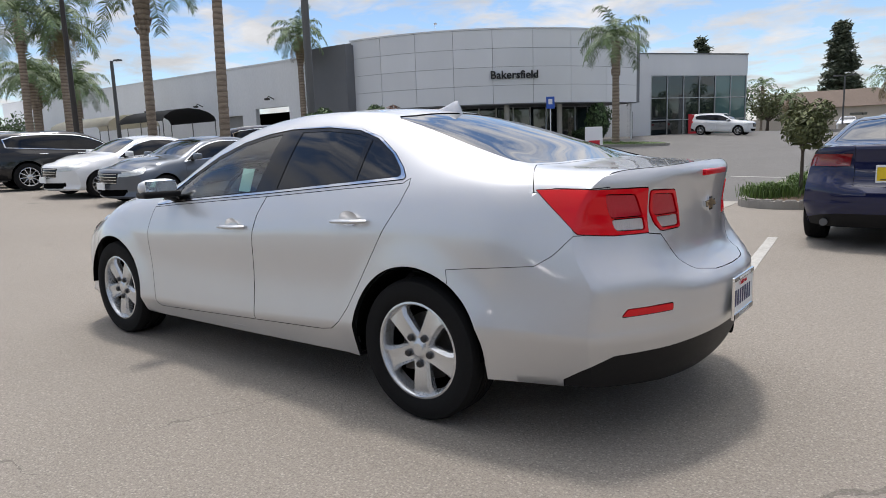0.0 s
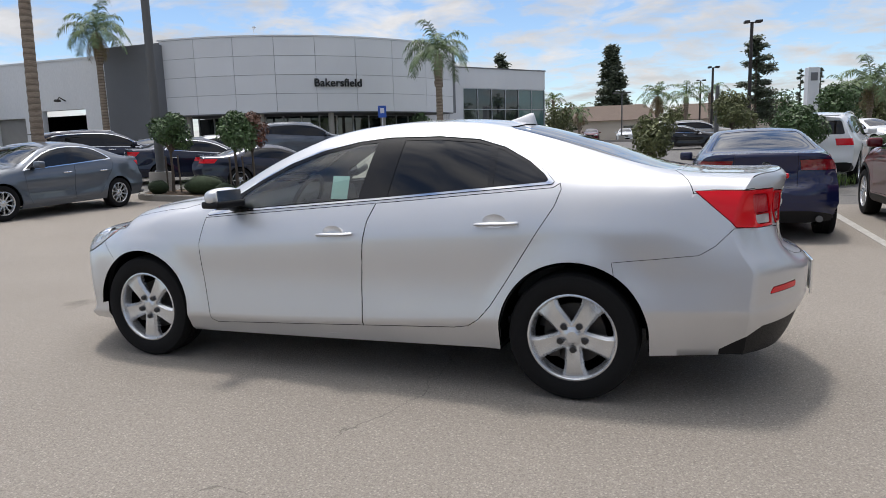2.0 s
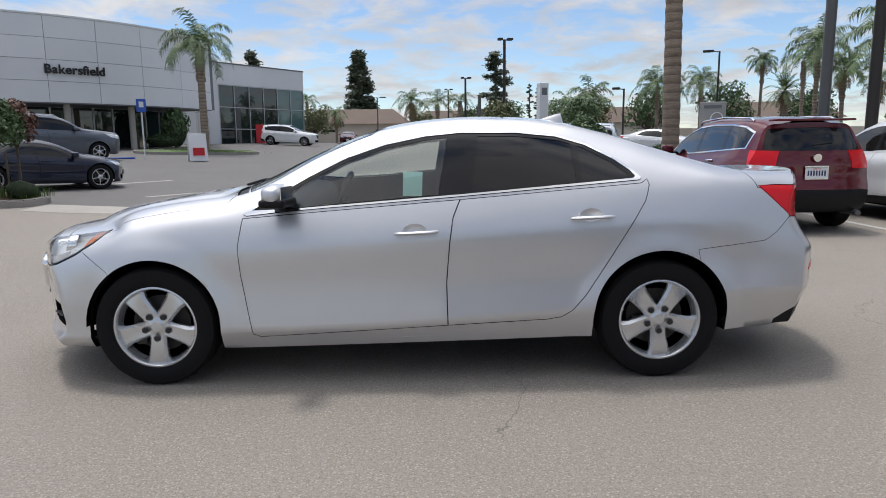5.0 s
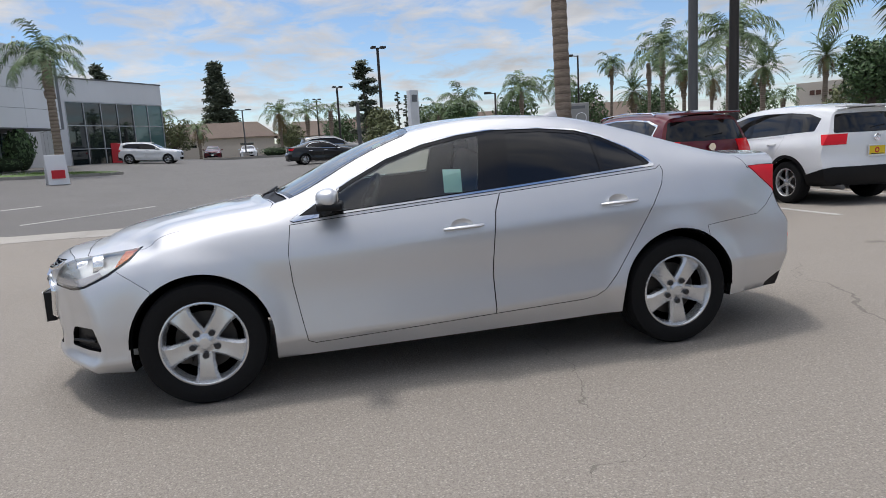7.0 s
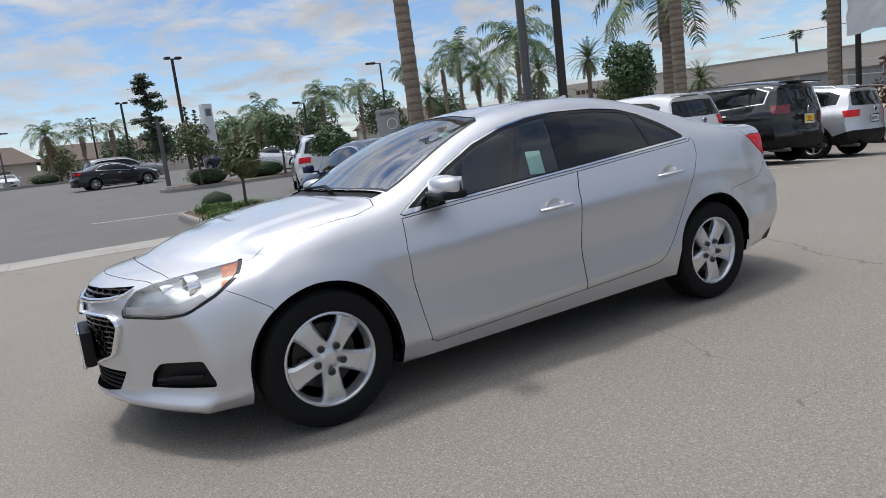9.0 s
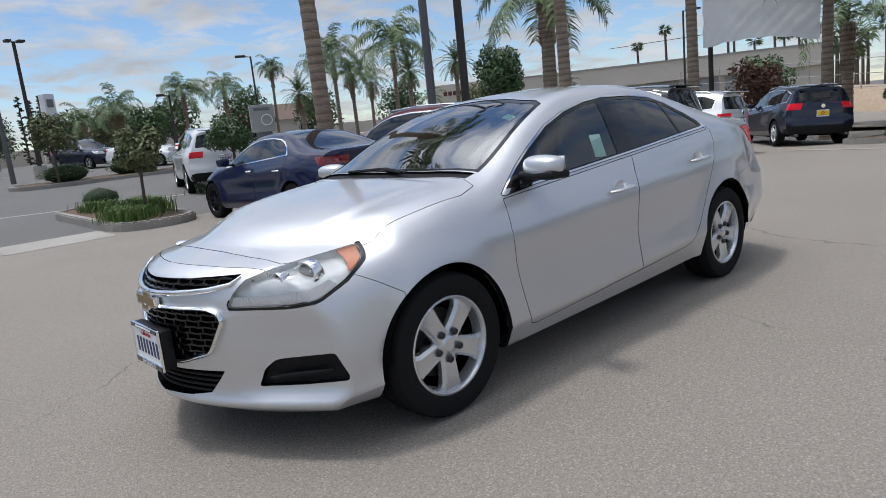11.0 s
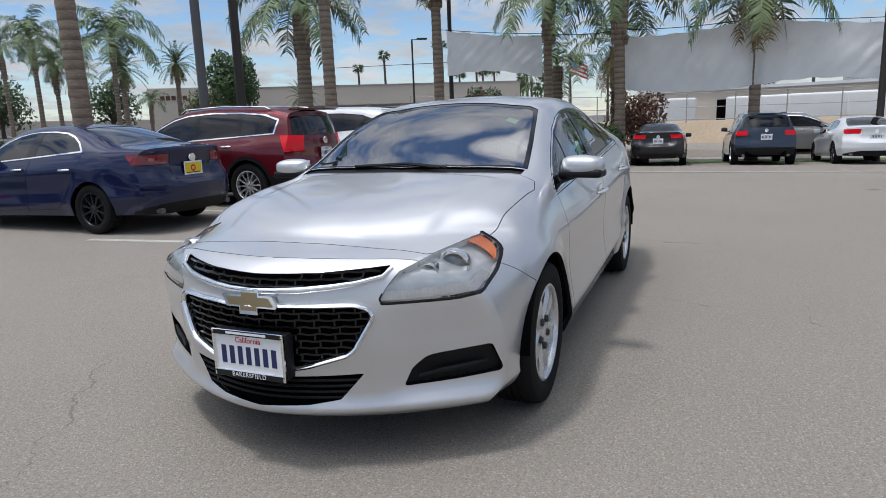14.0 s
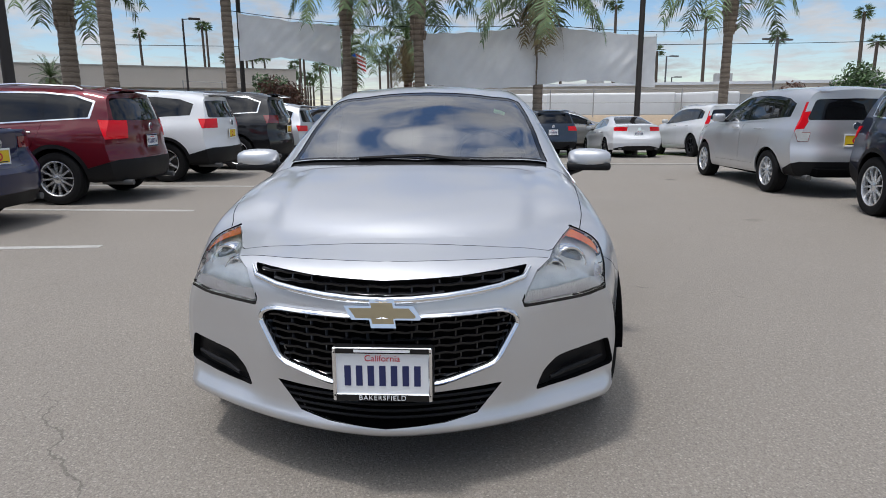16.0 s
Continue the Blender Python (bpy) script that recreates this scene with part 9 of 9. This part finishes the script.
# small blue sign, board on the pavement
bs = anchor("parking_sign", "small blue sign on a thin post", "sign", at=pose(-13.4, 27.2, ground_z(-13.4, 27.2), 0, 0, 30))
part("post", boxes(((0, 0, 1.2), (0.06, 0.06, 2.6))), M["sign_white"], bs)
part("plate", boxes(((0, -0.05, 2.45), (0.42, 0.03, 0.6)), bevel=0.01), M["blue_sign"], bs)
part("plate_mark", boxes(((0, -0.07, 2.5), (0.2, 0.01, 0.26))), M["sign_white"], bs)
ab = anchor("sandwich_board", "white folding board with red markings on the pavement", "sign", at=pose(-10.6, 26.3, ground_z(-10.6, 26.3), 0, 0, 30))
for s in (-1, 1):
    bm = bmesh.new()
    box(bm, (0, 0, 0.62), (0.8, 0.05, 1.28), 0.01, 1)
    bmesh.ops.rotate(bm, cent=(0, 0, 1.25), matrix=Matrix.Rotation(radians(13 * s), 3, "X"), verts=bm.verts[:])
    part("board", bm, M["sign_white"], ab)
part("board_mark", boxes(((0, -0.30, 0.45), (0.5, 0.03, 0.35))), M["ink_red"], ab)
part("bollard", boxes(((-2.2, 0.5, 0.08), (1.8, 0.16, 0.14)), bevel=0.03), M["blue_sign"], anchor("wheel_stop", "blue painted wheel stop", "kerb", at=pose(-12.2, 26.4, ground_z(-12.2, 26.4), 0, 0, 15)))


def tarp(name, a, b, sag_top, sag_low, h0, h1, seed, label):
    """A hanging cloth between two points, with folds, sagging at its lower edge."""
    rng = random.Random(seed)
    n, m = 44, 18
    verts, faces = [], []
    a, b = Vector(a), Vector(b)
    d = (b - a)
    nrm = Vector((-d.y, d.x, 0)).normalized()
    for i in range(n + 1):
        u = i / n
        top = a.lerp(b, u) + Vector((0, 0, -sag_top * 4 * u * (1 - u) - 0.05 * abs(math.sin(u * math.pi * 5))))
        hgt = (h0 + (h1 - h0) * u) + sag_low * 4 * u * (1 - u)
        for j in range(m + 1):
            v = j / m
            p = top - Vector((0, 0, hgt * v))
            w = 0.10 * math.sin(u * 11 + seed + 2 * v) + 0.18 * noise.noise(Vector((u * 5 + seed, v * 2.2, 0))) + 0.05 * math.sin((u * 3 + v) * 17)
            verts.append(p + nrm * w * (0.4 + 0.6 * math.sin(math.pi * v)))
    for i in range(n):
        for j in range(m):
            k = i * (m + 1) + j
            faces.append((k, k + 1, k + m + 2, k + m + 1))
    t = tagged(new(name, mesh_from(name, verts, faces, M["tarp"], True)), label, "tarpaulin", "tarpaulins between the palms")
    bm = bmesh.new()
    tube(bm, [verts[i * (m + 1)] for i in range(n + 1)], 0.016, 6)
    part("top_hem", bm, M["tarp"], t)
    bm = bmesh.new()
    tube(bm, [verts[i * (m + 1) + m] for i in range(n + 1)], 0.012, 6)
    part("bottom_hem", bm, M["tarp"], t)
    for i in range(0, n + 1, 11):
        q = verts[i * (m + 1)]
        bm = bmesh.new()
        tube(bm, [q, q + Vector((0, 0.02, 0.09))], 0.008, 5)
        part("tie", bm, M["cable"], t, "dark tie cord")
    return t


TL = "dirty white tarpaulin hung between palm trunks"
tarp("tarpaulin", (21.4, 8.75, 4.86), (21.9, 4.95, 4.40), 0.05, -0.30, 1.75, 1.55, 1, TL)
tarp("tarpaulin", (21.3, 1.75, 4.05), (21.4, -2.55, 4.30), 0.10, 0.05, 1.80, 2.15, 2, TL)
tarp("tarpaulin", (21.45, -2.6, 4.30), (21.6, -7.05, 3.85), 0.02, -0.25, 2.15, 1.85, 3, TL)
for k, (a, b, s) in enumerate((((21.4, 9.2, 4.95), (21.9, 4.8, 4.48), 0.05), ((21.9, 4.8, 4.48), (20.7, 1.8, 4.25), 0.1), ((20.7, 1.8, 4.25), (21.5, -2.65, 4.36), 0.1), ((21.5, -2.65, 4.36), (21.5, -6.3, 4.05), 0.05), ((21.5, -6.3, 4.05), (21.8, -9.7, 4.2), 0.1))):
    bm = bmesh.new()
    a, b = Vector(a), Vector(b)
    tube(bm, [a.lerp(b, u) - Vector((0, 0, s * 4 * u * (1 - u))) for u in np.linspace(0, 1, 9)], 0.012, 5)
    thing("cable", bm, M["cable"], "thin dark cable slung between palm trunks", "cable", "cables between the palms")
bm = bmesh.new()
tube(bm, [(60, -90, 7.6), (60, -30, 6.9), (62, 10, 7.0), (64, 40, 7.8)], 0.03, 5)
thing("cable", bm, M["cable"], "power line across the far street", "cable")
